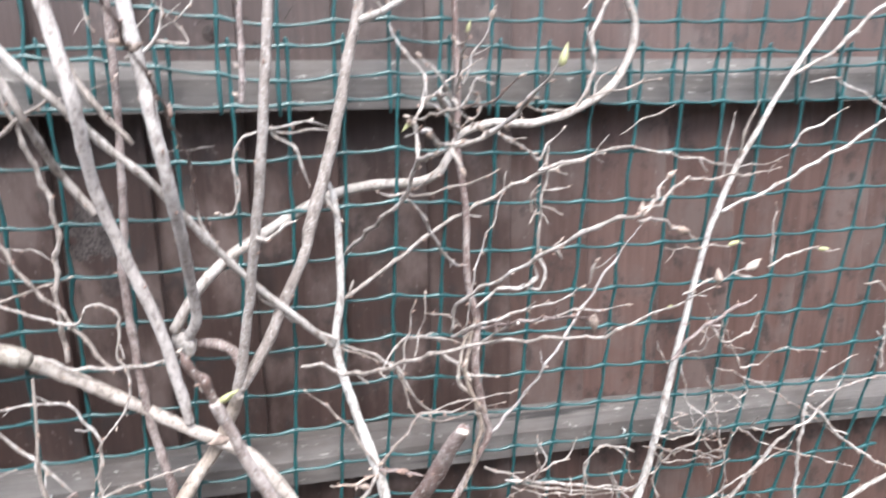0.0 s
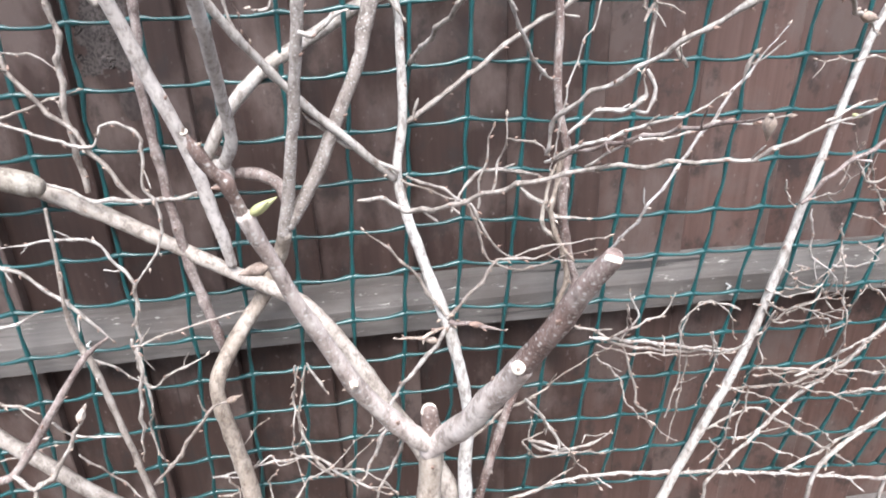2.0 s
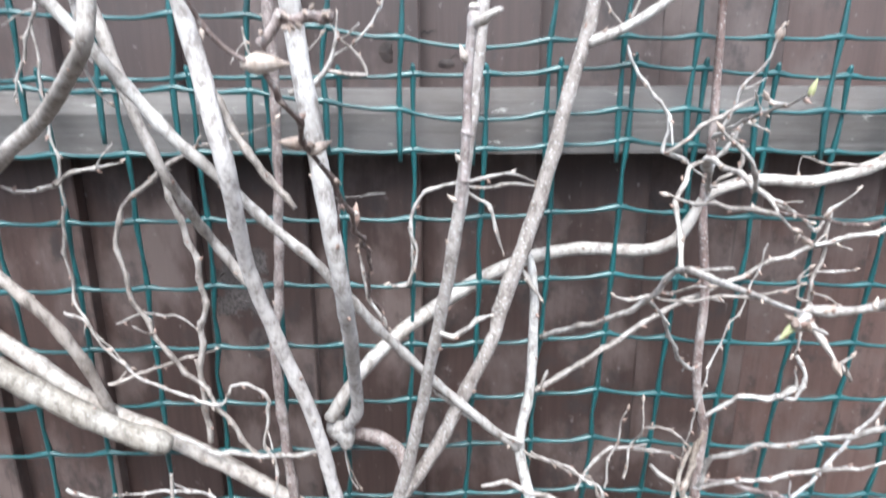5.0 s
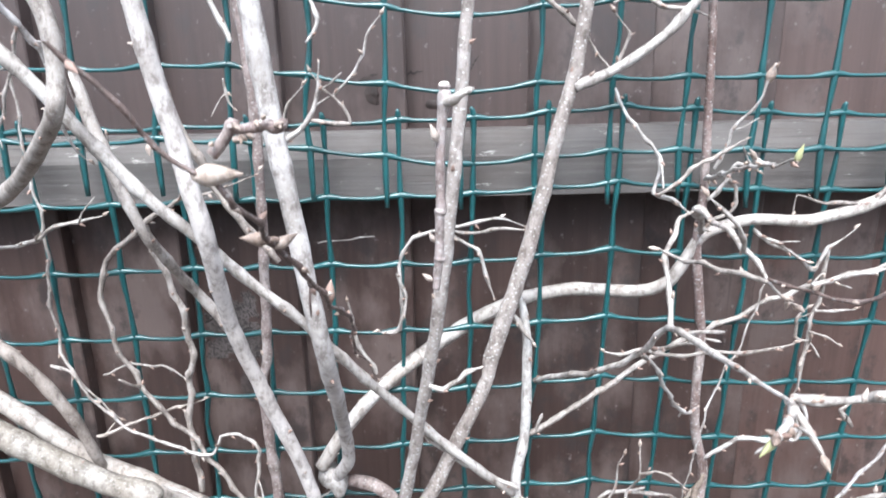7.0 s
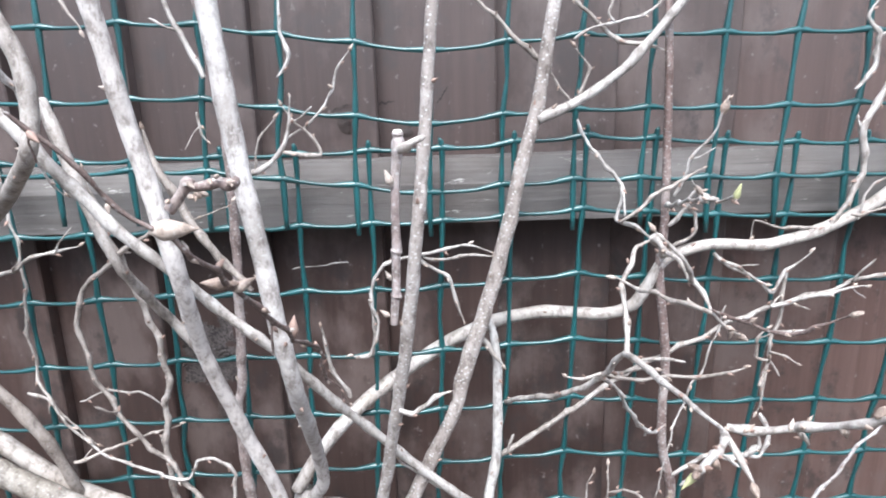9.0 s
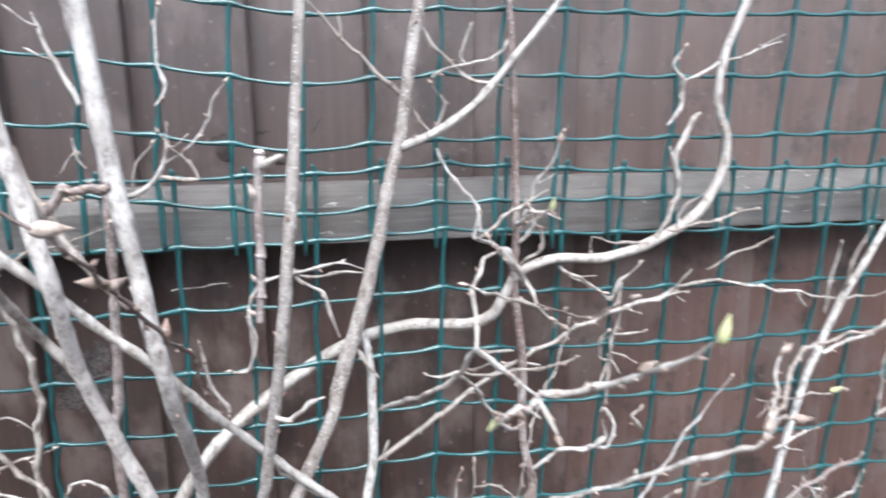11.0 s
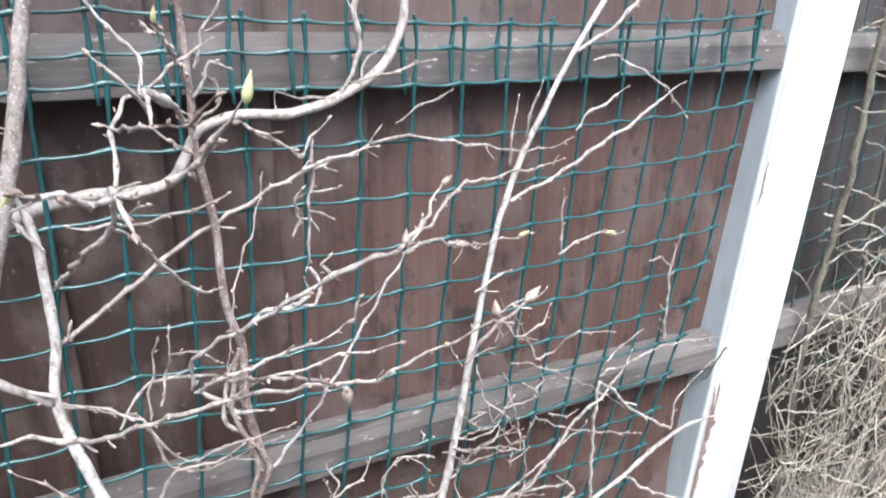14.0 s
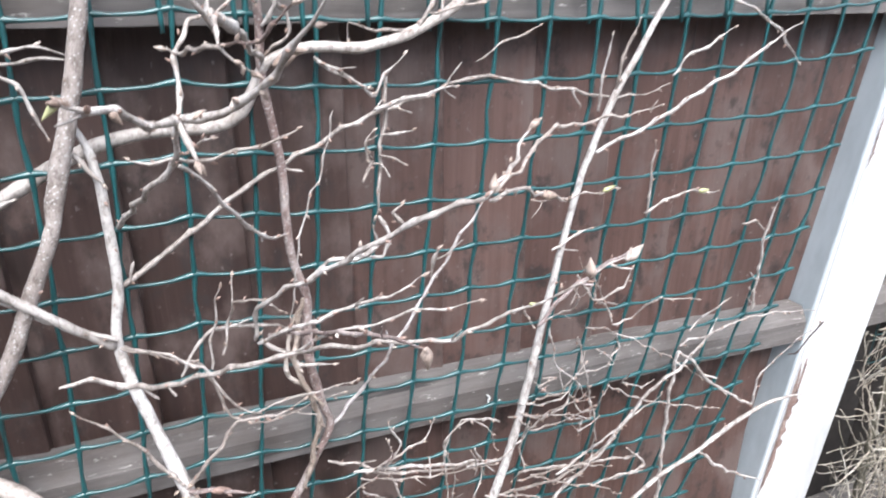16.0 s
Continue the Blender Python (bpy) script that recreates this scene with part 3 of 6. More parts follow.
def rod(plant, name, material, pts, label=""):
    """A smooth stub or thread with only the swellings given."""
    bm = bmesh.new()
    count[0] += 1
    tube(bm, [tuple(p) for p in spline(pts, 0.0015, 0.3)], 8, 1.0, 0.05, count[0] * 1.37)
    return part(name, bm, material, plant, label)


shoot(A, "trunk", TAN, [(-0.0675, -0.2450, -0.0200, 0.0088), (-0.0645, -0.2450, 0.2000, 0.0082), (-0.0675, -0.2450, 0.4000, 0.0076), (-0.0645, -0.2450, 0.5500, 0.0071), (-0.0675, -0.2450, 0.6800, 0.0067), (-0.0650, -0.2450, 0.7652, 0.0063), (-0.0635, -0.2450, 0.7847, 0.0056), (-0.0618, -0.2450, 0.8016, 0.0054), (-0.0615, -0.2450, 0.8131, 0.0044)])
shoot(A, "collar", DEEP, [(-0.0618, -0.2450, 0.8016, 0.0050), (-0.0615, -0.2450, 0.8131, 0.0047), (-0.0620, -0.2450, 0.8212, 0.0042), (-0.0620, -0.2450, 0.8252, 0.0040)])
shoot(A, "limb", SCALY, [(-0.0586, -0.2455, 0.8052, 0.0044), (-0.0671, -0.2480, 0.8124, 0.0049), (-0.0815, -0.2550, 0.8339, 0.0041), (-0.0936, -0.2620, 0.8558, 0.0038), (-0.1021, -0.2680, 0.8791, 0.0032), (-0.1100, -0.2760, 0.9030, 0.0028), (-0.1148, -0.2820, 0.9202, 0.0026), (-0.1183, -0.2850, 0.9317, 0.0025), (-0.1205, -0.2880, 0.9419, 0.0030)])
shoot(A, "limb", ROSE, [(-0.1199, -0.2880, 0.9401, 0.0025), (-0.1237, -0.2900, 0.9506, 0.0023), (-0.1275, -0.2920, 0.9594, 0.0024), (-0.1305, -0.2935, 0.9666, 0.0022), (-0.1325, -0.2950, 0.9715, 0.0017)])
shoot(A, "limb", SCALY, [(-0.0643, -0.2455, 0.8022, 0.0045), (-0.0558, -0.2520, 0.8163, 0.0056), (-0.0478, -0.2680, 0.8361, 0.0054), (-0.0396, -0.2830, 0.8599, 0.0050), (-0.0328, -0.2960, 0.8805, 0.0046)])
shoot(A, "limb", ROSE, [(-0.0334, -0.2950, 0.8789, 0.0044), (-0.0270, -0.3050, 0.8970, 0.0040), (-0.0215, -0.3120, 0.9117, 0.0040), (-0.0182, -0.3200, 0.9248, 0.0035), (-0.0144, -0.3265, 0.9358, 0.0030)])
shoot(A, "spur", BROWN, [(-0.0393, -0.2830, 0.8635, 0.0018), (-0.0411, -0.2860, 0.8699, 0.0013)])
shoot(A, "spur", SCALY, [(-0.0936, -0.2620, 0.8552, 0.0024), (-0.0933, -0.2675, 0.8597, 0.0021)])
shoot(A, "spur", BROWN, [(-0.0328, -0.2960, 0.8805, 0.0026), (-0.0352, -0.3025, 0.8846, 0.0024)])
shoot(B, "limb", PALE, [(-0.4370, -0.0100, 0.9600, 0.0058), (-0.4170, -0.0100, 0.9460, 0.0060), (-0.3960, -0.0100, 0.9290, 0.0061), (-0.3550, -0.0100, 0.8940, 0.0062), (-0.3140, -0.0100, 0.8715, 0.0063), (-0.2740, -0.0110, 0.8500, 0.0063), (-0.2270, -0.0130, 0.8202, 0.0055), (-0.1892, -0.0170, 0.7976, 0.0056), (-0.1622, -0.0210, 0.7838, 0.0059), (-0.1392, -0.0240, 0.7693, 0.0061), (-0.1182, -0.0270, 0.7423, 0.0063), (-0.0966, -0.0300, 0.7038, 0.0069), (-0.0736, -0.0330, 0.6600, 0.0076), (-0.0542, -0.0360, 0.6251, 0.0083), (-0.0327, -0.0400, 0.5815, 0.0090), (-0.0180, -0.0450, 0.5000, 0.0098), (-0.0080, -0.0550, 0.3600, 0.0106), (-0.0040, -0.0600, 0.2000, 0.0118), (0.0000, -0.0600, 0.0570, 0.0130), (-0.0020, -0.0600, -0.0200, 0.0135)])
shoot(B, "limb", LIMB, [(-0.4280, -0.0360, 0.9535, 0.0078), (-0.4000, -0.0370, 0.9350, 0.0078), (-0.3670, -0.0370, 0.9130, 0.0078), (-0.3400, -0.0370, 0.8970, 0.0074), (-0.3220, -0.0370, 0.8885, 0.0073), (-0.3120, -0.0370, 0.8850, 0.0082), (-0.3040, -0.0370, 0.8820, 0.0085), (-0.3005, -0.0370, 0.8805, 0.0072)])
shoot(B, "branch", BARK, [(-0.403, -0.040, 1.019, 0.0036), (-0.388, -0.038, 1.000, 0.0037), (-0.366, -0.035, 0.972, 0.0038), (-0.351, -0.028, 0.939, 0.0039), (-0.346, -0.022, 0.911, 0.0034), (-0.344, -0.014, 0.888, 0.0034)])
shoot(B, "stem", GREY, [(-0.187, -0.022, 0.806, 0.0039), (-0.190, -0.029, 0.838, 0.0046), (-0.198, -0.044, 0.903, 0.0045), (-0.211, -0.060, 0.960, 0.0045), (-0.221, -0.080, 1.018, 0.0042), (-0.218, -0.110, 1.076, 0.0045), (-0.225, -0.115, 1.127, 0.0045), (-0.230, -0.121, 1.168, 0.0043), (-0.234, -0.125, 1.201, 0.0043), (-0.237, -0.130, 1.229, 0.0042)])
shoot(B, "stem", DRAB, [(-0.181, -0.020, 0.882, 0.0045), (-0.171, -0.032, 0.902, 0.0043), (-0.169, -0.050, 0.936, 0.0041), (-0.162, -0.125, 1.018, 0.0042), (-0.171, -0.135, 1.101, 0.0043), (-0.177, -0.137, 1.153, 0.0045), (-0.181, -0.138, 1.202, 0.0043), (-0.185, -0.140, 1.243, 0.0041)])
shoot(B, "branch", BROWN, [(-0.206, -0.012, 0.723, 0.0035), (-0.214, -0.013, 0.768, 0.0038), (-0.221, -0.015, 0.816, 0.0036), (-0.225, -0.017, 0.886, 0.0034), (-0.226, -0.020, 0.950, 0.0030), (-0.221, -0.020, 0.973, 0.0030), (-0.217, -0.022, 1.028, 0.0029), (-0.214, -0.023, 1.076, 0.0028), (-0.212, -0.025, 1.121, 0.0030), (-0.214, -0.027, 1.176, 0.0034), (-0.219, -0.029, 1.215, 0.0038), (-0.223, -0.030, 1.241, 0.0038)])
shoot(B, "trunk", TAN, [(-0.197, -0.050, -0.020, 0.0124), (-0.197, -0.050, 0.029, 0.0120), (-0.199, -0.050, 0.079, 0.0115), (-0.196, -0.050, 0.128, 0.0111), (-0.200, -0.050, 0.177, 0.0106), (-0.195, -0.050, 0.226, 0.0101), (-0.200, -0.050, 0.276, 0.0097), (-0.197, -0.050, 0.325, 0.0092), (-0.200, -0.035, 0.522, 0.0083), (-0.202, -0.030, 0.584, 0.0075), (-0.209, -0.030, 0.648, 0.0067), (-0.214, -0.030, 0.701, 0.0060), (-0.200, -0.022, 0.732, 0.0063), (-0.168, -0.006, 0.775, 0.0057), (-0.150, -0.018, 0.813, 0.0056), (-0.144, -0.030, 0.830, 0.0053)])
shoot(B, "stem", SPECK, [(-0.145, -0.030, 0.830, 0.0051), (-0.138, -0.035, 0.858, 0.0045), (-0.130, -0.045, 0.900, 0.0039), (-0.125, -0.050, 0.924, 0.0038), (-0.109, -0.075, 1.018, 0.0038), (-0.101, -0.085, 1.080, 0.0035), (-0.096, -0.084, 1.125, 0.0034), (-0.091, -0.082, 1.176, 0.0031), (-0.088, -0.081, 1.209, 0.0030), (-0.086, -0.080, 1.248, 0.0030)])
shoot(B, "stem", SPECK, [(-0.141, -0.030, 0.836, 0.0051), (-0.118, -0.029, 0.872, 0.0050), (-0.097, -0.027, 0.915, 0.0048), (-0.078, -0.025, 0.956, 0.0043), (-0.076, -0.022, 0.969, 0.0054), (-0.052, -0.020, 1.043, 0.0049), (-0.036, -0.019, 1.112, 0.0044), (-0.026, -0.018, 1.150, 0.0042), (-0.020, -0.019, 1.191, 0.0041), (-0.015, -0.019, 1.216, 0.0040), (-0.008, -0.020, 1.265, 0.0037)])
shoot(B, "branch", BARK, [(-0.027, -0.020, 1.137, 0.0033), (-0.001, -0.020, 1.148, 0.0027), (0.027, -0.020, 1.168, 0.0027), (0.048, -0.020, 1.192, 0.0025), (0.066, -0.020, 1.213, 0.0023), (0.094, -0.020, 1.248, 0.0019)])
shoot(B, "twig", BARK, [(-0.024, -0.010, 1.172, 0.0022), (-0.042, -0.011, 1.186, 0.0015), (-0.055, -0.012, 1.199, 0.0013), (-0.071, -0.013, 1.215, 0.0012), (-0.088, -0.015, 1.235, 0.0011)])
shoot(B, "branch", BROWN, [(-0.139, -0.030, 0.854, 0.0046), (-0.144, -0.025, 0.867, 0.0046), (-0.156, -0.020, 0.873, 0.0046), (-0.171, -0.015, 0.874, 0.0042), (-0.179, -0.012, 0.872, 0.0035)])
shoot(B, "branch", BARK, [(-0.061, -0.015, 0.862, 0.0031), (-0.092, -0.030, 0.897, 0.0029), (-0.126, -0.035, 0.932, 0.0028), (-0.159, -0.060, 0.981, 0.0027), (-0.183, -0.080, 1.020, 0.0027), (-0.207, -0.087, 1.046, 0.0026), (-0.227, -0.093, 1.070, 0.0027), (-0.248, -0.100, 1.094, 0.0029), (-0.265, -0.103, 1.117, 0.0030), (-0.280, -0.105, 1.137, 0.0030), (-0.293, -0.107, 1.154, 0.0031), (-0.309, -0.110, 1.176, 0.0030)])
shoot(B, "branch", BARK, [(-0.237, -0.030, 0.992, 0.0029), (-0.256, -0.035, 1.023, 0.0029), (-0.262, -0.075, 1.068, 0.0027), (-0.275, -0.070, 1.095, 0.0029), (-0.286, -0.065, 1.125, 0.0034), (-0.297, -0.060, 1.157, 0.0031)])
shoot(B, "branch", BARK, [(-0.198, -0.055, 1.046, 0.0018), (-0.213, -0.055, 1.064, 0.0025), (-0.232, -0.055, 1.094, 0.0025), (-0.244, -0.055, 1.121, 0.0025), (-0.248, -0.055, 1.141, 0.0024)])
shoot(B, "branch", BARK, [(-0.408, -0.030, 1.047, 0.0051), (-0.355, -0.050, 1.083, 0.0047), (-0.324, -0.070, 1.101, 0.0045), (-0.275, -0.120, 1.132, 0.0038), (-0.269, -0.120, 1.152, 0.0039), (-0.270, -0.120, 1.177, 0.0039), (-0.278, -0.120, 1.196, 0.0040), (-0.288, -0.120, 1.219, 0.0041)])
shoot(B, "branch", PALE, [(-0.192, -0.020, 0.889, 0.0044), (-0.172, -0.020, 0.920, 0.0044), (-0.146, -0.008, 0.945, 0.0048), (-0.114, 0.012, 0.962, 0.0050), (-0.081, 0.020, 0.980, 0.0049), (-0.048, 0.021, 0.994, 0.0047), (-0.015, 0.018, 1.000, 0.0045), (0.023, 0.002, 1.003, 0.0042), (0.040, -0.008, 1.013, 0.0041), (0.051, -0.010, 1.032, 0.0037), (0.060, -0.012, 1.046, 0.0036), (0.085, -0.012, 1.054, 0.0036), (0.125, -0.012, 1.053, 0.0037), (0.165, -0.012, 1.064, 0.0039), (0.199, -0.013, 1.086, 0.0039), (0.215, -0.013, 1.116, 0.0034), (0.216, -0.013, 1.139, 0.0031), (0.206, -0.014, 1.165, 0.0028), (0.209, -0.014, 1.196, 0.0028), (0.216, -0.014, 1.217, 0.0028), (0.229, -0.015, 1.250, 0.0025)])
shoot(B, "knot", BARK, [(-0.185, -0.015, 0.886, 0.0064), (-0.187, -0.016, 0.880, 0.0079), (-0.182, -0.018, 0.875, 0.0076), (-0.181, -0.020, 0.868, 0.0042)])
shoot(M, "stem", PALE, [(-0.0600, -0.0080, 1.0120, 0.0016), (-0.0530, -0.0080, 0.9920, 0.0027), (-0.0510, -0.0080, 0.9470, 0.0033), (-0.0520, -0.0080, 0.9040, 0.0035), (-0.0588, -0.0120, 0.8655, 0.0036), (-0.0541, -0.0200, 0.8370, 0.0040), (-0.0436, -0.0300, 0.7992, 0.0043), (-0.0303, -0.0450, 0.7577, 0.0050), (-0.0203, -0.0500, 0.7140, 0.0047), (-0.0142, -0.0500, 0.6638, 0.0049), (-0.018, -0.050, 0.591, 0.0060), (-0.010, -0.050, 0.429, 0.0073), (-0.003, -0.050, 0.249, 0.0081), (0.001, -0.050, 0.070, 0.0089), (-0.005, -0.050, -0.020, 0.0093)])
shoot(M, "branch", BARK, [(-0.0511, -0.0060, 0.9002, 0.0023), (-0.0142, -0.0060, 0.9242, 0.0021), (0.0200, -0.0060, 0.9499, 0.0019), (0.0566, -0.0060, 0.9717, 0.0018), (0.0841, -0.0060, 0.9854, 0.0018), (0.1256, -0.0060, 1.0049, 0.0016), (0.1761, -0.0070, 1.0196, 0.0014), (0.2079, -0.0070, 1.0292, 0.0016), (0.2362, -0.0070, 1.0256, 0.0015), (0.3158, -0.0070, 1.0098, 0.0015), (0.3617, -0.0070, 1.0075, 0.0012), (0.3881, -0.0070, 1.0149, 0.0009)])
shoot(M, "twig", BARK, [(0.129, -0.016, 1.011, 0.0015), (0.146, -0.017, 1.016, 0.0015), (0.171, -0.019, 1.023, 0.0009), (0.189, -0.020, 1.024, 0.0004)])
shoot(M, "branch", BARK, [(-0.0890, -0.0600, 0.8630, 0.0010), (-0.0720, -0.0520, 0.8600, 0.0016), (-0.0550, -0.0450, 0.8470, 0.0022), (-0.0290, -0.0750, 0.8590, 0.0017), (0.0014, -0.1040, 0.8791, 0.0016), (0.0365, -0.1220, 0.8920, 0.0016), (0.0626, -0.1300, 0.8977, 0.0015), (0.0990, -0.1480, 0.9027, 0.0013), (0.1268, -0.1650, 0.9080, 0.0012), (0.1513, -0.1820, 0.9264, 0.0011), (0.1739, -0.2000, 0.9457, 0.0010), (0.1930, -0.2130, 0.9612, 0.0010), (0.2047, -0.2160, 0.9677, 0.0006)])
shoot(M, "twig", BARK, [(-0.054, -0.030, 0.869, 0.0012), (-0.027, -0.032, 0.855, 0.0011), (-0.007, -0.033, 0.845, 0.0011), (0.002, -0.034, 0.827, 0.0011), (0.012, -0.035, 0.807, 0.0009), (0.025, -0.036, 0.800, 0.0007), (0.050, -0.037, 0.806, 0.0009), (0.101, -0.040, 0.812, 0.0006)])
shoot(M, "twig", BARK, [(-0.028, -0.050, 0.758, 0.0017), (-0.003, -0.050, 0.787, 0.0015), (0.011, -0.050, 0.805, 0.0012), (0.038, -0.050, 0.802, 0.0011), (0.059, -0.050, 0.812, 0.0007)])
shoot(M, "twig", BARK, [(-0.030, -0.050, 0.761, 0.0015), (-0.055, -0.050, 0.804, 0.0011), (-0.073, -0.050, 0.823, 0.0009), (-0.087, -0.050, 0.837, 0.0006)])
shoot(M, "twig", BROWN, [(-0.028, -0.050, 0.756, 0.0023), (-0.009, -0.054, 0.753, 0.0017), (0.015, -0.060, 0.749, 0.0011)])
shoot(M, "twig", BARK, [(-0.027, -0.050, 0.753, 0.0019), (-0.049, -0.050, 0.721, 0.0018), (-0.070, -0.050, 0.697, 0.0014), (-0.084, -0.050, 0.654, 0.0017), (-0.106, -0.050, 0.608, 0.0017)])
shoot(M, "twig", FUZZ, [(-0.030, -0.050, 0.750, 0.0013), (-0.052, -0.056, 0.747, 0.0016), (-0.070, -0.060, 0.751, 0.0009)])
shoot(M, "twig", BARK, [(-0.058, -0.020, 0.869, 0.0017), (-0.077, -0.023, 0.880, 0.0015), (-0.101, -0.026, 0.899, 0.0016), (-0.120, -0.030, 0.917, 0.0016)])
shoot(M, "twig", BARK, [(-0.057, -0.020, 0.862, 0.0010), (-0.027, -0.022, 0.848, 0.0008), (-0.006, -0.023, 0.840, 0.0009), (0.002, -0.025, 0.814, 0.0011), (0.010, -0.026, 0.793, 0.0009), (0.035, -0.027, 0.784, 0.0009), (0.093, -0.030, 0.797, 0.0006)])
shoot(M, "twig", BARK, [(-0.062, -0.015, 0.997, 0.0015), (-0.055, -0.015, 0.983, 0.0016), (-0.048, -0.015, 0.975, 0.0016)])
shoot(V, "stem", ROSE, [(0.045, -0.012, 1.256, 0.0018), (0.050, -0.012, 1.217, 0.0022), (0.054, -0.012, 1.149, 0.0024), (0.056, -0.012, 1.075, 0.0027), (0.055, -0.012, 1.036, 0.0028), (0.062, -0.012, 0.977, 0.0030), (0.063, -0.012, 0.915, 0.0031), (0.072, -0.012, 0.873, 0.0034), (0.069, -0.015, 0.844, 0.0039), (0.071, -0.016, 0.814, 0.0038), (0.077, -0.018, 0.782, 0.0034), (0.081, -0.019, 0.760, 0.0031), (0.061, -0.021, 0.722, 0.0031), (0.032, -0.024, 0.667, 0.0036), (-0.007, -0.030, 0.531, 0.0042), (-0.007, -0.030, 0.439, 0.0044), (-0.009, -0.030, 0.347, 0.0047), (-0.006, -0.030, 0.255, 0.0049), (-0.010, -0.030, 0.164, 0.0052), (-0.005, -0.030, 0.072, 0.0054), (-0.010, -0.030, -0.020, 0.0057)])
shoot(V, "branch", TAN, [(0.067, -0.024, 0.880, 0.0018), (0.064, -0.024, 0.863, 0.0023), (0.058, -0.025, 0.830, 0.0024), (0.063, -0.025, 0.810, 0.0024), (0.072, -0.025, 0.776, 0.0025), (0.063, -0.026, 0.735, 0.0023), (0.047, -0.020, 0.690, 0.0022)])
shoot(V, "branch", TAN, [(0.061, -0.022, 0.867, 0.0013), (0.054, -0.023, 0.845, 0.0017), (0.052, -0.023, 0.817, 0.0018), (0.067, -0.024, 0.800, 0.0013)])
shoot(V, "branch", BARK, [(-0.012, -0.012, 1.217, 0.0015), (0.007, -0.012, 1.192, 0.0015), (0.026, -0.012, 1.181, 0.0016), (0.051, -0.012, 1.175, 0.0017)])
shoot(V, "twig", BARK, [(-0.005, -0.015, 1.182, 0.0007), (0.003, -0.015, 1.188, 0.0009), (0.028, -0.013, 1.194, 0.0010), (0.045, -0.013, 1.200, 0.0009), (0.051, -0.012, 1.216, 0.0009)])
shoot(V, "twig", BARK, [(0.019, -0.015, 1.192, 0.0009), (0.015, -0.015, 1.197, 0.0008), (0.022, -0.015, 1.217, 0.0011)])
shoot(V, "twig", BARK, [(-0.025, -0.018, 1.174, 0.0006), (-0.018, -0.018, 1.162, 0.0007), (-0.007, -0.019, 1.148, 0.0009), (0.004, -0.019, 1.164, 0.0010), (-0.006, -0.020, 1.179, 0.0005)])
shoot(V, "twig", BARK, [(-0.002, -0.014, 1.136, 0.0009), (0.008, -0.014, 1.117, 0.0012), (0.027, -0.014, 1.095, 0.0015), (0.026, -0.015, 1.073, 0.0012), (0.036, -0.015, 1.067, 0.0015), (0.054, -0.015, 1.056, 0.0015)])
shoot(V, "twig", BARK, [(0.025, -0.020, 1.072, 0.0011), (0.040, -0.023, 1.085, 0.0012), (0.051, -0.025, 1.093, 0.0012), (0.072, -0.030, 1.107, 0.0009)])
shoot(V, "twig", BARK, [(0.064, -0.020, 1.084, 0.0016), (0.073, -0.018, 1.076, 0.0012), (0.071, -0.016, 1.060, 0.0011), (0.060, -0.014, 1.052, 0.0013)])
shoot(V, "twig", BARK, [(0.057, -0.016, 1.068, 0.0013), (0.066, -0.021, 1.080, 0.0012), (0.069, -0.025, 1.092, 0.0012), (0.081, -0.030, 1.087, 0.0011)])
shoot(V, "twig", BARK, [(0.089, -0.012, 1.048, 0.0013), (0.107, -0.014, 1.035, 0.0011), (0.125, -0.016, 1.026, 0.0008)])
shoot(V, "twig", BARK, [(0.060, -0.016, 1.087, 0.0010), (0.068, -0.021, 1.110, 0.0009), (0.077, -0.025, 1.126, 0.0009), (0.084, -0.030, 1.147, 0.0007)])
shoot(V, "branch", BARK, [(0.070, -0.018, 0.888, 0.0015), (0.088, -0.022, 0.904, 0.0016), (0.116, -0.026, 0.907, 0.0022), (0.125, -0.028, 0.915, 0.0022), (0.121, -0.030, 0.930, 0.0012)])
shoot(V, "twig", BARK, [(0.0255, -0.1180, 0.9025, 0.0011), (0.0272, -0.1270, 0.9275, 0.0014), (0.0490, -0.1500, 0.9494, 0.0013), (0.0702, -0.1720, 0.9700, 0.0012), (0.0933, -0.1900, 0.9878, 0.0015), (0.1174, -0.2050, 1.0018, 0.0013), (0.1367, -0.1900, 1.0000, 0.0011), (0.1629, -0.1600, 1.0038, 0.0014), (0.1825, -0.1350, 1.0121, 0.0015), (0.1979, -0.1200, 1.0176, 0.0010)])
shoot(V, "twig", BARK, [(0.1355, -0.1900, 0.9988, 0.0011), (0.1639, -0.1650, 1.0026, 0.0010), (0.1875, -0.1400, 1.0075, 0.0012), (0.2105, -0.1180, 1.0108, 0.0012), (0.2474, -0.0980, 1.0089, 0.0011), (0.2874, -0.0870, 1.0088, 0.0010), (0.3245, -0.0780, 1.0126, 0.0006)])
shoot(V, "twig", BARK, [(0.1355, -0.1900, 0.9961, 0.0011), (0.1721, -0.1550, 0.9872, 0.0012), (0.2264, -0.1150, 0.9635, 0.0010)])
shoot(V, "twig", BARK, [(0.027, -0.110, 0.896, 0.0011), (0.042, -0.120, 0.907, 0.0012), (0.077, -0.129, 0.920, 0.0011), (0.098, -0.135, 0.926, 0.0010), (0.120, -0.140, 0.938, 0.0006)])
shoot(V, "twig", BARK, [(-0.021, -0.030, 0.837, 0.0010), (-0.009, -0.026, 0.856, 0.0012), (0.004, -0.023, 0.867, 0.0014), (0.033, -0.019, 0.862, 0.0015), (0.057, -0.015, 0.852, 0.0015)])
shoot(V, "twig", BARK, [(-0.001, -0.030, 0.839, 0.0008), (0.003, -0.030, 0.868, 0.0008), (0.012, -0.030, 0.901, 0.0005)])
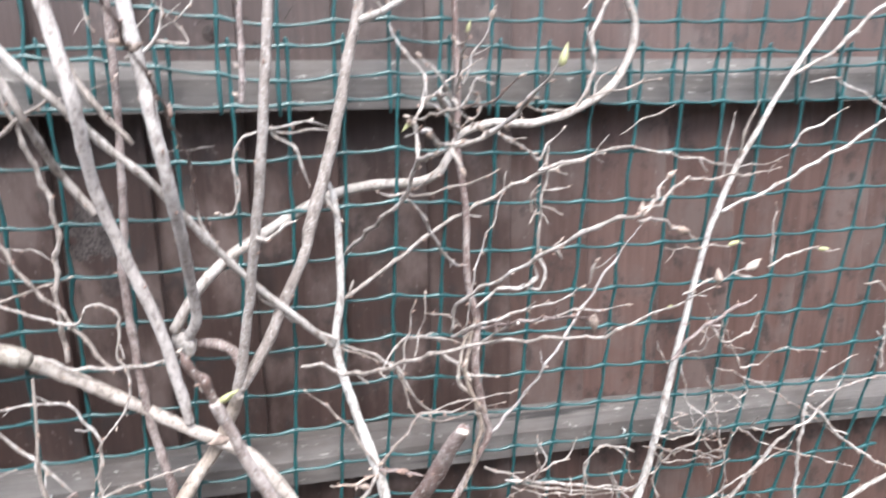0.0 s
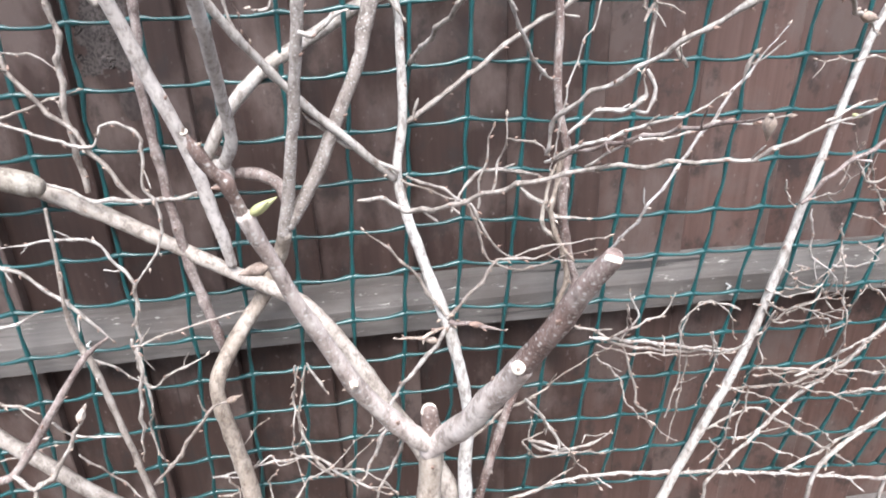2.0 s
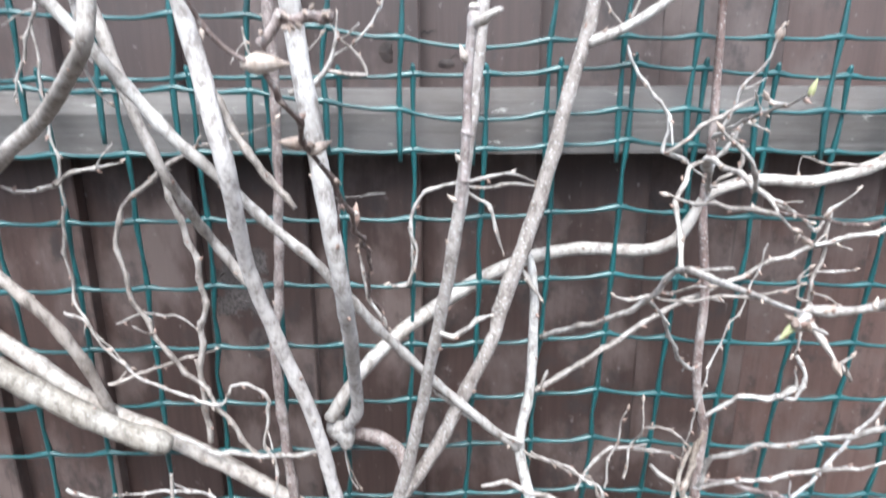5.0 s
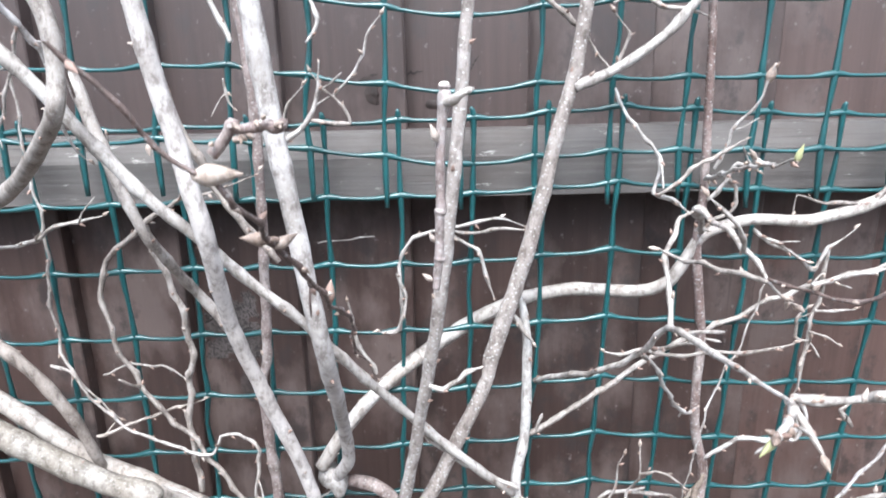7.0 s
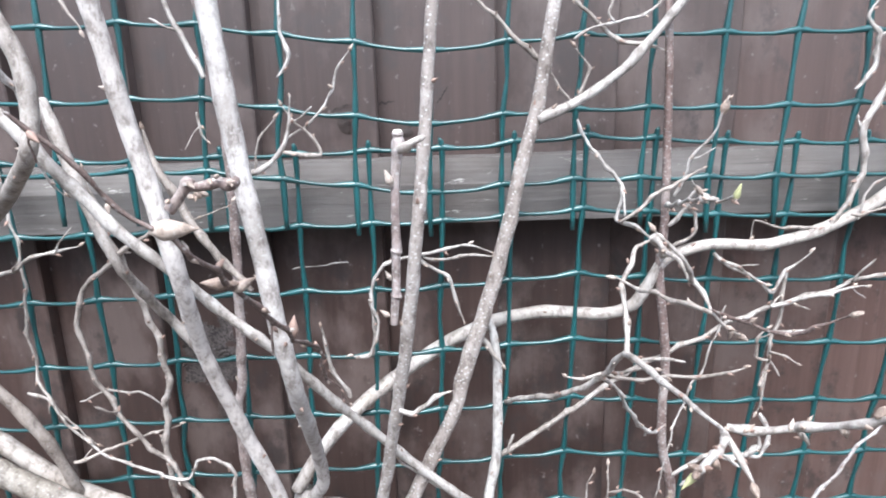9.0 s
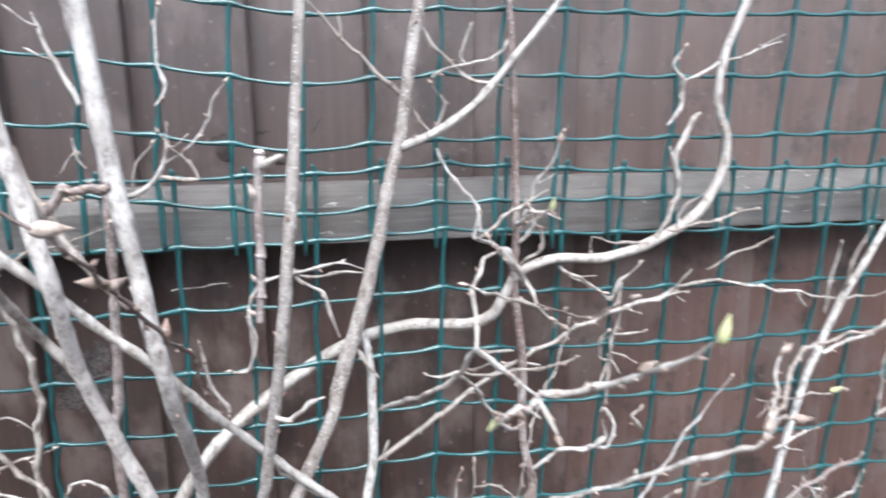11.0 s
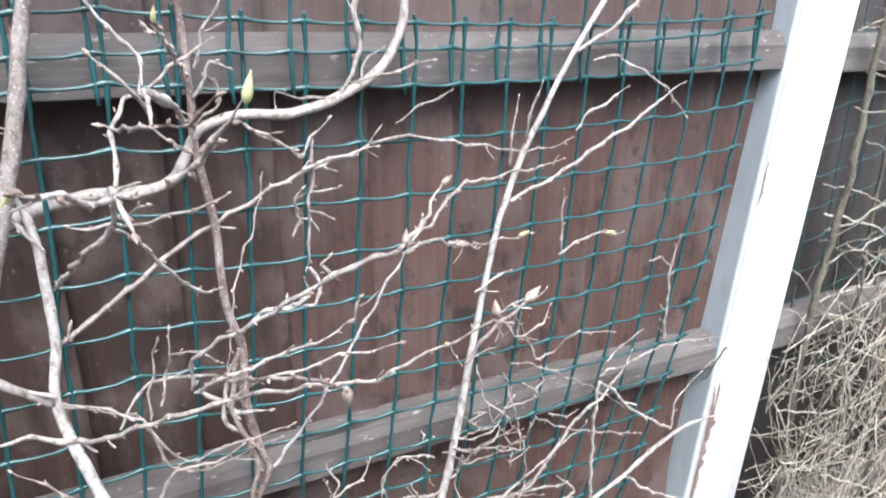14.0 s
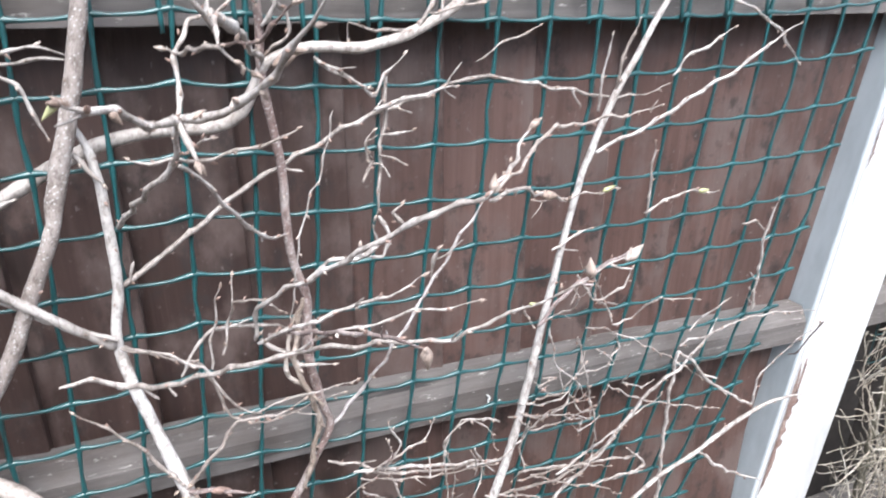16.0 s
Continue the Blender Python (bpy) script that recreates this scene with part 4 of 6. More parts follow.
shoot(V, "twig", SPECK, [(0.0840, -0.0150, 0.7590, 0.0017), (0.1100, -0.0150, 0.7860, 0.0015), (0.1310, -0.0300, 0.8260, 0.0013), (0.1585, -0.0350, 0.8734, 0.0013), (0.1868, -0.0360, 0.9159, 0.0012), (0.2185, -0.0400, 0.9624, 0.0009)])
shoot(V, "twig", BARK, [(0.036, -0.015, 0.848, 0.0017), (0.061, -0.024, 0.826, 0.0017), (0.086, -0.030, 0.823, 0.0008)])
shoot(V, "twig", BROWN, [(0.0348, -0.0950, 0.8936, 0.0013), (0.0513, -0.1300, 0.9100, 0.0013), (0.0653, -0.1650, 0.9241, 0.0012), (0.0806, -0.2050, 0.9390, 0.0011), (0.0848, -0.2380, 0.9506, 0.0010)])
shoot(V, "twig", BARK, [(0.131, -0.070, 0.941, 0.0013), (0.123, -0.070, 0.953, 0.0013), (0.130, -0.070, 0.958, 0.0010)])
shoot(V, "twig", BARK, [(0.1147, -0.1650, 0.9476, 0.0005), (0.1159, -0.1660, 0.9613, 0.0011), (0.1177, -0.1670, 0.9647, 0.0007)])
shoot(X, "stem", BARK, [(0.092, -0.012, 1.045, 0.0010), (0.115, -0.013, 1.031, 0.0010), (0.130, -0.013, 1.021, 0.0012), (0.138, -0.013, 1.033, 0.0012), (0.152, -0.014, 1.048, 0.0008)])
shoot(X, "stem", BARK, [(0.139, -0.012, 1.033, 0.0015), (0.137, -0.012, 1.004, 0.0015), (0.132, -0.012, 0.971, 0.0012), (0.131, -0.012, 0.945, 0.0017), (0.128, -0.012, 0.931, 0.0008)])
shoot(X, "twig", BARK, [(0.134, -0.014, 0.993, 0.0009), (0.144, -0.017, 0.994, 0.0009), (0.156, -0.020, 0.996, 0.0006)])
shoot(X, "twig", BARK, [(0.131, -0.014, 0.972, 0.0009), (0.122, -0.015, 0.975, 0.0011), (0.122, -0.017, 0.990, 0.0009), (0.127, -0.018, 0.997, 0.0007)])
shoot(X, "twig", BARK, [(0.132, -0.014, 0.978, 0.0009), (0.141, -0.017, 0.976, 0.0007), (0.149, -0.020, 0.971, 0.0006)])
shoot(X, "twig", BARK, [(0.129, -0.014, 0.932, 0.0015), (0.136, -0.016, 0.918, 0.0016), (0.131, -0.018, 0.901, 0.0013), (0.118, -0.020, 0.903, 0.0013)])
shoot(X, "twig", BARK, [(0.100, -0.012, 1.011, 0.0006), (0.090, -0.012, 0.972, 0.0007), (0.074, -0.013, 0.936, 0.0007), (0.064, -0.014, 0.888, 0.0007), (0.057, -0.014, 0.842, 0.0006)])
shoot(C, "stem", BARK, [(-0.147, -0.012, 0.983, 0.0011), (-0.135, -0.012, 0.986, 0.0013), (-0.132, -0.012, 1.005, 0.0012), (-0.134, -0.013, 1.027, 0.0012), (-0.124, -0.013, 1.048, 0.0012), (-0.102, -0.013, 1.053, 0.0012), (-0.073, -0.014, 1.059, 0.0012), (-0.054, -0.014, 1.053, 0.0011)])
shoot(C, "twig", BARK, [(-0.102, -0.012, 1.051, 0.0011), (-0.084, -0.012, 1.037, 0.0012), (-0.078, -0.012, 1.022, 0.0013), (-0.073, -0.012, 1.005, 0.0011)])
shoot(C, "twig", BARK, [(-0.099, -0.012, 1.052, 0.0009), (-0.080, -0.013, 1.050, 0.0011), (-0.066, -0.014, 1.052, 0.0011), (-0.054, -0.014, 1.051, 0.0009)])
shoot(D, "twig", BARK, [(-0.183, -0.008, 1.165, 0.0007), (-0.175, -0.008, 1.179, 0.0015), (-0.179, -0.008, 1.192, 0.0012), (-0.179, -0.008, 1.208, 0.0008), (-0.175, -0.008, 1.227, 0.0008)])
shoot(D, "twig", BARK, [(-0.205, -0.020, 1.108, 0.0022), (-0.182, -0.020, 1.122, 0.0016), (-0.176, -0.020, 1.140, 0.0013), (-0.174, -0.020, 1.155, 0.0007)])
shoot(D, "twig", BARK, [(-0.183, -0.020, 1.121, 0.0011), (-0.159, -0.020, 1.119, 0.0013), (-0.166, -0.020, 1.133, 0.0008), (-0.180, -0.020, 1.150, 0.0007)])
shoot(D, "twig", BARK, [(-0.177, -0.020, 1.130, 0.0008), (-0.155, -0.020, 1.146, 0.0008), (-0.145, -0.020, 1.168, 0.0008), (-0.137, -0.020, 1.180, 0.0006)])
shoot(D, "twig", BARK, [(-0.199, -0.020, 1.110, 0.0006), (-0.194, -0.020, 1.127, 0.0007), (-0.184, -0.020, 1.143, 0.0005)])
shoot(L, "branch", BARK, [(-0.224, -0.020, 1.167, 0.0018), (-0.234, -0.020, 1.190, 0.0017), (-0.240, -0.020, 1.204, 0.0015), (-0.244, -0.020, 1.219, 0.0015)])
shoot(D, "twig", BARK, [(-0.229, -0.020, 1.147, 0.0007), (-0.228, -0.020, 1.135, 0.0008), (-0.225, -0.020, 1.129, 0.0007)])
shoot(C, "twig", BARK, [(-0.151, -0.014, 0.955, 0.0013), (-0.163, -0.014, 0.978, 0.0013), (-0.168, -0.014, 1.003, 0.0011), (-0.168, -0.014, 1.007, 0.0007)])
shoot(P, "branch", DEEP, [(-0.187, -0.270, 1.160, 0.0005), (-0.182, -0.265, 1.153, 0.0006), (-0.176, -0.260, 1.143, 0.0006), (-0.168, -0.255, 1.131, 0.0007), (-0.158, -0.250, 1.121, 0.0008), (-0.156, -0.225, 1.104, 0.0010), (-0.150, -0.205, 1.084, 0.0010), (-0.148, -0.175, 1.064, 0.0010), (-0.149, -0.120, 1.036, 0.0010), (-0.154, -0.080, 1.002, 0.0011), (-0.146, -0.050, 0.969, 0.0007)])
rod(P, "spur", BROWN, [(-0.1613, -0.2500, 1.1326, 0.0016), (-0.1586, -0.2500, 1.1355, 0.0015), (-0.1565, -0.2500, 1.1383, 0.0015), (-0.1554, -0.2500, 1.1398, 0.0021), (-0.1548, -0.2500, 1.1389, 0.0014), (-0.1527, -0.2500, 1.1388, 0.0013), (-0.1498, -0.2500, 1.1393, 0.0016), (-0.1471, -0.2500, 1.1398, 0.0014), (-0.1452, -0.2500, 1.1391, 0.0018), (-0.1434, -0.2500, 1.1396, 0.0017), (-0.1425, -0.2500, 1.1411, 0.0008)])
for at, size in (((-0.1546, -0.2520, 1.1404), 0.0017), ((-0.1547, -0.2520, 1.1367), 0.0016), ((-0.1530, -0.2520, 1.1375), 0.0015), ((-0.1518, -0.2520, 1.1363), 0.0014), ((-0.1500, -0.2520, 1.1368), 0.0016), ((-0.1490, -0.2520, 1.1408), 0.0014), ((-0.1475, -0.2520, 1.1414), 0.0013), ((-0.1445, -0.2520, 1.1398), 0.0018), ((-0.1431, -0.2520, 1.1403), 0.0015), ((-0.1601, -0.2520, 1.1357), 0.0014)):
    put_bud(P, at, (dice.uniform(-1, 1), -1.0, dice.uniform(-1, 1)), size, BUD_PALE)
rod(B, "stub", BROWN, [(-0.1075, -0.1900, 1.0750, 0.0013), (-0.1070, -0.1900, 1.0804, 0.0015), (-0.1064, -0.1900, 1.0854, 0.0016), (-0.1061, -0.1900, 1.0863, 0.0022), (-0.1061, -0.1900, 1.0871, 0.0017), (-0.1058, -0.1900, 1.0947, 0.0016), (-0.1056, -0.1900, 1.1024, 0.0017), (-0.1054, -0.1900, 1.1034, 0.0023), (-0.1051, -0.1900, 1.1047, 0.0019), (-0.1052, -0.1900, 1.1116, 0.0016), (-0.1047, -0.1900, 1.1278, 0.0017), (-0.1037, -0.1900, 1.1375, 0.0018), (-0.1031, -0.1900, 1.1414, 0.0024), (-0.1030, -0.1900, 1.1437, 0.0022), (-0.1032, -0.1900, 1.1448, 0.0016), (-0.1031, -0.1900, 1.1456, 0.0021), (-0.1031, -0.1900, 1.1464, 0.0018)], "upright brown cut stub with ringed nodes")
rod(B, "spur", BARK, [(-0.1032, -0.1900, 1.1406, 0.0018), (-0.1000, -0.1940, 1.1415, 0.0019), (-0.0980, -0.1960, 1.1432, 0.0012), (-0.0948, -0.1960, 1.1446, 0.0011), (-0.0936, -0.1940, 1.1450, 0.0004)])
cut_end(B, (-0.1031, -0.1900, 1.1466), (0.0, -0.35, 1.0), 0.0017)
shoot(B, "twig", SPECK, [(-0.314, -0.100, 1.199, 0.0018), (-0.307, -0.090, 1.185, 0.0018), (-0.303, -0.082, 1.172, 0.0017), (-0.299, -0.076, 1.164, 0.0017), (-0.300, -0.070, 1.149, 0.0016), (-0.306, -0.059, 1.122, 0.0013), (-0.298, -0.050, 1.105, 0.0011)])
shoot(L, "twig", BARK, [(-0.338, -0.030, 1.175, 0.0011), (-0.349, -0.026, 1.150, 0.0011), (-0.360, -0.023, 1.126, 0.0010), (-0.369, -0.020, 1.105, 0.0009)])
shoot(L, "twig", BARK, [(-0.303, -0.020, 1.224, 0.0009), (-0.296, -0.025, 1.208, 0.0009), (-0.285, -0.030, 1.193, 0.0008)])
shoot(K, "twig", BARK, [(0.175, -0.020, 0.612, 0.0008), (0.184, -0.020, 0.659, 0.0007), (0.181, -0.020, 0.698, 0.0007), (0.185, -0.020, 0.723, 0.0007), (0.203, -0.020, 0.734, 0.0007), (0.222, -0.020, 0.722, 0.0007), (0.234, -0.020, 0.692, 0.0006)])
shoot(K, "twig", BARK, [(0.211, -0.020, 0.671, 0.0006), (0.209, -0.026, 0.693, 0.0007), (0.202, -0.030, 0.708, 0.0005)])
shoot(K, "twig", BROWN, [(0.125, -0.020, 0.710, 0.0007), (0.133, -0.024, 0.720, 0.0007), (0.125, -0.030, 0.743, 0.0005)])
shoot(L, "stem", BARK, [(-0.243, -0.018, 0.855, 0.0018), (-0.275, -0.020, 0.912, 0.0018), (-0.297, -0.021, 0.939, 0.0018), (-0.313, -0.023, 0.975, 0.0017), (-0.319, -0.025, 1.015, 0.0018), (-0.311, -0.026, 1.041, 0.0018), (-0.290, -0.027, 1.060, 0.0019), (-0.263, -0.028, 1.076, 0.0015), (-0.232, -0.029, 1.085, 0.0011), (-0.211, -0.030, 1.095, 0.0008)])
shoot(L, "stem", BARK, [(-0.279, -0.012, 0.867, 0.0025), (-0.278, -0.016, 0.927, 0.0024), (-0.270, -0.019, 0.981, 0.0023), (-0.273, -0.021, 1.011, 0.0023), (-0.283, -0.024, 1.046, 0.0022), (-0.293, -0.027, 1.087, 0.0019), (-0.297, -0.030, 1.118, 0.0016)])
shoot(L, "twig", BARK, [(-0.366, -0.014, 0.966, 0.0011), (-0.353, -0.015, 0.962, 0.0011), (-0.336, -0.017, 0.935, 0.0011), (-0.319, -0.018, 0.921, 0.0011), (-0.281, -0.021, 0.904, 0.0013), (-0.264, -0.022, 0.902, 0.0011), (-0.258, -0.022, 0.914, 0.0011), (-0.245, -0.023, 0.917, 0.0011), (-0.231, -0.024, 0.905, 0.0013), (-0.236, -0.026, 0.877, 0.0011), (-0.229, -0.027, 0.849, 0.0013), (-0.235, -0.028, 0.823, 0.0016), (-0.256, -0.030, 0.799, 0.0018)])
shoot(L, "twig", BARK, [(-0.256, -0.030, 0.799, 0.0016), (-0.263, -0.030, 0.757, 0.0017), (-0.272, -0.030, 0.700, 0.0017), (-0.283, -0.030, 0.641, 0.0016)])
shoot(L, "twig", BARK, [(-0.256, -0.030, 0.799, 0.0015), (-0.266, -0.030, 0.814, 0.0012), (-0.272, -0.030, 0.832, 0.0010), (-0.294, -0.030, 0.840, 0.0010), (-0.342, -0.030, 0.836, 0.0007)])
shoot(L, "twig", BARK, [(-0.357, -0.012, 1.153, 0.0010), (-0.356, -0.013, 1.097, 0.0010), (-0.354, -0.013, 1.052, 0.0011), (-0.362, -0.008, 1.015, 0.0011), (-0.361, -0.008, 0.980, 0.0011), (-0.353, -0.014, 0.960, 0.0011), (-0.326, -0.014, 0.925, 0.0010)])
shoot(L, "twig", BARK, [(-0.382, -0.030, 1.055, 0.0011), (-0.364, -0.027, 1.050, 0.0012), (-0.340, -0.024, 1.062, 0.0012), (-0.311, -0.020, 1.068, 0.0010)])
shoot(L, "twig", BARK, [(-0.334, -0.012, 0.957, 0.0006), (-0.315, -0.012, 0.964, 0.0008), (-0.294, -0.012, 0.962, 0.0008), (-0.279, -0.012, 0.953, 0.0008)])
shoot(L, "twig", BARK, [(-0.341, -0.020, 0.916, 0.0011), (-0.320, -0.018, 0.922, 0.0011), (-0.296, -0.015, 0.930, 0.0010), (-0.268, -0.012, 0.939, 0.0007)])
shoot(L, "twig", BARK, [(-0.303, -0.020, 0.878, 0.0008), (-0.271, -0.020, 0.863, 0.0017), (-0.233, -0.020, 0.859, 0.0017), (-0.205, -0.020, 0.861, 0.0016), (-0.185, -0.020, 0.870, 0.0012)])
shoot(L, "branch", BARK, [(-0.382, -0.020, 0.834, 0.0014), (-0.337, -0.020, 0.811, 0.0015), (-0.310, -0.020, 0.783, 0.0017), (-0.286, -0.020, 0.748, 0.0013)])
shoot(L, "branch", BARK, [(-0.288, -0.060, 0.873, 0.0011), (-0.290, -0.061, 0.834, 0.0012), (-0.293, -0.063, 0.788, 0.0016), (-0.285, -0.064, 0.756, 0.0022), (-0.278, -0.066, 0.713, 0.0022), (-0.271, -0.067, 0.662, 0.0023), (-0.266, -0.068, 0.611, 0.0026), (-0.265, -0.070, 0.544, 0.0030)])
shoot(L, "branch", BARK, [(-0.407, -0.050, 0.734, 0.0050), (-0.389, -0.050, 0.712, 0.0052), (-0.357, -0.050, 0.674, 0.0054), (-0.323, -0.050, 0.633, 0.0056), (-0.285, -0.050, 0.594, 0.0058), (-0.237, -0.050, 0.532, 0.0061)])
shoot(L, "branch", BROWN, [(-0.370, -0.100, 0.691, 0.0024), (-0.343, -0.098, 0.692, 0.0026), (-0.318, -0.096, 0.722, 0.0028), (-0.278, -0.092, 0.776, 0.0018), (-0.259, -0.090, 0.791, 0.0009)])
shoot(L, "twig", BARK, [(-0.340, -0.100, 0.695, 0.0017), (-0.327, -0.102, 0.681, 0.0019), (-0.305, -0.105, 0.702, 0.0017), (-0.282, -0.109, 0.741, 0.0015), (-0.276, -0.110, 0.752, 0.0023)])
shoot(L, "twig", BARK, [(-0.328, -0.100, 0.679, 0.0017), (-0.332, -0.100, 0.652, 0.0016)])
shoot(L, "twig", BARK, [(-0.365, -0.050, 0.737, 0.0012), (-0.361, -0.050, 0.765, 0.0012), (-0.350, -0.050, 0.781, 0.0012), (-0.315, -0.050, 0.794, 0.0008)])
shoot(L, "twig", BARK, [(-0.265, -0.040, 0.753, 0.0009), (-0.223, -0.035, 0.763, 0.0009), (-0.181, -0.030, 0.770, 0.0008)])
shoot(L, "twig", BARK, [(-0.272, -0.030, 0.719, 0.0010), (-0.261, -0.030, 0.710, 0.0010), (-0.242, -0.030, 0.723, 0.0010), (-0.216, -0.030, 0.734, 0.0008)])
shoot(L, "twig", BARK, [(-0.271, -0.050, 0.629, 0.0016), (-0.245, -0.053, 0.659, 0.0016), (-0.213, -0.058, 0.704, 0.0013), (-0.191, -0.060, 0.713, 0.0011)])
shoot(L, "twig", BARK, [(-0.150, -0.012, 0.703, 0.0008), (-0.159, -0.012, 0.667, 0.0008), (-0.156, -0.012, 0.631, 0.0011), (-0.167, -0.012, 0.613, 0.0007)])
shoot(L, "twig", BARK, [(-0.144, -0.012, 0.705, 0.0007), (-0.137, -0.013, 0.689, 0.0012), (-0.129, -0.014, 0.676, 0.0011)])
shoot(L, "twig", BARK, [(-0.183, -0.012, 0.861, 0.0006), (-0.180, -0.013, 0.843, 0.0007), (-0.173, -0.014, 0.829, 0.0006)])
shoot(L, "twig", BARK, [(-0.135, -0.014, 1.024, 0.0009), (-0.131, -0.014, 1.007, 0.0011), (-0.136, -0.014, 0.985, 0.0012), (-0.149, -0.014, 0.986, 0.0010)])
shoot(R, "stem", PALE, [(0.144, -0.040, -0.020, 0.0066), (0.145, -0.040, 0.053, 0.0064), (0.143, -0.040, 0.127, 0.0061), (0.146, -0.040, 0.200, 0.0059), (0.142, -0.040, 0.274, 0.0056), (0.147, -0.040, 0.347, 0.0054), (0.141, -0.040, 0.420, 0.0052), (0.160, -0.030, 0.460, 0.0049), (0.190, -0.020, 0.532, 0.0046), (0.225, -0.020, 0.625, 0.0042), (0.240, -0.020, 0.668, 0.0040), (0.253, -0.019, 0.715, 0.0037), (0.272, -0.018, 0.808, 0.0034), (0.288, -0.016, 0.882, 0.0029), (0.305, -0.015, 0.951, 0.0028), (0.328, -0.014, 1.007, 0.0028), (0.354, -0.013, 1.051, 0.0025), (0.375, -0.012, 1.086, 0.0023), (0.425, -0.012, 1.156, 0.0026), (0.455, -0.013, 1.192, 0.0024), (0.480, -0.014, 1.220, 0.0024), (0.523, -0.015, 1.275, 0.0024)])
shoot(R, "branch", BARK, [(0.378, -0.012, 1.091, 0.0024), (0.413, -0.014, 1.107, 0.0019), (0.450, -0.016, 1.140, 0.0022), (0.481, -0.018, 1.166, 0.0017), (0.505, -0.020, 1.190, 0.0015)])
shoot(R, "branch", BARK, [(0.312, -0.018, 0.966, 0.0017), (0.365, -0.021, 0.986, 0.0017), (0.397, -0.023, 1.005, 0.0018), (0.436, -0.026, 1.025, 0.0016), (0.469, -0.028, 1.047, 0.0016), (0.499, -0.030, 1.063, 0.0011)])
shoot(R, "twig", BARK, [(0.394, -0.020, 1.084, 0.0008), (0.415, -0.022, 1.089, 0.0010), (0.443, -0.024, 1.076, 0.0011), (0.463, -0.026, 1.067, 0.0011), (0.482, -0.028, 1.052, 0.0011), (0.504, -0.030, 1.030, 0.0007)])
shoot(R, "twig", BARK, [(0.315, -0.014, 0.998, 0.0015), (0.316, -0.015, 1.017, 0.0010), (0.318, -0.017, 1.044, 0.0010), (0.319, -0.018, 1.057, 0.0006)])
shoot(R, "twig", BARK, [(0.328, -0.014, 1.009, 0.0012), (0.334, -0.018, 1.048, 0.0012), (0.342, -0.020, 1.068, 0.0006)])
shoot(R, "twig", BARK, [(0.371, -0.020, 0.902, 0.0011), (0.369, -0.021, 0.940, 0.0011), (0.369, -0.022, 0.971, 0.0007)])
shoot(R, "twig", BARK, [(0.367, -0.020, 0.907, 0.0011), (0.388, -0.023, 0.918, 0.0011), (0.411, -0.027, 0.924, 0.0011), (0.437, -0.030, 0.923, 0.0010)])
shoot(R, "twig", BARK, [(0.277, -0.020, 0.885, 0.0011), (0.291, -0.020, 0.892, 0.0011), (0.314, -0.020, 0.900, 0.0007)])
shoot(R, "twig", BARK, [(0.341, -0.020, 0.933, 0.0007), (0.297, -0.025, 0.932, 0.0008), (0.251, -0.030, 0.935, 0.0008)])
shoot(R, "twig", BARK, [(0.526, -0.012, 0.781, 0.0014), (0.523, -0.013, 0.828, 0.0013), (0.523, -0.014, 0.870, 0.0013), (0.530, -0.015, 0.902, 0.0008)])
shoot(R, "twig", BARK, [(0.489, -0.014, 0.880, 0.0010), (0.507, -0.013, 0.879, 0.0013), (0.525, -0.013, 0.868, 0.0011)])
shoot(R, "twig", BROWN, [(0.262, -0.030, 0.822, 0.0016), (0.290, -0.034, 0.854, 0.0018), (0.316, -0.037, 0.870, 0.0018), (0.332, -0.039, 0.878, 0.0027), (0.342, -0.040, 0.885, 0.0009)])
shoot(R, "twig", BARK, [(0.383, -0.016, 1.022, 0.0008), (0.393, -0.017, 1.036, 0.0011), (0.420, -0.019, 1.049, 0.0011), (0.437, -0.020, 1.060, 0.0007)])
shoot(R, "twig", BARK, [(0.203, -0.020, 1.041, 0.0006), (0.223, -0.025, 1.054, 0.0007), (0.249, -0.030, 1.066, 0.0009)])
shoot(R, "twig", BARK, [(0.297, -0.030, 0.864, 0.0009), (0.316, -0.030, 0.838, 0.0011), (0.347, -0.030, 0.844, 0.0011), (0.354, -0.030, 0.862, 0.0007)])
shoot(K, "stem", BARK, [(0.221, -0.030, -0.020, 0.0025), (0.222, -0.030, 0.059, 0.0024), (0.220, -0.030, 0.138, 0.0023), (0.223, -0.030, 0.217, 0.0022), (0.219, -0.030, 0.296, 0.0021), (0.224, -0.030, 0.376, 0.0020), (0.218, -0.030, 0.455, 0.0019), (0.221, -0.030, 0.534, 0.0018), (0.277, -0.020, 0.589, 0.0019), (0.319, -0.015, 0.625, 0.0019), (0.358, -0.015, 0.655, 0.0019), (0.404, -0.014, 0.709, 0.0019), (0.445, -0.013, 0.731, 0.0019), (0.472, -0.013, 0.760, 0.0015), (0.509, -0.013, 0.771, 0.0017), (0.558, -0.012, 0.770, 0.0014), (0.620, -0.012, 0.761, 0.0009)])
shoot(K, "stem", BARK, [(0.437, -0.012, -0.020, 0.0026), (0.438, -0.012, 0.090, 0.0025), (0.436, -0.012, 0.199, 0.0024), (0.439, -0.012, 0.309, 0.0023), (0.435, -0.012, 0.419, 0.0022), (0.440, -0.012, 0.528, 0.0021), (0.434, -0.012, 0.638, 0.0020), (0.437, -0.012, 0.748, 0.0019), (0.488, -0.014, 0.700, 0.0020), (0.548, -0.016, 0.660, 0.0021), (0.549, -0.017, 0.694, 0.0018), (0.571, -0.018, 0.718, 0.0014), (0.622, -0.020, 0.750, 0.0007)])
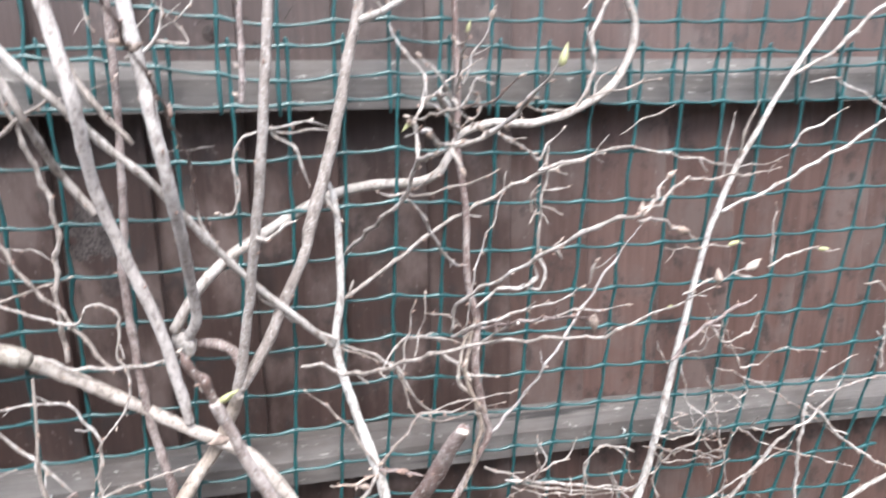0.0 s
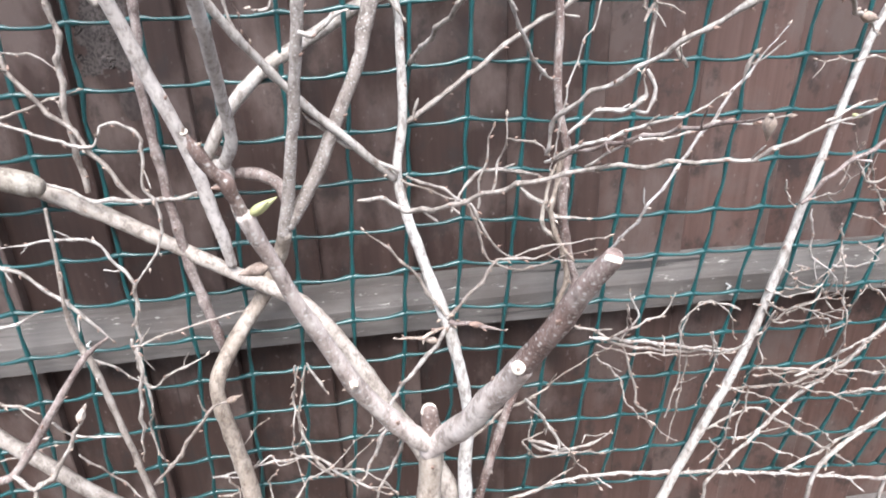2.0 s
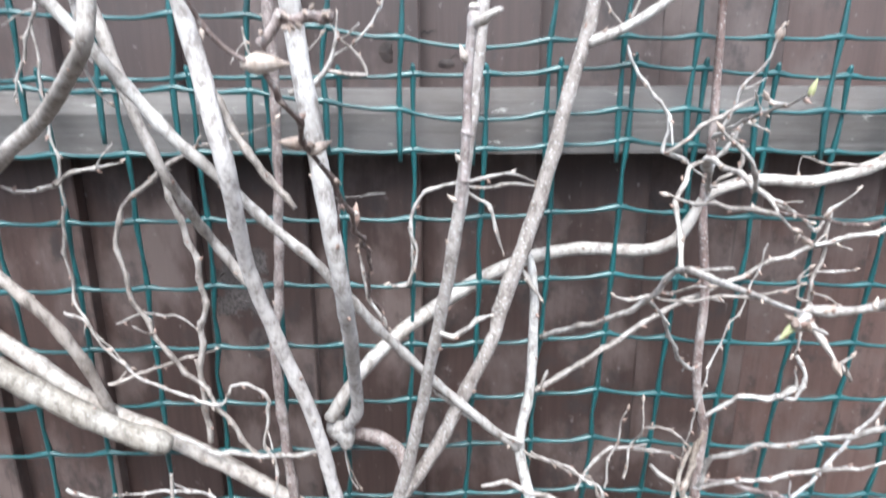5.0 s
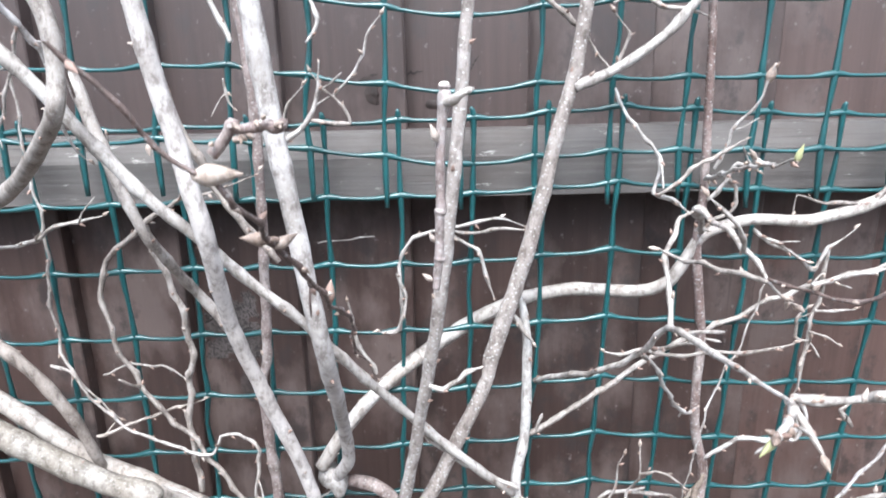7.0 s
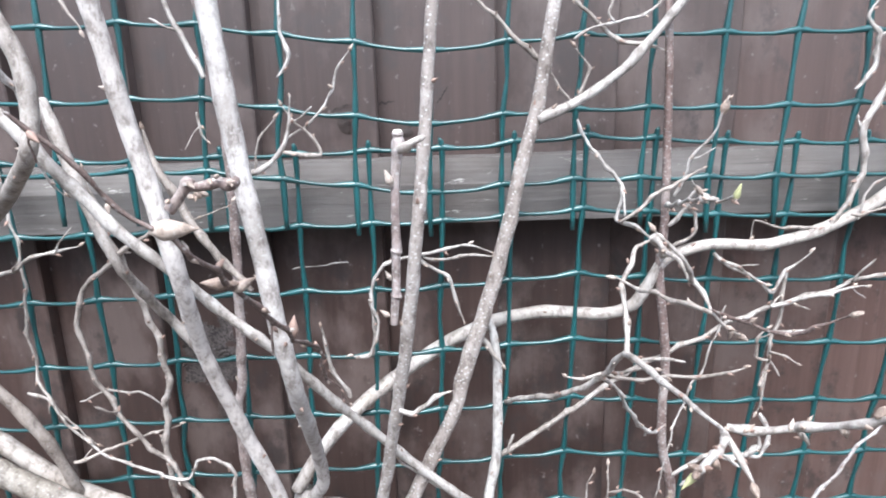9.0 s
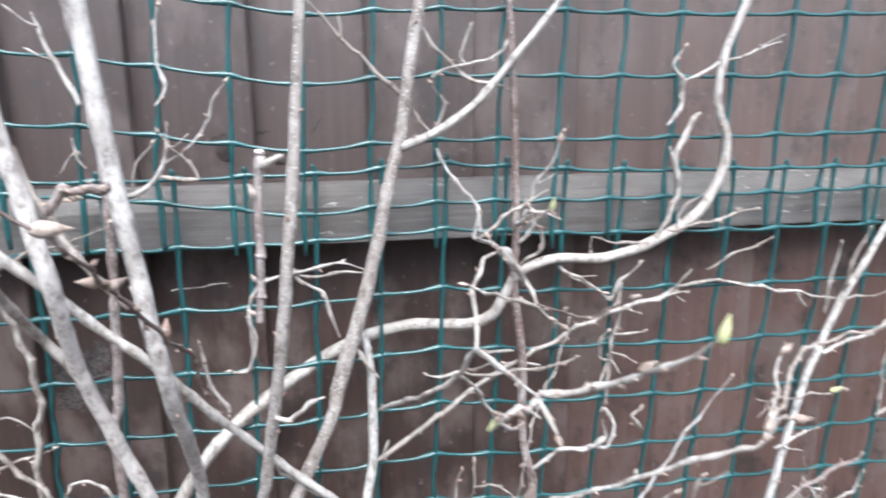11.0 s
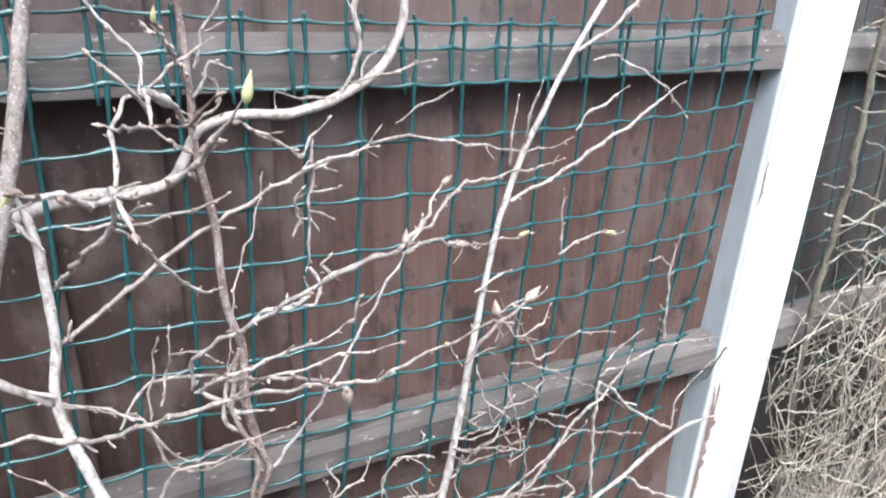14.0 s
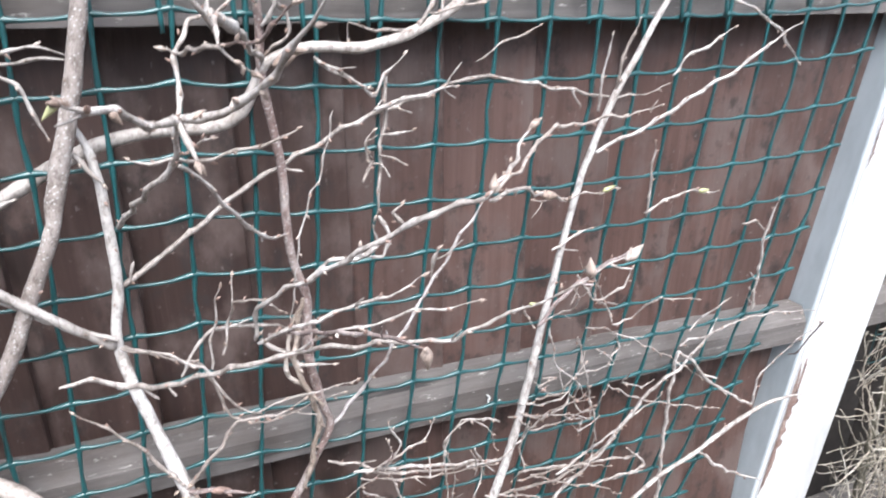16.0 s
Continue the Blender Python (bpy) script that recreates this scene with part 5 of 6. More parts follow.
shoot(K, "stem", BARK, [(0.349, -0.020, -0.020, 0.0030), (0.349, -0.020, 0.058, 0.0029), (0.348, -0.020, 0.137, 0.0028), (0.350, -0.020, 0.215, 0.0027), (0.347, -0.020, 0.294, 0.0025), (0.351, -0.020, 0.372, 0.0024), (0.346, -0.020, 0.450, 0.0023), (0.349, -0.020, 0.529, 0.0022), (0.419, -0.015, 0.587, 0.0022), (0.481, -0.017, 0.617, 0.0023), (0.525, -0.018, 0.642, 0.0023), (0.572, -0.019, 0.659, 0.0019), (0.620, -0.020, 0.658, 0.0010)])
shoot(K, "twig", BARK, [(0.482, -0.015, 0.615, 0.0018), (0.527, -0.017, 0.578, 0.0019), (0.583, -0.020, 0.546, 0.0013)])
shoot(K, "twig", BARK, [(0.099, -0.015, 0.705, 0.0014), (0.150, -0.015, 0.695, 0.0018), (0.194, -0.015, 0.685, 0.0015), (0.234, -0.015, 0.678, 0.0012)])
shoot(K, "twig", BARK, [(0.129, -0.015, 0.700, 0.0010), (0.140, -0.018, 0.723, 0.0010), (0.130, -0.020, 0.751, 0.0009)])
shoot(K, "twig", BARK, [(0.078, -0.012, 0.721, 0.0012), (0.109, -0.012, 0.707, 0.0014), (0.130, -0.013, 0.693, 0.0014), (0.184, -0.013, 0.680, 0.0013), (0.239, -0.014, 0.675, 0.0012)])
shoot(K, "stem", BARK, [(-0.014, -0.020, -0.020, 0.0020), (-0.014, -0.020, 0.069, 0.0019), (-0.015, -0.020, 0.157, 0.0019), (-0.013, -0.020, 0.246, 0.0018), (-0.016, -0.020, 0.334, 0.0017), (-0.012, -0.020, 0.423, 0.0016), (-0.017, -0.020, 0.511, 0.0016), (-0.014, -0.020, 0.600, 0.0015), (0.017, -0.018, 0.636, 0.0018), (0.048, -0.017, 0.649, 0.0018), (0.079, -0.016, 0.672, 0.0014), (0.129, -0.014, 0.700, 0.0013)])
shoot(K, "twig", BARK, [(0.042, -0.020, 0.652, 0.0013), (0.064, -0.020, 0.621, 0.0013), (0.076, -0.020, 0.593, 0.0015), (0.049, -0.020, 0.604, 0.0015), (0.048, -0.020, 0.629, 0.0011)])
shoot(K, "twig", BARK, [(0.050, -0.015, 0.596, 0.0013), (0.072, -0.016, 0.584, 0.0015), (0.104, -0.018, 0.588, 0.0014), (0.124, -0.020, 0.603, 0.0012)])
shoot(K, "twig", BARK, [(0.130, -0.012, 0.699, 0.0010), (0.143, -0.013, 0.662, 0.0011), (0.152, -0.014, 0.624, 0.0012), (0.167, -0.015, 0.603, 0.0009)])
shoot(K, "twig", BARK, [(-0.145, -0.012, 0.702, 0.0010), (-0.156, -0.014, 0.652, 0.0012), (-0.146, -0.017, 0.603, 0.0013), (-0.128, -0.018, 0.588, 0.0011), (-0.095, -0.020, 0.624, 0.0009)])
shoot(K, "twig", BARK, [(-0.210, -0.015, 0.605, 0.0010), (-0.175, -0.016, 0.610, 0.0013), (-0.146, -0.017, 0.610, 0.0014), (-0.118, -0.019, 0.581, 0.0013), (-0.078, -0.020, 0.562, 0.0013)])
shoot(K, "stem", BARK, [(0.006, -0.020, 0.528, 0.0018), (0.084, -0.019, 0.550, 0.0019), (0.140, -0.018, 0.549, 0.0020), (0.259, -0.017, 0.532, 0.0020), (0.389, -0.016, 0.504, 0.0019), (0.494, -0.015, 0.479, 0.0017), (0.495, -0.015, 0.396, 0.0018), (0.493, -0.015, 0.313, 0.0020), (0.496, -0.015, 0.229, 0.0021), (0.492, -0.015, 0.146, 0.0022), (0.497, -0.015, 0.063, 0.0023), (0.491, -0.015, -0.020, 0.0024)])
shoot(K, "twig", BARK, [(0.241, -0.012, 0.630, 0.0014), (0.303, -0.013, 0.630, 0.0017), (0.350, -0.014, 0.650, 0.0014), (0.386, -0.014, 0.684, 0.0013), (0.421, -0.015, 0.705, 0.0012)])
shoot(K, "twig", BARK, [(0.225, -0.012, 0.586, 0.0014), (0.267, -0.013, 0.608, 0.0014), (0.327, -0.014, 0.566, 0.0014), (0.393, -0.015, 0.518, 0.0013)])
shoot(K, "twig", BARK, [(0.260, -0.012, 0.653, 0.0013), (0.324, -0.012, 0.643, 0.0014), (0.402, -0.012, 0.630, 0.0014)])
shoot(K, "twig", BARK, [(0.240, -0.010, 0.715, 0.0010), (0.228, -0.010, 0.722, 0.0009), (0.201, -0.010, 0.727, 0.0009), (0.185, -0.010, 0.703, 0.0009), (0.195, -0.010, 0.666, 0.0007), (0.187, -0.010, 0.576, 0.0008)])
shoot(V, "twig", BARK, [(0.046, -0.130, 0.898, 0.0008), (0.064, -0.150, 0.918, 0.0009), (0.084, -0.155, 0.920, 0.0008), (0.110, -0.162, 0.928, 0.0008), (0.141, -0.170, 0.932, 0.0005)])
shoot(K, "twig", BARK, [(0.250, -0.026, 0.734, 0.0009), (0.280, -0.016, 0.712, 0.0009), (0.297, -0.026, 0.725, 0.0008), (0.310, -0.016, 0.734, 0.0007), (0.284, -0.026, 0.746, 0.0006), (0.266, -0.016, 0.759, 0.0006)])
shoot(K, "twig", BARK, [(0.248, -0.026, 0.744, 0.0009), (0.276, -0.016, 0.729, 0.0009), (0.294, -0.026, 0.738, 0.0007), (0.313, -0.016, 0.748, 0.0006)])
shoot(K, "twig", BARK, [(0.306, -0.026, 0.800, 0.0009), (0.318, -0.016, 0.779, 0.0009), (0.319, -0.026, 0.760, 0.0009), (0.334, -0.016, 0.719, 0.0008), (0.335, -0.026, 0.696, 0.0008), (0.343, -0.016, 0.657, 0.0007), (0.328, -0.026, 0.647, 0.0006), (0.305, -0.016, 0.629, 0.0006)])
shoot(K, "twig", BARK, [(0.277, -0.026, 0.814, 0.0007), (0.293, -0.016, 0.766, 0.0007), (0.307, -0.026, 0.757, 0.0006), (0.332, -0.016, 0.723, 0.0005)])
shoot(K, "twig", BARK, [(0.318, -0.026, 0.859, 0.0007), (0.335, -0.016, 0.830, 0.0007), (0.343, -0.026, 0.807, 0.0006), (0.346, -0.016, 0.814, 0.0006), (0.322, -0.026, 0.834, 0.0005)])
shoot(K, "twig", BARK, [(0.343, -0.026, 0.805, 0.0010), (0.372, -0.016, 0.803, 0.0009), (0.385, -0.026, 0.822, 0.0008), (0.408, -0.016, 0.816, 0.0007), (0.439, -0.026, 0.813, 0.0006)])
shoot(K, "twig", BARK, [(0.313, -0.026, 0.808, 0.0008), (0.347, -0.016, 0.794, 0.0007), (0.373, -0.026, 0.781, 0.0006), (0.430, -0.016, 0.744, 0.0006), (0.461, -0.026, 0.719, 0.0005)])
shoot(K, "twig", BARK, [(0.349, -0.026, 0.795, 0.0010), (0.359, -0.016, 0.771, 0.0009), (0.345, -0.026, 0.770, 0.0007), (0.337, -0.016, 0.774, 0.0006)])
shoot(K, "twig", BARK, [(0.346, -0.026, 0.739, 0.0008), (0.385, -0.016, 0.710, 0.0008), (0.426, -0.026, 0.697, 0.0007), (0.502, -0.016, 0.667, 0.0006)])
shoot(K, "twig", BARK, [(0.368, -0.026, 0.748, 0.0008), (0.369, -0.016, 0.731, 0.0007), (0.384, -0.026, 0.729, 0.0006), (0.407, -0.016, 0.725, 0.0005)])
shoot(K, "twig", BARK, [(0.251, -0.026, 0.725, 0.0009), (0.269, -0.016, 0.705, 0.0009), (0.281, -0.026, 0.722, 0.0008), (0.318, -0.016, 0.706, 0.0008), (0.329, -0.026, 0.705, 0.0007), (0.332, -0.016, 0.723, 0.0006)])
shoot(K, "twig", BARK, [(0.261, -0.026, 0.722, 0.0009), (0.259, -0.016, 0.684, 0.0009), (0.260, -0.026, 0.669, 0.0007), (0.252, -0.016, 0.647, 0.0006)])
shoot(K, "twig", BARK, [(0.315, -0.026, 0.705, 0.0008), (0.323, -0.016, 0.683, 0.0007), (0.308, -0.026, 0.705, 0.0005)])
shoot(K, "twig", BARK, [(0.200, -0.026, 0.689, 0.0012), (0.223, -0.016, 0.678, 0.0010), (0.238, -0.026, 0.690, 0.0009), (0.263, -0.016, 0.697, 0.0008), (0.264, -0.026, 0.717, 0.0007)])
shoot(K, "twig", BARK, [(0.267, -0.026, 0.659, 0.0010), (0.305, -0.016, 0.629, 0.0009), (0.336, -0.026, 0.624, 0.0008), (0.384, -0.016, 0.589, 0.0007)])
shoot(K, "twig", BARK, [(0.249, -0.026, 0.842, 0.0007), (0.261, -0.016, 0.820, 0.0006), (0.261, -0.026, 0.818, 0.0005)])
shoot(K, "twig", BARK, [(0.271, -0.026, 0.825, 0.0007), (0.302, -0.016, 0.822, 0.0007), (0.305, -0.026, 0.838, 0.0006), (0.305, -0.016, 0.843, 0.0005)])
shoot(K, "twig", BARK, [(0.296, -0.026, 0.834, 0.0007), (0.311, -0.016, 0.851, 0.0006), (0.308, -0.026, 0.867, 0.0005)])
shoot(K, "twig", BARK, [(0.346, -0.026, 0.824, 0.0008), (0.336, -0.016, 0.823, 0.0007), (0.319, -0.026, 0.835, 0.0006), (0.328, -0.016, 0.841, 0.0005)])
shoot(K, "twig", BARK, [(0.434, -0.026, 0.780, 0.0010), (0.451, -0.016, 0.782, 0.0009), (0.465, -0.026, 0.801, 0.0008), (0.490, -0.016, 0.801, 0.0007)])
shoot(K, "twig", BARK, [(0.424, -0.026, 0.765, 0.0010), (0.445, -0.016, 0.762, 0.0009), (0.460, -0.026, 0.770, 0.0008), (0.476, -0.016, 0.780, 0.0007)])
shoot(K, "twig", BARK, [(0.336, -0.026, 0.624, 0.0009), (0.374, -0.016, 0.613, 0.0008), (0.399, -0.026, 0.623, 0.0006)])
shoot(K, "twig", BARK, [(0.312, -0.026, 0.749, 0.0010), (0.314, -0.016, 0.725, 0.0009), (0.318, -0.026, 0.716, 0.0008), (0.340, -0.016, 0.708, 0.0008), (0.339, -0.026, 0.730, 0.0007), (0.353, -0.016, 0.731, 0.0006)])
shoot(K, "twig", BARK, [(0.307, -0.026, 0.761, 0.0008), (0.338, -0.016, 0.753, 0.0007), (0.349, -0.026, 0.762, 0.0006), (0.348, -0.016, 0.767, 0.0005)])
shoot(K, "twig", BARK, [(0.274, -0.026, 0.764, 0.0008), (0.293, -0.016, 0.754, 0.0007), (0.269, -0.026, 0.756, 0.0006), (0.283, -0.016, 0.742, 0.0005)])
shoot(K, "twig", BARK, [(0.103, -0.022, 0.704, 0.0010), (0.134, -0.012, 0.684, 0.0009), (0.160, -0.022, 0.686, 0.0008), (0.207, -0.012, 0.673, 0.0008), (0.232, -0.022, 0.680, 0.0006)])
shoot(K, "twig", BARK, [(0.105, -0.022, 0.689, 0.0009), (0.131, -0.012, 0.656, 0.0008), (0.137, -0.022, 0.634, 0.0007), (0.160, -0.012, 0.607, 0.0006), (0.189, -0.022, 0.586, 0.0006)])
shoot(K, "twig", BARK, [(0.123, -0.022, 0.703, 0.0007), (0.135, -0.012, 0.712, 0.0006), (0.129, -0.022, 0.733, 0.0005)])
shoot(K, "twig", BARK, [(0.166, -0.022, 0.686, 0.0007), (0.169, -0.012, 0.697, 0.0005)])
shoot(K, "twig", BARK, [(0.209, -0.022, 0.703, 0.0009), (0.222, -0.012, 0.668, 0.0008), (0.213, -0.022, 0.650, 0.0007), (0.210, -0.012, 0.617, 0.0006)])
shoot(K, "twig", BARK, [(0.045, -0.022, 0.644, 0.0009), (0.069, -0.012, 0.609, 0.0008), (0.086, -0.022, 0.585, 0.0007), (0.109, -0.012, 0.546, 0.0007), (0.118, -0.022, 0.538, 0.0006)])
shoot(K, "twig", BARK, [(0.040, -0.022, 0.606, 0.0011), (0.054, -0.012, 0.578, 0.0010), (0.086, -0.022, 0.587, 0.0009), (0.120, -0.012, 0.573, 0.0008), (0.130, -0.022, 0.584, 0.0007)])
shoot(K, "twig", BARK, [(0.040, -0.022, 0.606, 0.0009), (0.062, -0.012, 0.605, 0.0008), (0.060, -0.022, 0.630, 0.0007), (0.048, -0.012, 0.640, 0.0006)])
shoot(K, "twig", BARK, [(0.096, -0.022, 0.595, 0.0007), (0.103, -0.012, 0.597, 0.0007), (0.110, -0.022, 0.601, 0.0006), (0.129, -0.012, 0.595, 0.0005)])
shoot(K, "twig", BARK, [(0.061, -0.022, 0.550, 0.0009), (0.093, -0.012, 0.557, 0.0008), (0.086, -0.022, 0.587, 0.0006)])
shoot(K, "twig", BARK, [(0.248, -0.022, 0.573, 0.0010), (0.261, -0.012, 0.627, 0.0008), (0.247, -0.022, 0.644, 0.0006)])
shoot(K, "twig", BARK, [(0.251, -0.022, 0.577, 0.0010), (0.281, -0.012, 0.576, 0.0008), (0.302, -0.022, 0.588, 0.0006)])
shoot(K, "twig", BARK, [(0.246, -0.022, 0.582, 0.0010), (0.284, -0.012, 0.561, 0.0008), (0.322, -0.022, 0.544, 0.0007)])
shoot(K, "twig", BARK, [(0.221, -0.022, 0.646, 0.0009), (0.278, -0.012, 0.617, 0.0008), (0.308, -0.022, 0.596, 0.0007), (0.356, -0.012, 0.561, 0.0006)])
shoot(K, "twig", BARK, [(0.305, -0.022, 0.530, 0.0014), (0.360, -0.012, 0.546, 0.0013), (0.379, -0.022, 0.573, 0.0010), (0.423, -0.012, 0.580, 0.0009)])
shoot(K, "twig", BARK, [(0.256, -0.022, 0.652, 0.0011), (0.302, -0.012, 0.642, 0.0010), (0.332, -0.022, 0.648, 0.0008), (0.370, -0.012, 0.627, 0.0007)])
shoot(K, "twig", BARK, [(0.298, -0.022, 0.647, 0.0013), (0.337, -0.012, 0.653, 0.0012), (0.348, -0.022, 0.672, 0.0009), (0.386, -0.012, 0.680, 0.0008)])
shoot(K, "twig", BARK, [(0.242, -0.022, 0.728, 0.0009), (0.284, -0.012, 0.713, 0.0008), (0.302, -0.022, 0.726, 0.0006), (0.341, -0.012, 0.718, 0.0006)])
shoot(K, "twig", BARK, [(0.264, -0.022, 0.708, 0.0009), (0.309, -0.012, 0.700, 0.0007), (0.334, -0.022, 0.717, 0.0006)])
shoot(K, "twig", BARK, [(0.269, -0.022, 0.742, 0.0009), (0.300, -0.012, 0.731, 0.0008), (0.302, -0.022, 0.748, 0.0006), (0.328, -0.012, 0.760, 0.0005)])
shoot(K, "twig", BARK, [(0.305, -0.022, 0.737, 0.0009), (0.321, -0.012, 0.719, 0.0007), (0.327, -0.022, 0.740, 0.0006)])
shoot(K, "twig", BARK, [(0.301, -0.022, 0.714, 0.0009), (0.329, -0.012, 0.695, 0.0008), (0.319, -0.022, 0.690, 0.0007), (0.349, -0.012, 0.694, 0.0006)])
shoot(K, "twig", BARK, [(0.217, -0.022, 0.556, 0.0010), (0.244, -0.012, 0.564, 0.0009), (0.240, -0.022, 0.610, 0.0007), (0.249, -0.012, 0.615, 0.0006)])
shoot(K, "twig", BARK, [(0.223, -0.022, 0.584, 0.0009), (0.248, -0.012, 0.545, 0.0008), (0.257, -0.022, 0.534, 0.0007)])
shoot(K, "twig", BARK, [(0.346, -0.022, 0.570, 0.0010), (0.364, -0.012, 0.546, 0.0009), (0.355, -0.022, 0.526, 0.0007)])
shoot(L, "twig", BARK, [(-0.234, -0.024, 0.606, 0.0011), (-0.218, -0.014, 0.600, 0.0010), (-0.202, -0.024, 0.612, 0.0009), (-0.185, -0.014, 0.615, 0.0008), (-0.177, -0.024, 0.612, 0.0007), (-0.158, -0.014, 0.611, 0.0007)])
shoot(L, "twig", BARK, [(-0.151, -0.024, 0.713, 0.0008), (-0.158, -0.014, 0.670, 0.0008), (-0.160, -0.024, 0.650, 0.0007), (-0.164, -0.014, 0.613, 0.0006), (-0.158, -0.024, 0.587, 0.0006)])
shoot(L, "twig", BARK, [(-0.166, -0.024, 0.626, 0.0007), (-0.145, -0.014, 0.595, 0.0007), (-0.135, -0.024, 0.599, 0.0006), (-0.117, -0.014, 0.614, 0.0005), (-0.094, -0.024, 0.642, 0.0005), (-0.093, -0.014, 0.658, 0.0004)])
shoot(L, "twig", BARK, [(-0.169, -0.024, 0.571, 0.0011), (-0.156, -0.014, 0.582, 0.0010), (-0.134, -0.024, 0.601, 0.0009), (-0.111, -0.014, 0.588, 0.0008), (-0.091, -0.024, 0.582, 0.0007), (-0.077, -0.014, 0.553, 0.0007)])
shoot(L, "twig", BARK, [(-0.064, -0.024, 0.632, 0.0016), (-0.077, -0.014, 0.594, 0.0015), (-0.091, -0.024, 0.573, 0.0012), (-0.100, -0.014, 0.546, 0.0010)])
shoot(L, "twig", BARK, [(-0.118, -0.024, 0.593, 0.0011), (-0.108, -0.014, 0.570, 0.0010), (-0.084, -0.024, 0.564, 0.0008)])
shoot(L, "twig", BARK, [(-0.207, -0.024, 0.633, 0.0007), (-0.195, -0.014, 0.644, 0.0006), (-0.179, -0.024, 0.663, 0.0005)])
shoot(L, "twig", BARK, [(-0.190, -0.024, 0.566, 0.0011), (-0.189, -0.014, 0.585, 0.0009), (-0.180, -0.024, 0.606, 0.0007)])
shoot(L, "twig", BARK, [(-0.233, -0.024, 0.585, 0.0011), (-0.217, -0.014, 0.578, 0.0009), (-0.201, -0.024, 0.595, 0.0007)])
shoot(L, "twig", BARK, [(-0.399, -0.024, 0.723, 0.0016), (-0.387, -0.014, 0.698, 0.0013), (-0.355, -0.024, 0.691, 0.0010)])
shoot(L, "twig", BARK, [(-0.413, -0.024, 0.666, 0.0012), (-0.391, -0.014, 0.655, 0.0010), (-0.355, -0.024, 0.666, 0.0008)])
shoot(L, "twig", BARK, [(-0.418, -0.024, 0.644, 0.0008), (-0.384, -0.014, 0.643, 0.0007), (-0.350, -0.024, 0.658, 0.0006)])
shoot(L, "twig", BARK, [(-0.346, -0.024, 0.681, 0.0012), (-0.339, -0.014, 0.657, 0.0010), (-0.296, -0.024, 0.661, 0.0008)])
shoot(L, "twig", BARK, [(-0.271, -0.024, 0.751, 0.0013), (-0.273, -0.014, 0.710, 0.0012), (-0.268, -0.024, 0.687, 0.0011), (-0.279, -0.014, 0.654, 0.0011), (-0.270, -0.024, 0.633, 0.0010), (-0.271, -0.014, 0.617, 0.0009)])
shoot(L, "twig", BARK, [(-0.303, -0.024, 0.736, 0.0010), (-0.285, -0.014, 0.714, 0.0008), (-0.273, -0.024, 0.713, 0.0007)])
shoot(L, "twig", BARK, [(-0.335, -0.024, 0.646, 0.0010), (-0.314, -0.014, 0.607, 0.0009), (-0.292, -0.024, 0.585, 0.0007)])
shoot(L, "twig", BARK, [(-0.222, -0.024, 0.605, 0.0011), (-0.217, -0.014, 0.578, 0.0009), (-0.216, -0.024, 0.574, 0.0007)])
shoot(M, "twig", BARK, [(0.008, -0.044, 0.856, 0.0010), (0.014, -0.034, 0.873, 0.0009), (0.017, -0.044, 0.896, 0.0007), (0.020, -0.034, 0.910, 0.0006)])
shoot(M, "twig", BARK, [(0.017, -0.044, 0.895, 0.0010), (0.032, -0.034, 0.891, 0.0009), (0.043, -0.044, 0.888, 0.0008), (0.053, -0.034, 0.875, 0.0007)])
shoot(M, "twig", BARK, [(0.111, -0.044, 0.969, 0.0011), (0.121, -0.034, 0.980, 0.0009), (0.116, -0.044, 0.988, 0.0007)])
shoot(F, "stem", BARK, [(0.193, -0.014, 1.158, 0.0015), (0.182, -0.014, 1.141, 0.0022), (0.176, -0.013, 1.124, 0.0024), (0.180, -0.013, 1.098, 0.0022), (0.169, -0.013, 1.074, 0.0017), (0.159, -0.013, 1.063, 0.0016), (0.132, -0.012, 1.063, 0.0013), (0.115, -0.012, 1.069, 0.0011), (0.114, -0.012, 1.057, 0.0010)])
shoot(F, "twig", BARK, [(0.169, -0.012, 1.149, 0.0011), (0.179, -0.012, 1.165, 0.0016), (0.179, -0.012, 1.181, 0.0016), (0.172, -0.012, 1.192, 0.0011), (0.179, -0.012, 1.204, 0.0009)])
shoot(F, "twig", BARK, [(0.178, -0.012, 1.179, 0.0011), (0.201, -0.013, 1.189, 0.0015), (0.222, -0.014, 1.198, 0.0012), (0.251, -0.016, 1.207, 0.0011)])
shoot(F, "twig", BARK, [(0.176, -0.014, 1.124, 0.0010), (0.171, -0.014, 1.132, 0.0010)])
shoot(R, "twig", BARK, [(0.165, -0.030, 1.075, 0.0008), (0.194, -0.032, 1.080, 0.0009), (0.231, -0.035, 1.089, 0.0011)])
shoot(R, "twig", BARK, [(0.176, -0.020, 1.069, 0.0008), (0.178, -0.020, 1.084, 0.0008), (0.196, -0.020, 1.099, 0.0007)])
shoot(K, "twig", BARK, [(0.108, -0.020, 0.705, 0.0010), (0.160, -0.020, 0.724, 0.0010), (0.171, -0.020, 0.744, 0.0007)])
shoot(K, "twig", BARK, [(0.354, -0.020, 0.618, 0.0013), (0.408, -0.020, 0.621, 0.0014), (0.383, -0.020, 0.651, 0.0009)])
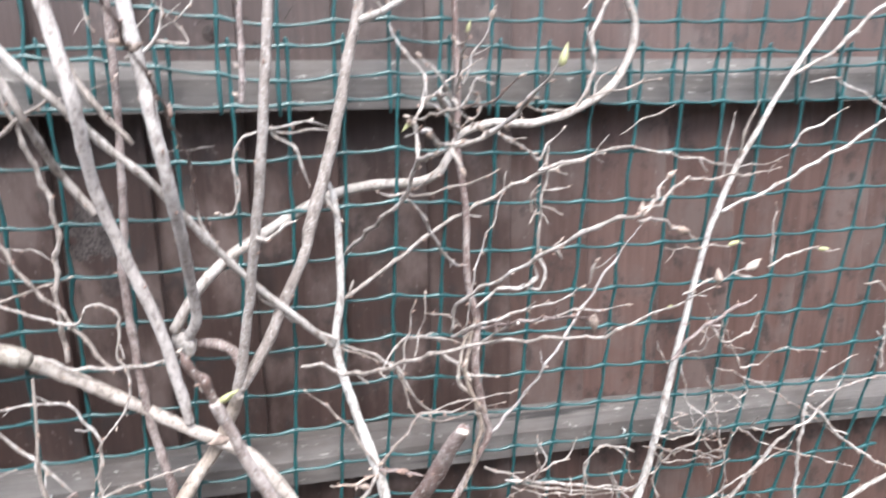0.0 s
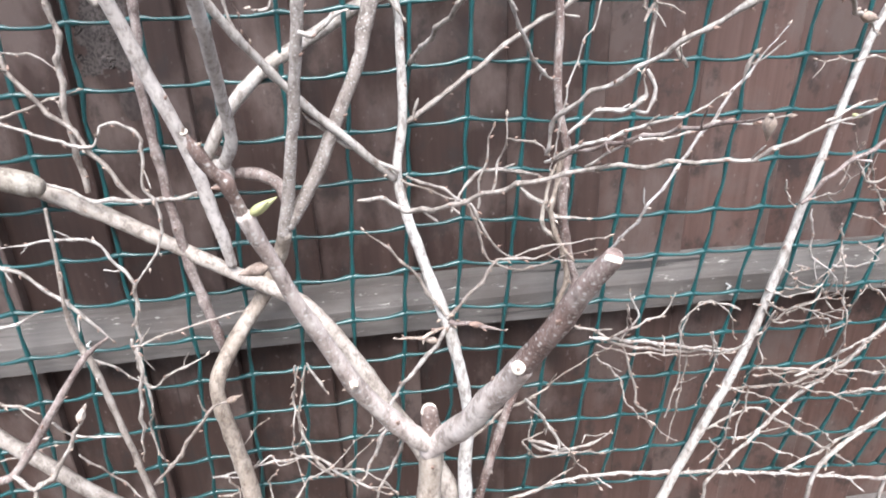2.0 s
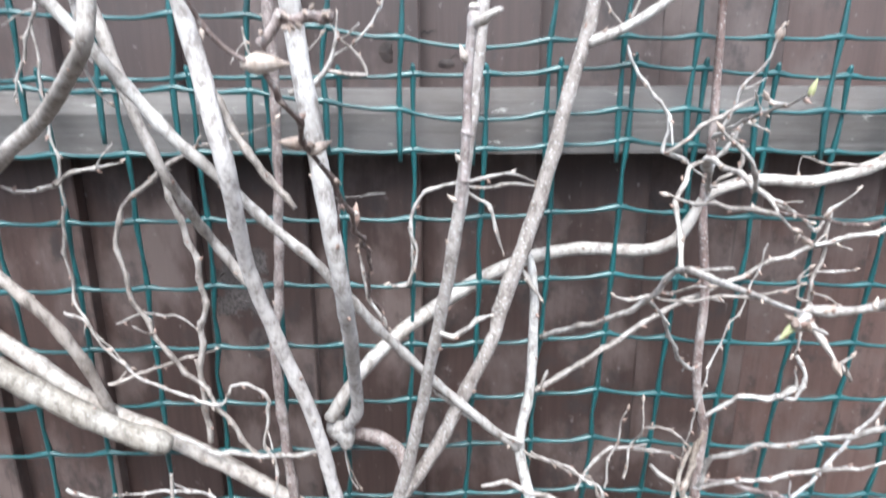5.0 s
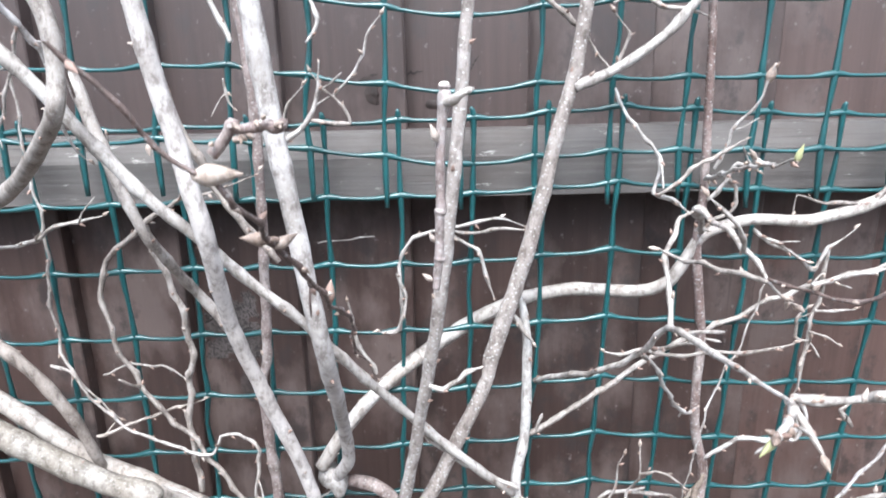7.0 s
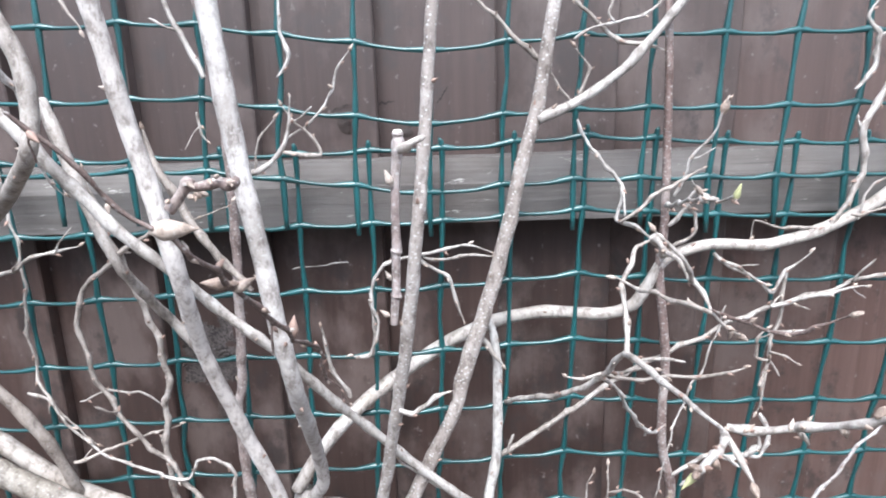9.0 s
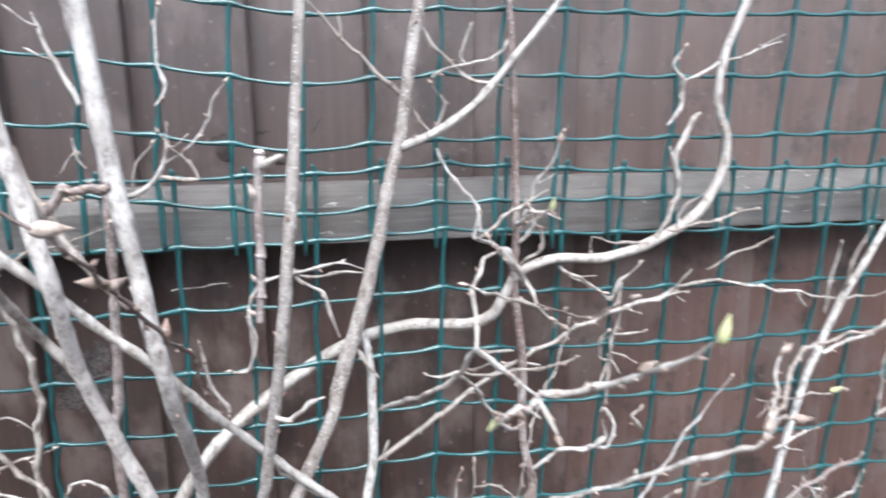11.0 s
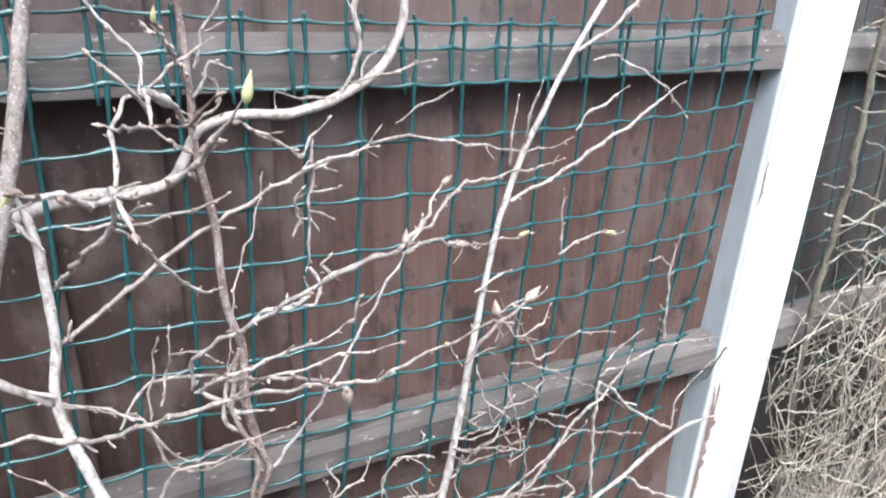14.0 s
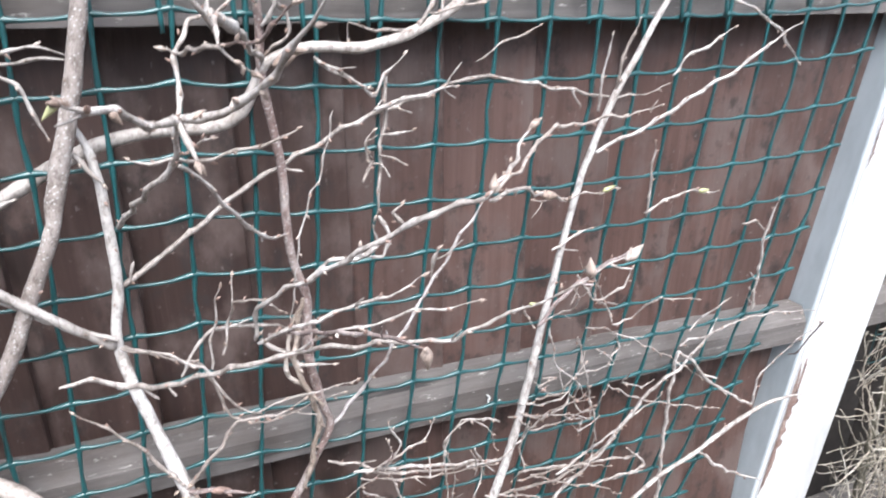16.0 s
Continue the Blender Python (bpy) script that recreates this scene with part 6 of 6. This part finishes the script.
# the budded cluster that reaches out from the net towards the path
shoot(M, "branch", BARK, [(-0.0455, -0.006, 0.9435, 0.0020), (-0.032, -0.045, 0.968, 0.0019), (-0.020, -0.083, 0.9886, 0.0018), (-0.0045, -0.097, 1.0045, 0.0018), (0.0005, -0.125, 1.0305, 0.0018), (0.0012, -0.180, 1.0415, 0.0017), (0.0024, -0.210, 1.0465, 0.0017), (0.0018, -0.232, 1.0512, 0.0018)])
shoot(M, "branch", BARK, [(0.0018, -0.232, 1.0512, 0.0015), (0.0108, -0.236, 1.0528, 0.0015), (0.0199, -0.240, 1.0548, 0.0014), (0.0262, -0.252, 1.0630, 0.0013), (0.0308, -0.262, 1.0710, 0.0012), (0.0329, -0.271, 1.0754, 0.0011), (0.0375, -0.281, 1.0835, 0.0009), (0.0421, -0.288, 1.0905, 0.0007)])
shoot(M, "twig", BARK, [(0.0018, -0.232, 1.0512, 0.0013), (-0.0060, -0.245, 1.0535, 0.0012), (-0.0160, -0.262, 1.0600, 0.0011), (-0.0262, -0.276, 1.0652, 0.0010)])
shoot(M, "twig", BARK, [(0.0018, -0.232, 1.0512, 0.0012), (0.0035, -0.240, 1.0455, 0.0011), (0.0052, -0.246, 1.0395, 0.0010)])
shoot(M, "twig", BARK, [(0.0010, -0.126, 1.0315, 0.0016), (0.0042, -0.112, 1.0473, 0.0013), (0.0030, -0.105, 1.0595, 0.0014), (0.0070, -0.100, 1.0690, 0.0012), (0.0125, -0.095, 1.0770, 0.0013), (0.0240, -0.087, 1.0786, 0.0012)])
shoot(M, "twig", BARK, [(0.0035, -0.096, 1.0040, 0.0010), (-0.0060, -0.100, 1.0070, 0.0009), (-0.0165, -0.103, 1.0080, 0.0009), (-0.0253, -0.106, 1.0102, 0.0007)])
shoot(M, "twig", BARK, [(0.0000, -0.105, 1.0120, 0.0009), (0.0080, -0.118, 1.0180, 0.0008), (0.0150, -0.128, 1.0230, 0.0006)])
shoot(M, "twig", BARK, [(-0.0020, -0.092, 1.0020, 0.0013), (0.0040, -0.088, 0.9975, 0.0012), (0.0140, -0.077, 0.9810, 0.0012), (0.0244, -0.066, 0.9648, 0.0013), (0.0395, -0.046, 0.9410, 0.0014), (0.0500, -0.036, 0.9330, 0.0014), (0.0612, -0.022, 0.9300, 0.0015)])
shoot(M, "twig", BARK, [(0.0010, -0.100, 1.0055, 0.0011), (0.0160, -0.108, 1.0080, 0.0009), (0.0310, -0.120, 1.0140, 0.0009), (0.0488, -0.131, 1.0205, 0.0009), (0.0560, -0.134, 1.0260, 0.0006)])
shoot(V, "twig", BARK, [(0.0555, -0.015, 1.0480, 0.0019), (0.0470, -0.034, 1.0560, 0.0020), (0.0380, -0.055, 1.0690, 0.0019), (0.0240, -0.087, 1.0786, 0.0018), (0.0225, -0.120, 1.0775, 0.0014), (0.0210, -0.150, 1.0750, 0.0014), (0.0202, -0.172, 1.0695, 0.0014), (0.0260, -0.173, 1.0640, 0.0013), (0.0332, -0.171, 1.0580, 0.0011)])
shoot(V, "twig", BARK, [(0.0210, -0.150, 1.0755, 0.0012), (0.0150, -0.158, 1.0820, 0.0011), (0.0095, -0.163, 1.0898, 0.0010), (0.0040, -0.162, 1.0960, 0.0009), (-0.0013, -0.160, 1.1012, 0.0007)])
shoot(V, "twig", BARK, [(0.0202, -0.172, 1.0693, 0.0011), (0.0110, -0.145, 1.0655, 0.0010), (0.0034, -0.107, 1.0600, 0.0010), (-0.0010, -0.104, 1.0630, 0.0008)])
shoot(V, "twig", DEEP, [(0.0202, -0.172, 1.0693, 0.0007), (0.0280, -0.200, 1.0725, 0.0007), (0.0342, -0.2137, 1.0777, 0.0007), (0.0430, -0.2250, 1.0870, 0.0006)])
shoot(V, "twig", BARK, [(0.0550, -0.018, 1.0800, 0.0014), (0.0460, -0.062, 1.0920, 0.0012), (0.0350, -0.118, 1.1050, 0.0010), (0.0300, -0.150, 1.1100, 0.0009), (0.0270, -0.170, 1.1150, 0.0008)])
shoot(V, "twig", BARK, [(0.0302, -0.148, 1.1098, 0.0008), (0.0272, -0.143, 1.1095, 0.0008), (0.0256, -0.140, 1.1125, 0.0008)])
shoot(V, "knot", BARK, [(0.0400, -0.050, 1.0660, 0.0017), (0.0360, -0.058, 1.0700, 0.0034), (0.0300, -0.072, 1.0740, 0.0030), (0.0230, -0.089, 1.0790, 0.0016)])
put_bud(A, (-0.1183, -0.2890, 0.9434), (0.009, 0.000, 0.005), 0.0046, BUD_GREEN)
put_bud(A, (-0.1183, -0.2890, 0.9434), (0.006, -0.003, 0.005), 0.0040, BUD_GREEN)
put_bud(A, (-0.1173, -0.2840, 0.9222), (-0.007, 0.000, -0.001), 0.0048, BUD_PALE)
cut_end(A, (-0.1326, -0.2955, 0.9720), (-0.4, -0.2, 0.9), 0.0012)
put_bud(M, (0.1995, -0.2160, 0.9655), (0.012, 0.000, 0.007), 0.0060, BUD_PALE)
put_bud(V, (0.1961, -0.1370, 0.9765), (0.021, 0.000, -0.004), 0.0060, BUD_PALE)
put_bud(V, (0.1921, -0.1250, 1.0148), (0.009, 0.000, 0.006), 0.0048, BUD_PALE)
put_bud(V, (0.0848, -0.2380, 0.9506), (0.001, 0.000, -0.010), 0.0056, BUD_PALE)
put_bud(R, (0.418, -0.028, 0.924), (0.025, 0.000, -0.001), 0.0060, BUD_GREEN)
put_bud(R, (0.322, -0.022, 0.933), (0.020, 0.000, 0.005), 0.0060, BUD_GREEN)
put_bud(V, (0.1367, -0.1900, 1.0000), (0.002, 0.000, 0.010), 0.0046, BUD_PALE)
put_bud(M, (0.1855, -0.2070, 0.9545), (0.000, 0.000, 0.012), 0.0054, BUD_PALE)
put_bud(M, (0.1610, -0.1900, 0.9356), (0.006, 0.000, -0.002), 0.0029, BUD_GREEN)
put_bud(P, (-0.165, -0.253, 1.128), (0.013, 0.000, -0.000), 0.0058, BUD_PALE)
put_bud(P, (-0.158, -0.250, 1.121), (-0.001, 0.000, 0.004), 0.0019, BUD_PALE)
put_bud(P, (-0.156, -0.225, 1.104), (-0.009, 0.000, 0.001), 0.0043, BUD_PALE)
put_bud(P, (-0.155, -0.222, 1.101), (0.007, 0.000, 0.004), 0.0038, BUD_PALE)
put_bud(P, (-0.148, -0.179, 1.067), (-0.000, 0.000, 0.010), 0.0045, BUD_BROWN)
put_bud(B, (-0.1058, -0.1920, 1.1282), (-0.004, 0.000, 0.010), 0.0030, BUD_PALE)
put_bud(B, (-0.1078, -0.1920, 1.0934), (-0.003, 0.000, 0.006), 0.0020, BUD_PALE)
put_bud(B, (-0.1090, -0.1900, 1.0784), (-0.005, 0.000, 0.004), 0.0022, BUD_PALE)
put_bud(V, (0.081, -0.028, 1.138), (0.004, 0.000, 0.011), 0.0055, BUD_PALE)
put_bud(L, (-0.282, -0.109, 0.741), (0.006, 0.000, 0.013), 0.0060, BUD_PALE)
put_bud(L, (-0.200, -0.059, 0.709), (0.012, -0.000, 0.004), 0.0058, BUD_PALE)
put_bud(M, (-0.037, -0.050, 0.739), (-0.023, 0.000, 0.007), 0.0060, BUD_PALE)
put_bud(M, (-0.011, -0.054, 0.754), (0.029, -0.000, -0.009), 0.0060, BUD_BROWN)
put_bud(M, (0.0421, -0.288, 1.0900), (0.002, -0.001, 0.010), 0.0048, BUD_GREEN)
put_bud(M, (0.0300, -0.260, 1.0705), (0.010, 0.000, 0.004), 0.0038, BUD_PALE)
put_bud(M, (0.0329, -0.271, 1.0754), (0.004, 0.000, 0.000), 0.0026, BUD_PALE)
put_bud(M, (0.0262, -0.252, 1.0630), (0.002, 0.000, -0.004), 0.0026, BUD_PALE)
put_bud(M, (0.0180, -0.240, 1.0545), (0.001, 0.000, 0.005), 0.0022, BUD_PALE)
put_bud(M, (0.0060, -0.235, 1.0520), (0.003, 0.000, 0.002), 0.0022, BUD_PALE)
put_bud(M, (-0.0060, -0.245, 1.0535), (-0.002, 0.000, -0.004), 0.0022, BUD_PALE)
put_bud(M, (-0.0160, -0.262, 1.0600), (0.003, 0.000, -0.004), 0.0024, BUD_PALE)
put_bud(M, (-0.0262, -0.276, 1.0652), (-0.003, 0.000, -0.003), 0.0028, BUD_GREEN)
put_bud(M, (-0.0240, -0.273, 1.0640), (-0.003, 0.000, 0.002), 0.0024, BUD_PALE)
put_bud(M, (0.0052, -0.246, 1.0395), (0.002, 0.000, -0.004), 0.0024, BUD_PALE)
put_bud(M, (-0.0010, -0.104, 1.0630), (-0.004, 0.000, 0.001), 0.0024, BUD_PALE)
put_bud(V, (0.0270, -0.170, 1.1150), (0.000, -0.002, 0.006), 0.0034, BUD_GREEN)
put_bud(V, (0.0256, -0.140, 1.1120), (-0.003, 0.000, 0.004), 0.0024, BUD_PALE)
put_bud(V, (0.0332, -0.171, 1.0580), (0.004, 0.000, -0.003), 0.0026, BUD_PALE)
put_bud(V, (0.0430, -0.225, 1.0868), (0.004, 0.000, 0.001), 0.0020, BUD_PALE)
put_bud(V, (0.0290, -0.172, 1.0610), (0.000, 0.000, -0.005), 0.0022, BUD_PALE)
cut_end(A, (-0.0146, -0.3270, 0.9364), (0.35, 0.30, 1.0), 0.0028)
cut_end(A, (-0.0354, -0.3030, 0.8850), (0.10, -0.95, 0.35), 0.0025)
cut_end(A, (-0.0621, -0.2455, 0.8263), (0.05, -0.55, 0.9), 0.0037)
cut_end(A, (-0.0933, -0.2680, 0.8600), (0.25, -0.95, 0.15), 0.0019)


shoot(B, "twig", BARK, [(-0.1150, -0.071, 0.9744, 0.0017), (-0.1071, -0.072, 0.9733, 0.0015), (-0.0988, -0.072, 0.9781, 0.0014), (-0.0905, -0.072, 0.9836, 0.0015), (-0.0855, -0.072, 0.9860, 0.0010)])
rod(B, "fibre", BARK, [(-0.1830, -0.016, 0.8640, 0.0006), (-0.1826, -0.017, 0.8575, 0.0005), (-0.1805, -0.020, 0.8480, 0.0005), (-0.1790, -0.018, 0.8390, 0.0005), (-0.1747, -0.018, 0.8308, 0.0007)])
rod(B, "fibre", BARK, [(-0.1925, 0.030, 1.0335, 0.0003), (-0.1875, 0.030, 1.0347, 0.0005), (-0.1700, 0.031, 1.0352, 0.0004), (-0.1640, 0.030, 1.0370, 0.0007), (-0.1528, 0.030, 1.0376, 0.0003)])
rod(R, "twig", BROWN, [(0.5940, -0.012, 0.7120, 0.0008), (0.5737, -0.0372, 0.7321, 0.0009), (0.5640, -0.053, 0.7590, 0.0008), (0.5534, -0.0724, 0.7902, 0.0009)])
put_bud(M, (-0.0325, -0.0510, 0.7672), (-0.003, -0.004, 0.007), 0.0026, BUD_PALE)
put_bud(M, (-0.0270, -0.0510, 0.7610), (0.002, -0.004, 0.002), 0.0030, BUD_PALE)
put_bud(M, (-0.0343, -0.0510, 0.7584), (-0.005, -0.004, -0.000), 0.0024, BUD_PALE)
put_bud(M, (-0.0250, -0.0510, 0.7540), (0.003, -0.004, -0.004), 0.0028, BUD_PALE)
put_bud(M, (-0.0292, -0.0510, 0.7512), (-0.001, -0.004, -0.006), 0.0024, BUD_PALE)
put_bud(M, (-0.0225, -0.0510, 0.7569), (0.006, -0.004, -0.001), 0.0020, BUD_PALE)
for x, z, side in ((0.2420, 0.7258, 1), (-0.3231, 0.7258, -1)):
    hook = thing("net_hook", "small pale bent wire hook holding the net", "hook", group="net hooks")
    rod(hook, "wire", WIRE, [(x + side * 0.005 * math.cos(a), 0.006 - 0.004 * math.sin(a * 0.5), z + 0.005 * math.sin(a), 0.0009) for a in (0.5 - 0.45 * k for k in range(11))] + [(x - side * 0.004, 0.018, z + 0.003, 0.0009)])

# ---- dry shrub beyond the post ----
dice = random.Random(11)
shrub = thing("dry_shrub", "straggling dry shrub with arching straw-coloured stalks", "shrub")
for x, lean, r in ((0.800, 0.035, 0.0042), (0.90, -0.03, 0.0022), (1.02, 0.04, 0.0036), (1.14, -0.03, 0.004)):
    bm = bmesh.new()
    tube(bm, [(x + 0.01, 0.0, -0.02, r * 1.3), (x + 0.002, 0.0, 0.5, r * 1.1), (x, 0.0, 0.72, r * 1.1), (x + lean * 0.7, -0.006, 1.0, r), (x + lean, 0, 1.35, r * 0.6)], 7, 0.02, 0.2, x, 0.005)
    part("stem", bm, STALK, shrub, "upright greenish brown stem")
def stalk(bm, k):
    """One bent dry stalk of the tangle, kept clear of the post."""
    u, v = dice.random(), dice.random()
    y = dice.uniform(-0.10, 0.03)
    edge = 0.765 - (0.02 - y) * 1.43
    x = edge + 0.46 * u
    z = 0.28 + 0.46 * v ** 1.1 + 0.45 * max(0, u - 0.25) * dice.random()
    a = dice.uniform(0, 2 * math.pi)
    long = dice.choice((0.03, 0.05, 0.08, 0.13)) * dice.uniform(0.7, 1.2)
    dx, dz, dy = math.cos(a) * long, math.sin(a) * long, dice.uniform(-0.02, 0.03)
    x0, x1 = x - dx, x + dx
    push = max(0.0, 0.006 - (min(x0, x1) - edge + 1.43 * min(0, -dy)))
    x, x0, x1 = x + push, x0 + push, x1 + push
    bow = dice.uniform(-0.4, 0.4)
    r = dice.choice((0.0005, 0.0006, 0.0008, 0.0011))
    pts = [(x0, y - dy, z - dz, r), (x - dz * bow * 0.6, y, z + dx * bow * 0.6, r), (x1, y + dy, z + dz, r * 0.7), (x1 + dx * 0.25 + dz * bow * 0.4, y + dy, z + dz * 1.25 - dx * bow * 0.4, r * 0.4)]
    tube(bm, pts, 5, 0.012, 0.15, k * 1.3, 0.004)
    # short side shoots
    for q in range(dice.randint(0, 3)):
        f = dice.uniform(0.2, 0.9)
        g = Vector(pts[1][:3]).lerp(Vector(pts[2][:3]), f)
        out = Vector((dx, 0, dz)).normalized() * dice.uniform(0.2, 0.9) + dice.choice((-1, 1)) * Vector((-dz, 0, dx)).normalized()
        e = g + out * dice.uniform(0.008, 0.03)
        if e.x > 0.77 - (0.02 - y) * 1.43:
            tube(bm, [(*g, r * 0.6), (*e, r * 0.35)], 4, 0.01, 0.1, k, 0.002)


for k in range(290):
    bm = bmesh.new()
    stalk(bm, k)
    part("stalk", bm, DRY if k % 4 else STALK, shrub)
bm = bmesh.new()
for k in range(260):
    stalk(bm, k + 300)
tagged(part("stalk_tangle", bm, DRY, shrub, "fine tangle of dry stalks"), kind="stuff")
for k in range(26):
    bm = bmesh.new()
    x, y, z = dice.uniform(0.79, 0.86), dice.uniform(-0.01, 0.015), dice.uniform(0.72, 1.16)
    dx, dz = dice.uniform(0.05, 0.2), dice.uniform(-0.09, 0.07)
    r = dice.choice((0.0007, 0.0010, 0.0014))
    tube(bm, [(x, y, z, r), (x + dx * 0.5, y - 0.01, z + dz * 0.35, r), (x + dx, y - 0.02, z + dz, r * 0.6)], 5, 0.012, 0.2, k * 1.7, 0.006)
    part("stalk", bm, DRY if k % 3 else STALK, shrub)

# ---- stone at the foot of the next bay ----
stone = bmesh.new()
bmesh.ops.create_icosphere(stone, subdivisions=4, radius=1.0)
for v in stone.verts:
    k = 1 + 0.22 * wobble(v.co * 1.3) + 0.07 * wobble(v.co * 4) + 0.03 * wobble(v.co * 11)
    v.co = Vector((1.03 + 0.15 * v.co.x * k, -0.06 + 0.09 * v.co.y * k, 0.15 + 0.24 * v.co.z * k))
tagged(part("stone", stone, plain("pale_stone", (0.42, 0.39, 0.34), 0.9), None), "pale grey rough boulder under the dry shrub", "stone")
